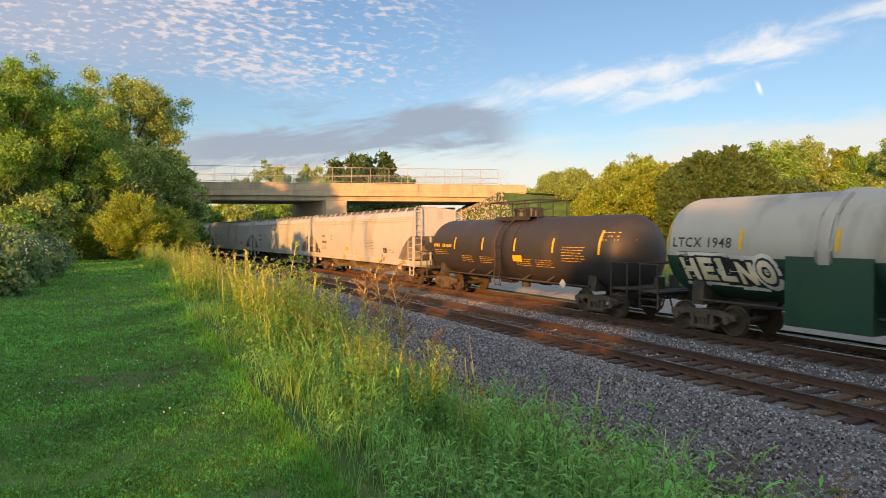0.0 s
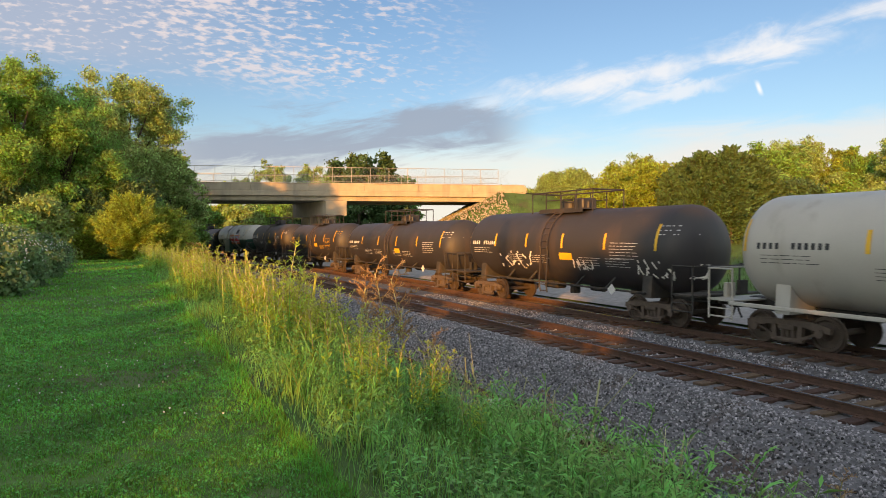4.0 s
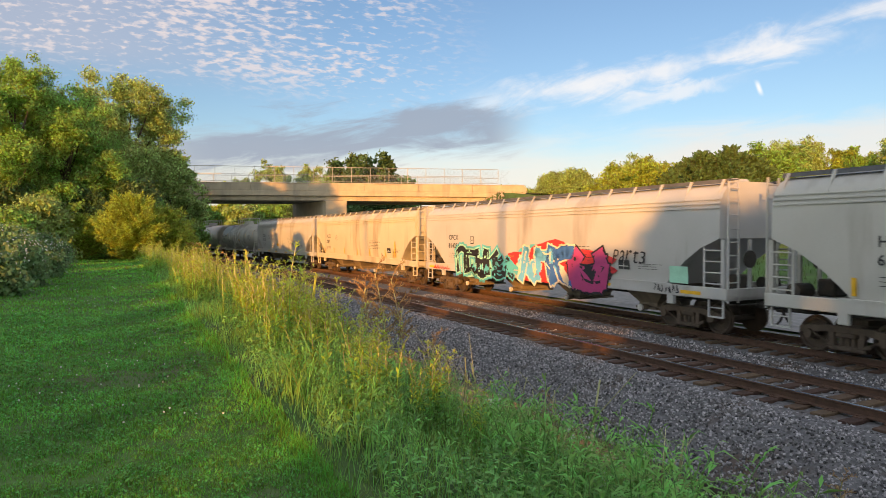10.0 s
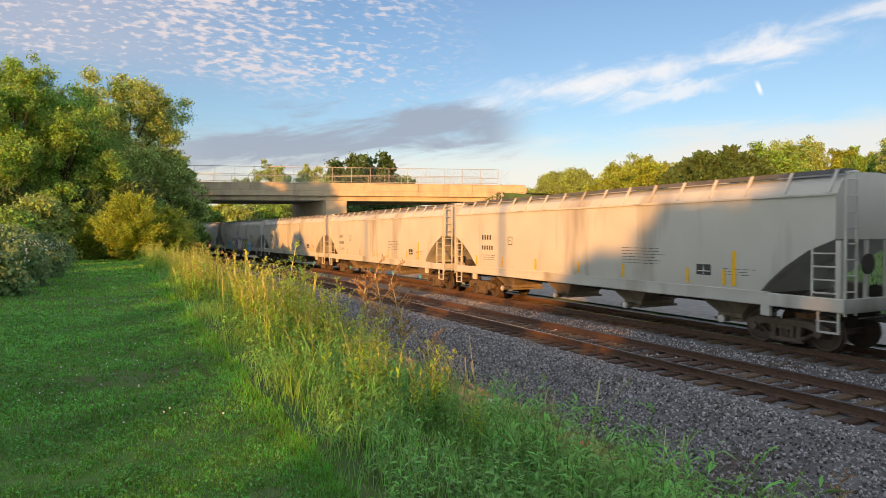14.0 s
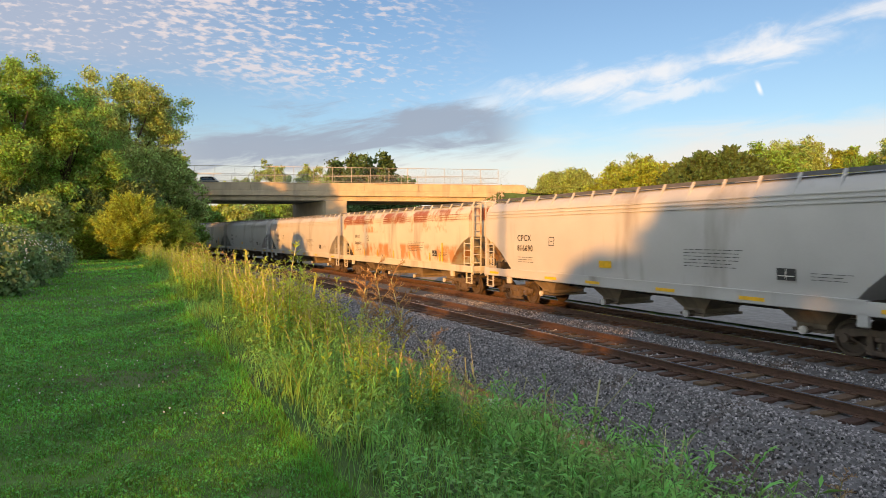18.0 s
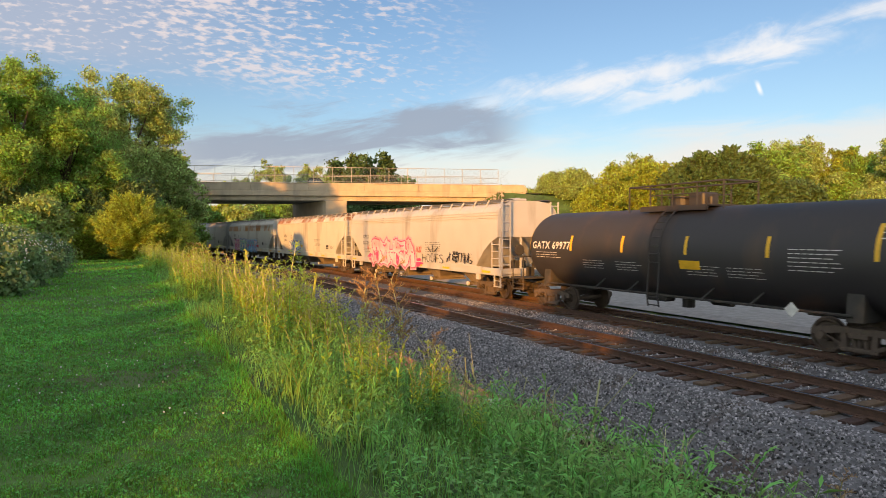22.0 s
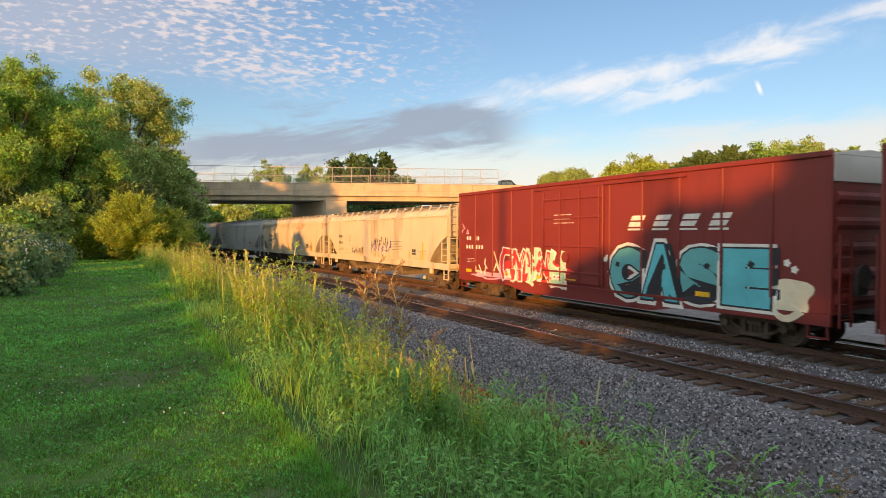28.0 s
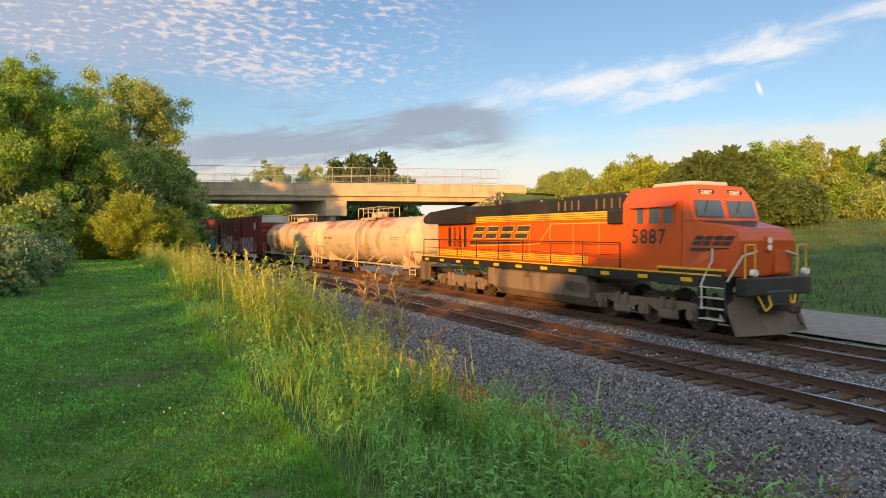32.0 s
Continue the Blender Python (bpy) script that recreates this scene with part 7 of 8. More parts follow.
def locomotive(L):
    car = thing("locomotive", "orange, black and yellow diesel locomotive, dusty below, coupled last", "locomotive", "cars of the freight train")
    O, K, Y, T = P["orange"], P["loblack"], P["loyel"], P["logrey"]
    F, R = -L / 2 + 1.15, L / 2 - 0.55         # front and rear faces of the platform
    part("platform", Geo().box((F + R) / 2 + 0.4, 0, 1.57, R - F - 0.8, 3.0, 0.30, bev=0.02), K, car)
    part("sill_stripe", Geo().box((F + R) / 2 + 0.4, 1.505, 1.745, R - F - 1.0, 0.012, 0.05).box((F + R) / 2 + 0.4, -1.505, 1.745, R - F - 1.0, 0.012, 0.05), Y, car)
    cab0, cab1 = F + 1.95, F + 4.75            # windscreen line and back of the cab
    # hood
    part("hood_side", Geo().box((cab1 + R - 0.9) / 2, 0, 2.72, R - 0.9 - cab1, 1.9, 2.0, bev=0.03), O, car)
    part("radiator_wing", Geo().prism([(R - 5.0, 3.95), (R - 5.0, 3.42), (R - 0.75, 3.42), (R - 0.15, 3.50), (R - 0.15, 3.78), (R - 0.9, 4.05), (R - 4.6, 4.25)], -1.45, 1.45), K, car, "black flared radiator wing")
    part("hood_top", Geo().prism([(cab1, 3.72), (cab1, 4.22), (R - 5.0, 4.22), (R - 5.0, 3.72)], -0.98, 0.98), K, car, "black hood top")
    part("roof_gear", Geo().box(cab1 + 2.4, 0, 4.26, 3.6, 1.5, 0.2, bev=0.06).box(cab1 + 7.0, 0, 4.27, 2.6, 1.3, 0.2, bev=0.06).box(R - 6.4, 0.3, 4.36, 0.5, 0.7, 0.28, bev=0.05), K, car)
    part("hood_stripe", Geo().box((cab1 + R - 5.0) / 2, 0, 3.58, R - 5.0 - cab1, 1.94, 0.27).box((cab1 + R - 0.9) / 2 + 1.2, 0, 1.96, R - 3.4 - cab1, 1.945, 0.30), Y, car, "yellow stripes along the hood")
    for i in range(3):
        part("stripe_line", Geo().box((cab1 + R - 5.0) / 2, 0.976, 3.49 + i * 0.08, R - 5.0 - cab1, 0.008, 0.018), M_INK, car)
        part("stripe_line", Geo().box((cab1 + R - 0.9) / 2 + 1.2, 0.979, 1.87 + i * 0.08, R - 3.4 - cab1, 0.008, 0.018), M_INK, car)
    for i in range(9):
        x = cab1 + 0.9 + i * (R - 2.6 - cab1) / 9
        part("hood_door", cached("hood_door", lambda: Geo().box(0, 0, 2.72, 1.12, 0.03, 1.28, bev=0.012).box(0.42, 0.02, 2.7, 0.05, 0.03, 0.16), O), None, car).matrix_basis = Matrix.Translation((x, 0.96, 0))
    for i in range(4):
        part("louver", Geo().box(R - 2.3 - i * 0.55, 0.96, 2.75, 0.3, 0.03, 1.0, bev=0.01), K, car)
    for i in range(8):
        x = cab1 + 0.7 + (i % 4) * 0.4 + (i // 4) * 2.2
        part("intake_slat", Geo().box(x, 0.99, 3.98, 0.07, 0.02, 0.36), P["logrey"], car)
    part("air_box", Geo().box(cab1 + 0.6, 0, 3.5, 1.2, 2.3, 0.5, bev=0.04), K, car)
    # cab
    zt = 4.38
    part("cab", Geo().prism([(-1.5, 1.72), (1.5, 1.72), (1.5, 3.9), (1.12, zt), (-1.12, zt), (-1.5, 3.9)], cab0 + 0.35, cab1, "x"), O, car)
    # the slanted screen above the nose
    g = Geo()
    pr = [(-1.48, 3.3), (1.48, 3.3), (1.48, 3.9), (1.1, zt - 0.02), (-1.1, zt - 0.02), (-1.48, 3.9)]
    vs = [(cab0 + 0.35, y, z) for y, z in pr] + [(cab0 - 0.05 + (z - 3.3) * 0.32, y * 0.97, z) for y, z in pr]
    n = 6
    g.add(vs, [(i, (i + 1) % n, n + (i + 1) % n, n + i) for i in range(n)] + [tuple(range(n))[::-1], tuple(range(n, 2 * n))])
    part("cab_front", g, O, car)
    for y0, y1 in ((0.12, 1.28), (-1.28, -0.12)):
        a = lambda z: cab0 - 0.065 + (z - 3.3) * 0.32
        gg = Geo().add([(a(3.42), y0, 3.42), (a(3.42), y1, 3.42), (a(3.92), y1 * 0.97, 3.92), (a(3.92), y0, 3.92), (a(3.42) - 0.02, y0, 3.42), (a(3.42) - 0.02, y1, 3.42), (a(3.92) - 0.02, y1 * 0.97, 3.92), (a(3.92) - 0.02, y0, 3.92)], [(0, 1, 2, 3), (4, 7, 6, 5), (0, 4, 5, 1), (1, 5, 6, 2), (2, 6, 7, 3), (3, 7, 4, 0)])
        w = part("windscreen", gg, M_GLASS, car, "sloping cab windscreen")
        part("wiper", Geo().rod((a(3.9) - 0.04, (y0 + y1) / 2, 3.9), (a(3.55) - 0.04, (y0 + y1) / 2 + 0.25, 3.55), 0.012, 4), M_INK, w)
    for x, w_, lab in ((cab0 + 0.85, 0.42, ""), (cab0 + 1.4, 0.5, ""), (cab0 + 2.0, 0.34, "")):
        part("side_window", Geo().box(x, 1.505, 3.5, w_, 0.02, 0.56, bev=0.005), M_GLASS, car)
        part("window_frame", Geo().box(x - w_ / 2, 1.515, 3.5, 0.06, 0.03, 0.62).box(x, 1.515, 3.2, w_, 0.03, 0.05), O, car)
    part("sun_visor", Geo().prism([(1.5, 3.84), (1.75, 3.72), (1.75, 3.75), (1.5, 3.9)], cab0 + 0.5, cab0 + 2.3, "x"), O, car)
    part("roof_unit", Geo().box(cab0 + 1.4, 0, zt + 0.07, 1.7, 1.5, 0.16, bev=0.05), P["grey"], car)
    # number boxes, over the screen
    for y in (0.62, -0.62):
        part("number_box", Geo().box(cab0 + 0.27, y, 4.13, 0.12, 0.72, 0.24, bev=0.03), K, car)
        cu = bpy.data.curves.new("board_digits", "FONT")
        cu.body, cu.size, cu.resolution_u, cu.offset = "5887", 0.24, 2, 0.006
        ob = bpy.data.objects.new("board_digits", cu)
        me = bpy.data.meshes.new_from_object(ob)
        me.transform(Matrix.Translation((cab0 + 0.205, y + 0.27, 4.05)) @ Matrix(((0, 0, -1, 0), (-1, 0, 0, 0), (0, 1, 0, 0), (0, 0, 0, 1))))
        bpy.data.objects.remove(ob)
        bpy.data.curves.remove(cu)
        me.materials.append(M_INKW)
        part("number_digits", me, None, car)
    # nose
    nz = [(F + 0.66, 1.72), (F + 0.56, 2.72), (F + 0.66, 2.96), (F + 0.86, 3.08), (cab0 + 0.45, 3.40), (cab0 + 0.45, 1.72)]
    g = Geo()
    k = len(nz)
    vs = [(x, -1.48 if x > cab0 else -1.16, z) for x, z in nz] + [(x, 1.48 if x > cab0 else 1.16, z) for x, z in nz]
    g.add(vs, [(i, (i + 1) % k, k + (i + 1) % k, k + i) for i in range(k)] + [tuple(range(k))[::-1], tuple(range(k, 2 * k))])
    part("nose", g, O, car)
    zs = lambda x: 3.08 + (x - F - 0.86) * 0.32 / (cab0 + 0.45 - F - 0.86)
    tri = [(cab0 - 0.08, 1.30), (cab0 - 0.08, -1.30), (F + 0.95, 0.0)]
    part("nose_chevron", Geo().add([(x, y, zs(x) + 0.012) for x, y in tri] + [(x, y, zs(x) - 0.02) for x, y in tri], [(0, 1, 2), (5, 4, 3), (0, 3, 4, 1), (1, 4, 5, 2), (2, 5, 3, 0)]), K, car, "black chevron on the nose top")
    part("headlight_box", Geo().box(F + 0.58, 0, 2.62, 0.14, 0.28, 0.46, bev=0.05), O, car)
    for z in (2.52, 2.72):
        part("headlight", Geo().lathe([(F + 0.49, 0.085), (F + 0.54, 0.095)], 14, Matrix.Translation((0, 0, z))), M_LAMP, car, "round headlight")
    part("nose_door", Geo().box(F + 0.60, -0.62, 2.28, 0.03, 0.6, 1.0, bev=0.01), O, car)
    # lettering on nose, hood and cab as plain strokes
    mk = Marks(L / 2, lambda x, z: 0.98 if x > cab1 else (1.505 if x > cab0 + 0.3 else 1.20 + 0.28 * min(max((x - F - 0.8) / (cab0 + 0.45 - F - 0.8), 0), 1)))
    a0 = L / 2 - R + 5.6 - 0.9
    # four slanted slabs, edged in yellow, over a tapering bar
    for m, g, up in ((M_INKY, 0.035, 0.028), (M_INK, 0.0, 0.034)):
        for i in range(4):
            a = a0 + i * 1.22
            lean = 0.26
            for x0, x1, z0, z1 in ((0.0, 0.92, 2.72, 2.93), (0.03, 0.96, 3.03, 3.24)):
                mk.quad(m, [(a + x0 - g + lean * (z0 - 2.7) * 2, z0 - g), (a + x1 + g + lean * (z0 - 2.7) * 2, z0 - g), (a + x1 + g + lean * (z1 - 2.7) * 2, z1 + g), (a + x0 - g + lean * (z1 - 2.7) * 2, z1 + g)], up, 1, 1)
    mk.quad(M_INK, [(a0 - 0.3, 2.40), (a0 + 5.2, 2.52), (a0 + 5.2, 2.55), (a0 - 0.1, 2.56)], 0.03, 6, 1)
    mk.stroke(M_INKY, (a0 - 0.2, 2.33), (a0 + 5.5, 2.50), 0.04, 0.03)
    mk.stroke(M_INKY, (a0 + 5.5, 2.50), (a0 + 6.3, 3.3), 0.04, 0.03)
    mk.stroke(M_INKY, (a0 + 6.3, 3.3), (L / 2 - cab1 - 0.1, 3.3), 0.04, 0.03)
    ac = L / 2 - cab1 + 0.5
    mk.text(M_INK, ac - 0.1, 2.60, "5887", 0.46)
    an = L / 2 - (cab0 + 0.05)
    for i in range(4):
        a = an + 0.02 + i * 0.30
        mk.quad(M_INK, [(a, 2.58), (a + 0.22, 2.58), (a + 0.30, 2.70), (a + 0.07, 2.70)], 0.03, 1, 1), mk.quad(M_INK, [(a + 0.08, 2.74), (a + 0.31, 2.74), (a + 0.38, 2.85), (a + 0.15, 2.85)], 0.03, 1, 1)
    mk.quad(M_INK, [(an - 0.05, 2.40), (an + 1.15, 2.49), (an + 1.15, 2.51), (an - 0.02, 2.50)], 0.03, 3, 1)
    mk.make(car)
    for i, x in enumerate([F + 2.1 + j * (R - F - 2.8) / 10 for j in range(11)]):
        part("sill_reflector", Geo().box(x, 1.508, 1.57, 0.42, 0.012, 0.12), M_YEL, car)
    part("nose_panel", Geo().box(F + 2.0, 1.49, 1.62, 2.4, 0.03, 0.5), K, car)
    part("nose_panel_stripe", Geo().box(F + 2.0, 1.497, 1.9, 2.5, 0.03, 0.07), Y, car)
    # battery boxes below the cab, tank and reservoirs amidships
    part("battery_box", Geo().box(cab1 - 0.4, 1.28, 1.9, 3.6, 0.3, 0.42, bev=0.02), O, car)
    part("fuel_tank", Geo().prism([(-1.45, 1.15), (-1.45, 0.62), (-1.15, 0.30), (1.15, 0.30), (1.45, 0.62), (1.45, 1.15)], -3.4, 3.0, "x"), T, car, "dusty grey fuel tank")
    part("reservoir", Geo().lathe([(0.7, 0.05), (0.75, 0.22), (2.8, 0.22), (2.85, 0.05)], 16, Matrix.Translation((0, 1.22, 1.2))), T, car, smooth=35)
    part("reservoir", Geo().lathe([(-1.7, 0.05), (-1.65, 0.22), (0.3, 0.22), (0.35, 0.05)], 16, Matrix.Translation((0, 1.22, 1.2))), T, car, smooth=35)
    part("equipment_box", Geo().box(-2.6, 1.2, 1.1, 1.3, 0.5, 0.7, bev=0.04), T, car)
    part("equipment_box", Geo().box(3.3, 1.2, 1.05, 0.5, 0.5, 0.8, bev=0.04), T, car)
    six_wheel_truck(car, F + 4.1)
    six_wheel_truck(car, R - 3.9)
    # handrails
    for y in (1, -1):
        g = Geo()
        xs = [cab1 + 0.2 + i * (R - 0.2 - cab1 - 0.2) / 8 for i in range(9)]
        for x in xs:
            g.rod((x, y * 1.45, 1.72), (x, y * 1.45, 2.62), 0.024, 5)
        for z in (2.62,):
            g.rod((xs[0], y * 1.45, z), (xs[-1], y * 1.45, z), 0.024, 5)
        g.rod((xs[0], y * 1.45, 2.2), (xs[-1], y * 1.45, 2.2), 0.015, 4)
        part("side_handrail", g, K, car)
        h = Geo().path([(F + 1.55, y * 1.5, 0.75), (F + 1.55, y * 1.52, 1.5), (F + 1.25, y * 1.45, 2.15), (F + 1.25, y * 1.45, 2.5)], 0.03, 6)
        h.path([(F + 0.75, y * 1.5, 0.85), (F + 0.75, y * 1.52, 1.5), (F + 0.45, y * 1.2, 2.3), (F + 0.45, y * 0.6, 2.42)], 0.03, 6)
        part("step_handrail", h, M_RAILW, car, "white handrail by the steps")
        st = Geo().box(F + 1.62, y * 1.42, 1.05, 0.05, 0.3, 1.1).box(F + 0.72, y * 1.42, 1.05, 0.05, 0.3, 1.1)
        part("step_well", st, K, car)
        for i in range(4):
            part("step", Geo().box(F + 1.17, y * 1.42, 0.50 + i * 0.30, 0.86, 0.3, 0.03), M_RAILW, car)
    part("front_end", Geo().box(F + 0.35, 0, 1.45, 0.3, 2.9, 0.5, bev=0.04).box(F + 0.3, 0, 1.05, 0.3, 1.2, 0.6, bev=0.05), K, car)
    part("front_walk_rail", Geo().path([(F + 0.3, 1.3, 1.7), (F + 0.3, 1.3, 2.6), (F + 0.3, 0.9, 2.6), (F + 0.3, 0.9, 1.7)], 0.025, 5).path([(F + 0.3, -1.3, 1.7), (F + 0.3, -1.3, 2.6), (F + 0.3, -0.9, 2.6), (F + 0.3, -0.9, 1.7)], 0.025, 5), P["loyel"], car)
    # the plough, curved
    curve = [(0.30, 1.2), (0.18, 0.8), (0.02, 0.45), (-0.12, 0.12)]
    for k in (1, -1):
        part("plough_blade", Geo().prism(curve + [(d + 0.08, z) for d, z in curve[::-1]], 0.0, 1.5, "y", Matrix(((1, 0.147, 0, F + 0.25), (0, k, 0, 0), (0, 0, 1, 0), (0, 0, 0, 1)))), P["logrey"], car, "grey snow plough blade")
    for y in (1.1, -1.1):
        part("ditch_light", Geo().lathe([(F + 0.1, 0.09), (F + 0.25, 0.1)], 12, Matrix.Translation((0, y, 1.85))), M_LAMP, car)
    part("air_hose", Geo().path([(F + 0.2, 0.5, 1.3), (F + 0.08, 0.5, 0.95), (F + 0.1, 0.7, 0.8), (F + 0.2, 0.9, 1.2)], 0.03, 6), M_YEL, car)
    part("air_hose", Geo().path([(F + 0.2, -0.4, 1.3), (F + 0.08, -0.4, 0.85), (F + 0.2, -0.7, 1.2)], 0.03, 6), M_YEL, car)
    part("rear_rail", Geo().path([(R - 0.1, 1.4, 1.7), (R - 0.1, 1.4, 2.62), (R - 0.1, -1.4, 2.62), (R - 0.1, -1.4, 1.7)], 0.024, 5), K, car)
    part("rear_steps", Geo().box(R - 0.35, 1.42, 0.95, 0.7, 0.3, 1.0), T, car)
    coupler(car, L / 2 - 0.12), coupler(car, -L / 2 + 0.95)
    return car


# ---- the train, from the car that leads to the locomotive at the end ----
C = {k: spray(k, v) for k, v in dict(cyan=(0.10, 0.50, 0.60), teal=(0.12, 0.42, 0.46), blue=(0.05, 0.16, 0.50), sky=(0.15, 0.50, 0.85), orange=(0.80, 0.25, 0.04), red=(0.60, 0.04, 0.05), yellow=(0.78, 0.60, 0.10), olive=(0.42, 0.44, 0.05), violet=(0.20, 0.12, 0.42), lilac=(0.50, 0.42, 0.62), pink=(0.66, 0.36, 0.50), pinkw=(0.72, 0.52, 0.62), magenta=(0.50, 0.06, 0.22), white=(0.78, 0.77, 0.74), black=(0.02, 0.02, 0.03), mint=(0.35, 0.68, 0.55), cream=(0.78, 0.70, 0.52), green=(0.15, 0.38, 0.20)).items()}


def g_white_script(mk, W, zc):
    mk.blob(C["black"], (2.7, zc - 0.62), 1.8, 0.40, 0.03, 4)
    mk.sprayed("HELNO", 1.25, zc - 0.92, 3.1, 0.60, [C["cream"]], C["black"], C["white"], 0.02, 5, 0.035, lean=-0.15, step=0.02)
    mk.blob(C["red"], (9.0, zc - 0.32), 1.9, 0.16, 0.03, 7)
    mk.piece(7.1, zc - 0.62, 3.9, 0.72, 5, [C["white"], C["sky"], C["white"]], C["red"], 6, C["orange"], bold=0.2)
    mk.tag(C["black"], W - 2.0, zc + 0.15, 1.3, 0.7, 8, 0.05), mk.rect(C["black"], 9.5, zc + 0.45, 1.0, 0.5, 0.012, 4)


def g_blue_tag(mk, W, zc):
    mk.tag(C["blue"], 7.4, zc - 0.75, 3.6, 0.5, 21, 0.07), mk.tag(C["black"], 3.4, zc - 0.55, 1.6, 0.5, 22, 0.035)


def g_white_tag(mk, W, zc):
    mk.tag(C["white"], 3.2, zc - 0.9, 2.6, 0.7, 31, 0.07), mk.tag(C["white"], 8.2, zc - 0.8, 1.2, 0.4, 32, 0.05), mk.tag(C["white"], 11.4, zc - 0.9, 2.0, 0.6, 33, 0.06)


def g_dark_tag(mk, W, zc):
    mk.tag(C["black"], 4.2, zc - 0.45, 2.6, 0.4, 41, 0.03)


def g_wild(mk, W):
    mk.blob(C["mint"], (5.4, 1.55), 1.9, 0.62, 0.004, 50), mk.blob(C["cyan"], (9.6, 1.7), 1.2, 0.7, 0.004, 53)
    mk.piece(3.6, 1.12, 3.7, 1.0, 4, [C["black"], C["black"]], C["mint"], 51, C["cyan"], 0.30)
    mk.piece(6.9, 1.10, 1.6, 0.75, 2, [C["black"]], C["cyan"], 55, None, 0.30)
    mk.blob(C["red"], (11.4, 1.78), 2.9, 0.78, 0.004, 56), mk.blob(C["red"], (13.3, 1.6), 1.2, 0.5, 0.0045, 57)
    mk.piece(8.9, 1.14, 2.4, 1.15, 2, [C["sky"], C["sky"]], C["cream"], 52, None, 0.32)
    mk.piece(11.0, 1.2, 1.5, 1.1, 1, [C["blue"]], C["cream"], 58, None, 0.36), mk.piece(12.4, 1.16, 1.6, 0.95, 1, [C["magenta"]], C["black"], 59, None, 0.36)
    mk.sprayed("Part3", 14.5, 1.95, 1.5, 0.42, [C["black"]], C["black"], None, 0.0, 53, lean=0.2, bold=-0.005), mk.rect(C["mint"], W - 2.0, 1.45, 0.7, 0.5, 0.004)
    mk.tag(C["red"], 1.0, 1.12, 1.8, 0.2, 54, 0.03), mk.tag(C["black"], W - 2.6, 1.14, 1.0, 0.25, 64, 0.03)


def g_letters(mk, W):
    mk.blob(C["sky"], (5.6, 1.55), 0.75, 0.52, 0.004, 60), mk.blob(C["sky"], (13.9, 1.5), 0.95, 0.55, 0.004, 61), mk.blob(C["blue"], (15.1, 1.62), 0.36, 0.22, 0.005, 62), mk.blob(C["blue"], (4.9, 1.75), 0.22, 0.16, 0.005, 65)
    for a, z, q in ((7.9, 2.62, 0.09), (9.5, 2.68, 0.12), (10.6, 2.75, 0.08), (14.6, 2.3, 0.07)):
        mk.blob(C["sky"], (a, z), q, q, 0.004, 66)
    mk.blob(C["blue"], (8.7, 2.95), 0.26, 0.17, 0.004, 63), mk.blob(C["sky"], (8.7, 2.95), 0.13, 0.07, 0.008, 64)
    mk.blob(C["cream"], (9.8, 1.75), 4.3, 0.60, 0.003, 67)
    mk.sprayed("UNIKU", 6.1, 1.16, 7.2, 1.12, [C["olive"], C["olive"], C["mint"], C["olive"], C["olive"]], C["violet"], None, 0.045, 61, block=C["violet"])
    mk.sprayed("UNIKU", 6.24, 1.28, 7.2, 0.9, [C["white"]], C["white"], None, 0.0, 61, 0.02, bold=-0.03)
    for a in (7.55, 8.9, 10.8, 13.2):
        mk.rect(C["orange"], a, 1.5, 0.11, 0.42, 0.022)
    mk.tag(C["black"], W - 4.0, 2.3, 1.2, 0.6, 62, 0.035)


def g_bubble(mk, W):
    mk.piece(3.2, 1.15, 2.3, 1.0, 4, [C["lilac"], C["cream"]], C["magenta"], 71, C["pink"], 0.20)
    mk.blob(C["green"], (7.1, 1.66), 1.7, 0.56, 0.004, 75)
    mk.piece(5.7, 1.16, 3.0, 0.98, 4, [C["teal"], C["green"], C["mint"]], C["cream"], 72, C["blue"], 0.24)
    mk.blob(C["cyan"], (10.6, 1.6), 1.9, 0.5, 0.004, 76)
    mk.piece(8.8, 1.16, 4.0, 0.95, 5, [C["cyan"], C["white"]], C["magenta"], 73, C["sky"], 0.26), mk.blob(C["red"], (13.1, 1.6), 0.5, 0.14, 0.006, 77)
    mk.tag(C["lilac"], 1.2, 2.0, 0.8, 1.1, 74, 0.04)


def g_scrawl_blue(mk, W):
    mk.piece(4.4, 1.35, 3.6, 0.9, 4, [C["white"]], C["blue"], 81, None, 0.16)


def g_pink(mk, W):
    mk.blob(C["pink"], (7.3, 1.62), 3.3, 0.55, 0.004, 94), mk.blob(C["magenta"], (4.1, 1.45), 0.6, 0.2, 0.0045, 95), mk.blob(C["magenta"], (11.0, 1.35), 0.7, 0.22, 0.0045, 96)
    mk.piece(4.4, 1.22, 6.2, 1.15, 5, [C["pinkw"], C["pinkw"]], C["magenta"], 91, C["pink"], 0.36)
    mk.sprayed("HOOFS", 11.7, 1.40, 2.5, 0.46, [C["black"]], C["black"], None, 0.0, 92, bold=-0.02)
    for k in (-0.5, 0, 0.5):
        mk.stroke(C["black"], (12.95 + k * 0.5, 2.0), (12.95 + k * 1.1, 2.3 - abs(k) * 0.2), 0.06, 0.01)
    mk.tag(C["black"], 14.5, 1.5, 2.6, 0.5, 93, 0.06), mk.tag(C["red"], 3.5, 1.9, 0.6, 0.3, 97, 0.03), mk.tag(C["red"], 11.0, 1.9, 0.7, 0.4, 98, 0.04)


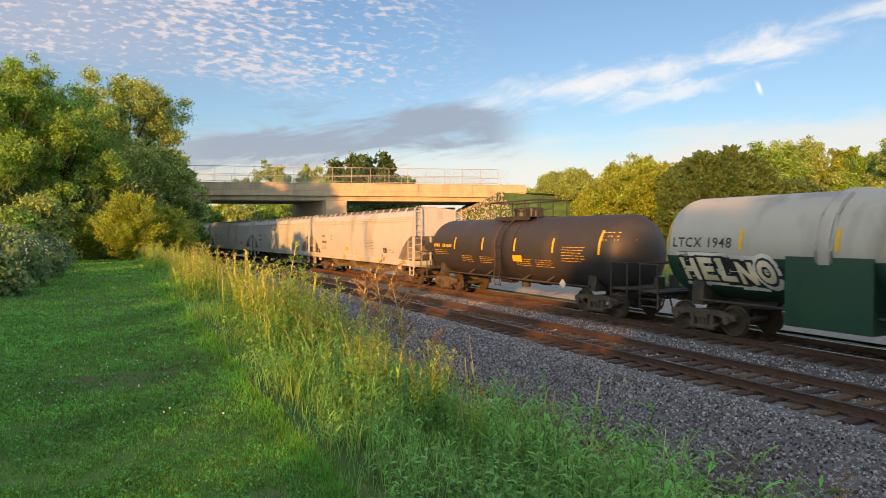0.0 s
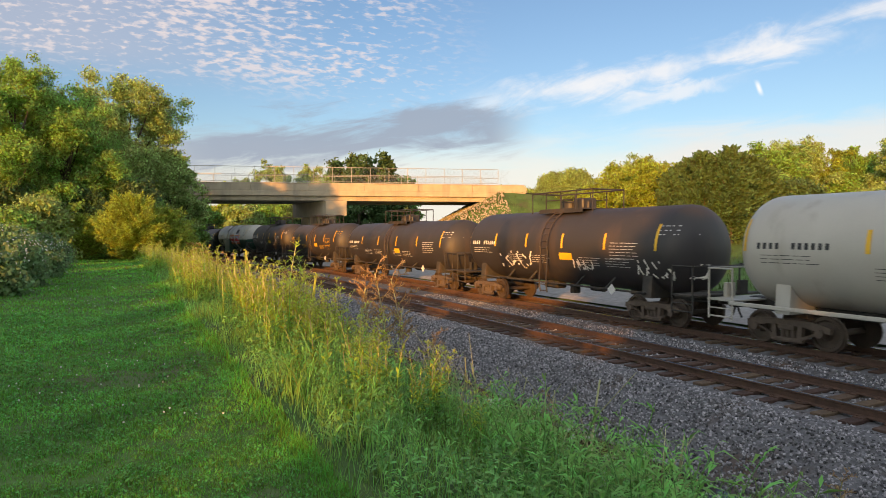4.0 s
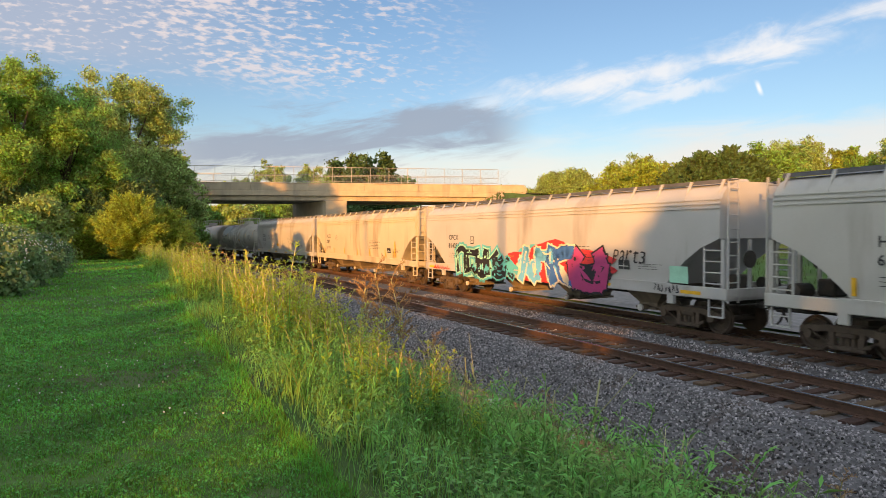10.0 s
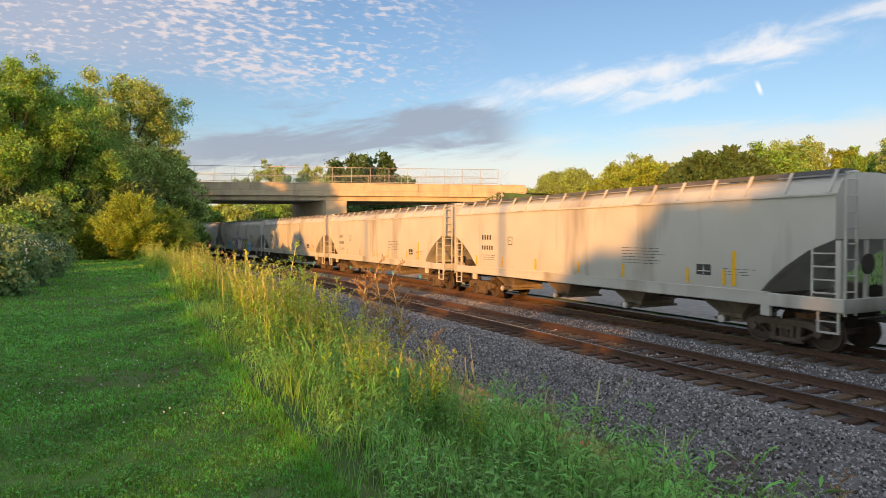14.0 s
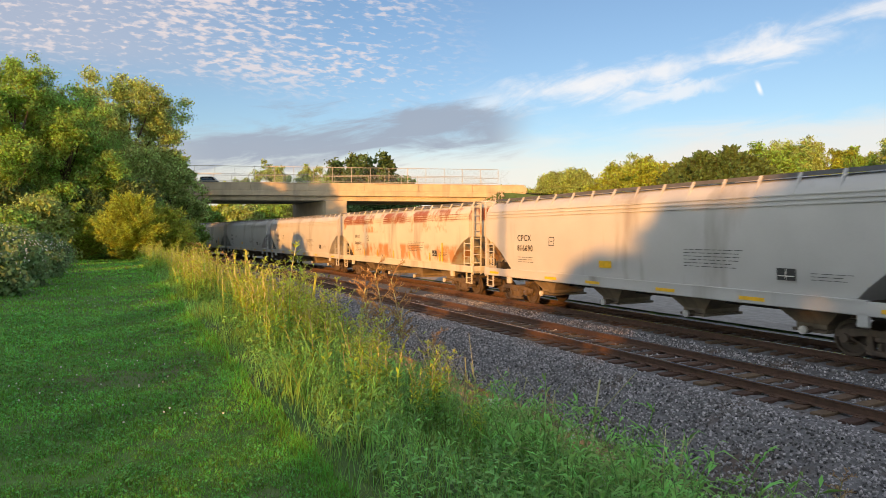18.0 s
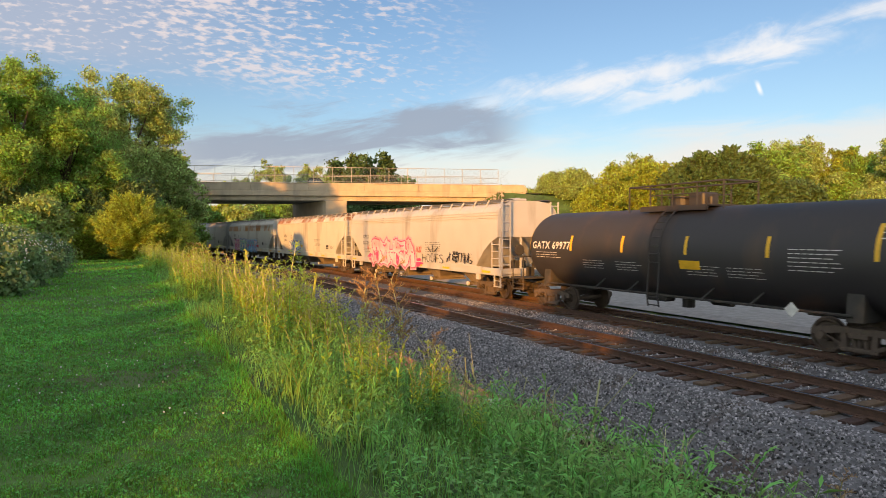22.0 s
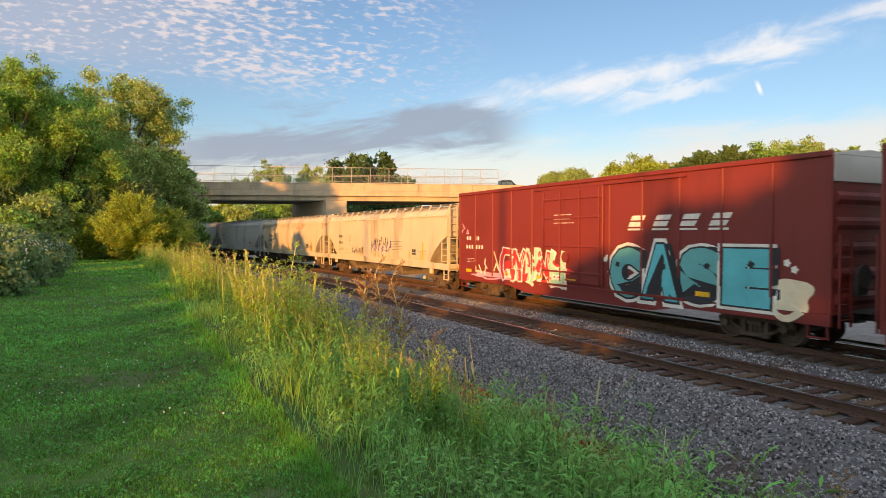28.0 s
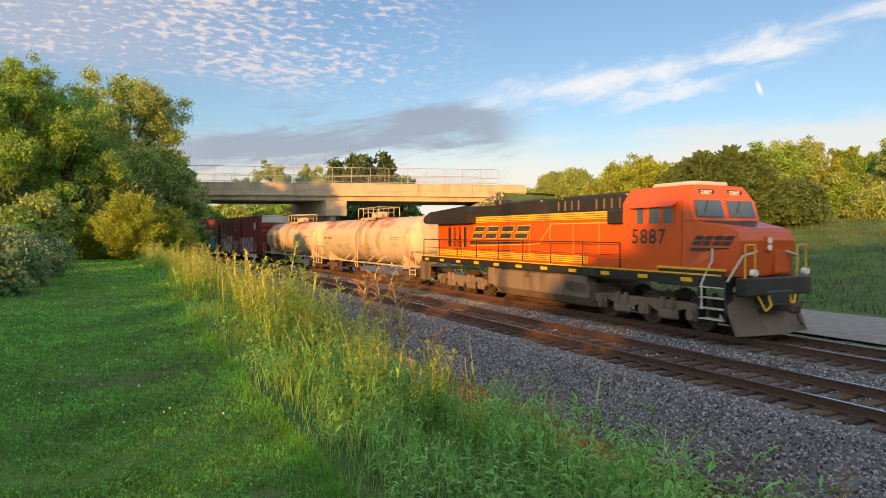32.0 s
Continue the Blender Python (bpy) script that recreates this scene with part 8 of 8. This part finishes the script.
def g_small(mk, W):
    mk.tag(C["black"], 5.6, 1.6, 2.2, 0.5, 101, 0.05), mk.tag(C["violet"], 9.2, 1.7, 3.4, 0.9, 102, 0.08), mk.tag(C["black"], 9.6, 2.2, 2.4, 0.5, 103, 0.05)


def g_mix(mk, W):
    mk.tag(C["pink"], 3.6, 1.4, 5.0, 0.8, 111, 0.06), mk.tag(C["black"], 9, 1.5, 4, 0.5, 112, 0.04)


def g_box1(mk, W):
    w = M_INKW
    for i in range(4):
        a = 11.5 + i * 1.06
        mk.quad(w, [(a - 0.03, 3.14), (a + 0.52, 3.14), (a + 0.62, 3.29), (a + 0.05, 3.29)], 0.008, 1, 1), mk.quad(w, [(a + 0.07, 3.34), (a + 0.65, 3.34), (a + 0.74, 3.49), (a + 0.16, 3.49)], 0.008, 1, 1), mk.rect(w, a - 0.05, 3.02, 0.66, 0.06, 0.008)
    mk.blob(C["cream"], (16.9, 1.3), 0.8, 0.5, 0.004, 125), mk.blob(C["pink"], (2.9, 1.05), 1.5, 0.16, 0.004, 126)
    mk.sprayed("CASE", 10.75, 1.0, 6.0, 1.42, [C["teal"], C["cyan"]], C["black"], C["white"], 0.11, 121, block=C["black"])
    for a, z in ((11.0, 1.9), (11.5, 1.2), (12.6, 1.2), (13.0, 1.9), (14.1, 1.3), (14.6, 2.0), (15.6, 1.2), (16.0, 2.1)):
        mk.blob(C["black"], (a, z), 0.10, 0.09, 0.02, int(a * 10))
    for a in (10.4, 10.5, 17.0, 17.2):
        mk.blob(C["white"], (a, 2.1 + 0.1 * math.sin(a * 9)), 0.09, 0.09, 0.006, 3)
    mk.blob(C["red"], (6.2, 1.45), 2.2, 0.5, 0.004, 127)
    mk.piece(3.9, 0.98, 4.4, 1.25, 5, [C["red"], C["red"], C["mint"]], C["white"], 122, None, 0.24)
    mk.tag(C["cream"], 1.6, 1.1, 2.4, 1.1, 123, 0.08), mk.tag(C["pink"], 0.3, 2.9, 0.8, 0.5, 124, 0.05), mk.rect(C["cream"], W - 2.0, 0.95, 0.5, 1.2, 0.004)


def g_box2(mk, W):
    mk.rect(M_TRUCK, 0.95, 2.05, 1.9, 1.0, 0.012), mk.text(M_INKW, 1.05, 2.2, "761 397", 0.26), mk.rect(M_INKW, 1.1, 2.65, 0.55, 0.22, 0.02), mk.rect(M_INKW, 1.95, 2.65, 0.55, 0.22, 0.02)
    mk.piece(0.9, 1.0, 5.6, 1.35, 5, [C["white"], C["cream"]], C["black"], 131, C["white"], 0.34), mk.blob(C["red"], (4.3, 2.0), 0.3, 0.2, 0.03, 8)
    mk.piece(6.6, 0.95, 3.0, 1.2, 4, [C["sky"], C["orange"], C["white"]], C["blue"], 132, None, 0.18)
    mk.piece(10.2, 0.95, 5.2, 1.5, 5, [C["lilac"], C["pinkw"]], C["lilac"], 133, None, 0.24)
    mk.tag(C["white"], 16.0, 0.95, 1.0, 0.9, 134, 0.09), mk.tag(C["white"], 0.4, 2.9, 0.8, 0.9, 135, 0.05)
    n = 20
    for i in range(n):
        t0, t1 = 2 * math.pi * i / n, 2 * math.pi * (i + 1) / n
        c = (W - 2.6, 3.75)
        mk.quad(M_INKW, [c, (c[0] + 0.42 * math.cos(t0), c[1] + 0.42 * math.sin(t0)), (c[0] + 0.42 * math.cos(t1), c[1] + 0.42 * math.sin(t1)), c], 0.01, 1, 1)
    mk.rect(M_INK, W - 2.7, 1.55, 0.6, 0.34, 0.012), mk.rect(M_INKW, W - 2.75, 1.5, 0.7, 0.44, 0.006)


HG = "pale grey covered hopper with smooth sides"
GAPS = [-115, -95, -74.5, -54, -33.6, -13.1, 3.3, 19.4, 33.8, 48.6, 66.0, 80.9, 99.9, 118.1, 135.3, 155.2, 175.0, 195.1, 214.6, 234.8, 254.9, 275.0, 294.0, 315.1, 334.7, 354.3, 374.6, 394.7, 415.3, 431.8, 448.2, 468.3, 488.8, 509.2, 530.0, 549.2, 569.0, 586.8, 605.4, 627.4]
MAKE = [
    lambda L: hopper(L, "grey", HG, "B"),
    lambda L: hopper(L, "bluew", "bluish white covered hopper with ribbed eaves", "A"),
    lambda L: hopper(L, "grey", HG, "A"),
    lambda L: hopper(L, "bluew", "bluish white covered hopper with ribbed eaves", "A"),
    lambda L: hopper(L, "lav", "dull grey covered hopper with smooth sides", "B", refl="sill"),
    lambda L: tank(L, "black", "black tank car with yellow reflectors and lettering", 3.62, 1.42, ink=M_INKY, bands=(-0.9,), code=None),
    lambda L: tank(L, "tankw", "white tank car with a dark green lower half and graffiti", 4.0, 1.5, lower="green", cage=False, domes=((1.8, 0.06), (-1.8, 0.05)), marks=g_white_script, code="LTCX 1948"),
    lambda L: tank(L, "black", "black tank car with white lettering", 3.9, 1.46, code="GATX 37070"),
    lambda L: tank(L, "black", "black tank car with yellow lettering", 3.75, 1.42, ink=M_INKY, code="UTLX 663652"),
    lambda L: tank(L, "black", "dull black tank car with white stencils", 3.65, 1.42),
    lambda L: tank(L, "black", "black tank car with white graffiti tags", 3.85, 1.46, marks=g_white_tag),
    lambda L: tank(L, "tankw", "white tank car with side rails and ladder", 3.95, 1.48, rail=True),
    lambda L: tank(L, "tankw", "white pressure tank car with blue graffiti tag", 4.08, 1.52, rail=True, marks=g_blue_tag),
    lambda L: tank(L, "tankw", "greyish white tank car with ribs round its middle", 4.05, 1.52, rail=True, bands=(-1.6, -0.4, 0.4, 1.5, 3.2), code="CPCX 204062"),
    lambda L: hopper(L, "grey", HG, "B", 4, refl="sill", code="CPCX 815523"),
    lambda L: hopper(L, "cream", "cream covered hopper with rounded eaves", "B", code="HLTX 7287"),
    lambda L: hopper(L, "lav", "grey covered hopper with black and blue graffiti", "B", marks=g_wild, refl="sill", code="CPCX 814251"),
    lambda L: hopper(L, "white", "off-white covered hopper with olive graffiti letters", "B", marks=g_letters, code="HLTX 6111"),
    lambda L: hopper(L, "white", "off-white covered hopper with a blue-grey roof", "A", gates="b", code="HCBX 1668"),
    lambda L: hopper(L, "white", "off-white covered hopper with a blue-grey roof", "A", gates="b"),
    lambda L: hopper(L, "white", "off-white covered hopper with a blue-grey roof", "A"),
    lambda L: hopper(L, "lav", "grey covered hopper with ridged eaves", "B", refl="sill"),
    lambda L: hopper(L, "lav", "grey covered hopper with ridged eaves", "B", refl="sill"),
    lambda L: hopper(L, "rustA", "white covered hopper with heavy rust bands", "B"),
    lambda L: hopper(L, "lav", "lavender grey covered hopper with yellow panel", "B", refl="sill", code="CPCX 816690"),
    lambda L: hopper(L, "rustB", "white covered hopper with rust streaks and bubble graffiti", "B", marks=g_bubble, refl="sill", code="CBFX 470008"),
    lambda L: hopper(L, "rustC", "white covered hopper with rusty roof and blue tag", "A", marks=g_scrawl_blue, refl="sill", code="CEFX 54064"),
    lambda L: hopper(L, "lav", "grey covered hopper with pink graffiti letters", "B", marks=g_pink, refl="sill", code="CPCX 817101"),
    lambda L: tank(L, "black", "black tank car with white lettering", 3.75, 1.44, code="GATX 69977"),
    lambda L: tank(L, "slate", "dark slate tank car with yellow reflectors", 3.88, 1.48, bands=(-0.6, 0.6)),
    lambda L: hopper(L, "bluew", "clean bluish white covered hopper", "A", gates="b", code="SPMX 6735"),
    lambda L: hopper(L, "bluew", "clean bluish white covered hopper", "A"),
    lambda L: hopper(L, "rustD", "cream covered hopper with brown dust at the eaves", "B"),
    lambda L: hopper(L, "cream", "cream covered hopper with dark graffiti tags", "A", marks=g_small),
    lambda L: boxcar(L, "oxide red boxcar with teal graffiti letters", g_box1),
    lambda L: boxcar(L, "oxide red boxcar with pale graffiti and a white disc", g_box2),
    lambda L: tank(L, "rustT", "cream tank car with rust along the top", 3.98, 1.5, rail=True, marks=g_dark_tag),
    lambda L: tank(L, "rustT", "cream tank car with heavy rust stains on top", 3.98, 1.5, rail=True),
    lambda L: locomotive(L),
]
TRAIN = []
for a, b, make in zip(GAPS, GAPS[1:], MAKE):
    TRAIN.append((make(b - a), (a + b) / 2))
# ---- the road on the bridge and its traffic ----
BF = bridge_frame()
for a, b in ((-150.0, -30.2), (20.8, 150.0)):
    me = Geo().box((a + b) / 2, BR_W / 2, 8.15, b - a, BR_W - 1.6, 0.07).mesh("approach_road", M_ASPH)
    ob = new("approach_road", me)
    ob.matrix_basis = BF
    tagged(ob, "asphalt approach road on its bank", "road", kind="structure")
M_CARBLK = mat("car_paint_black", (0.02, 0.02, 0.022), 0.25, var=0.1, scale=2, fine=20, bump=0)
M_CARRED = mat("car_paint_grey", (0.16, 0.15, 0.15), 0.3, var=0.1, scale=2, fine=20, bump=0)
M_TYRE = mat("tyre_rubber", (0.02, 0.02, 0.02), 0.9, var=0.2, scale=5, fine=40, bump=0.1)


def road_vehicle(name, label, paint_, prof, glass, L):
    c = thing(name, label, "car")
    part("body", Geo().prism(prof, -0.9, 0.9), paint_, c)
    for y in (0.905, -0.905):
        for a, b in glass:
            part("side_window", Geo().prism([(a[0], 1.05), (b[0], 1.05), (b[1], 1.52), (a[1], 1.52)], y - 0.006, y + 0.006), M_GLASS, c)
    for x in (-L * 0.31, L * 0.31):
        for y in (0.8, -0.8):
            w = part("wheel", Geo().lathe([(-0.11, 0.2), (-0.11, 0.34), (0.11, 0.34), (0.11, 0.2)], 18, axis="y"), M_TYRE, c)
            w.matrix_basis = Matrix.Translation((x, y, 0.34))
    return c


PICKUP = road_vehicle("pickup_truck", "black pickup truck driving over the bridge", M_CARBLK, [(-2.75, 0.45), (-2.75, 1.12), (-0.75, 1.12), (-0.6, 1.72), (0.7, 1.75), (1.35, 1.15), (2.6, 1.02), (2.7, 0.45)], (((-0.65, -0.5), (0.0, 0.0)), ((0.08, 0.08), (1.1, 0.72))), 5.4)
SEDAN = road_vehicle("sedan_car", "grey saloon car driving over the bridge", M_CARRED, [(-2.3, 0.4), (-2.3, 0.95), (-1.6, 1.02), (-0.9, 1.42), (0.5, 1.44), (1.25, 0.98), (2.2, 0.85), (2.3, 0.4)], (((-1.3, -0.8), (-0.1, -0.1)), ((0.0, 0.0), (1.0, 0.45))), 4.6)
build_track(TC, "near track of rusty rails on dark wooden ties", -24, 118)
build_track(0.0, "far track of worn rails on dark wooden ties", -24, 118)


def motions():
    """The train draws away to the left of the grass, slowly gaining speed."""
    for ob, u in TRAIN:
        rows = []
        for i in range(33):
            s = run(i) - u
            x, y, h = on_line(s)
            rows.append((i, Matrix.Translation((x, y, 0)) @ Matrix.Rotation(h + math.pi / 2, 4, "Z")))
        walk(ob, rows)
    # traffic on the bridge: a pickup one way, a saloon the other
    def along(u, v, turn):
        x, y = bridge_xy(u, v)
        return Matrix.Translation((x, y, 8.187)) @ Matrix.Rotation(math.pi / 2 - BR_A + turn, 4, "Z")
    walk(PICKUP, [(t, along(u, 3.0, 0)) for t, u in ((0, -75.0), (16, -22.0), (19.6, -10.12), (20.4, -7.5), (25.4, 9.6), (27.5, 19.6), (28.5, 24.6), (32, 42.0))])
    walk(SEDAN, [(t, along(u, 7.4, math.pi)) for t, u in ((0, 140.0), (20, 68.0), (23.6, 25.3), (24.4, 15.6), (25.0, 8.4), (27, -14.0), (32, -70.0))])


motions()
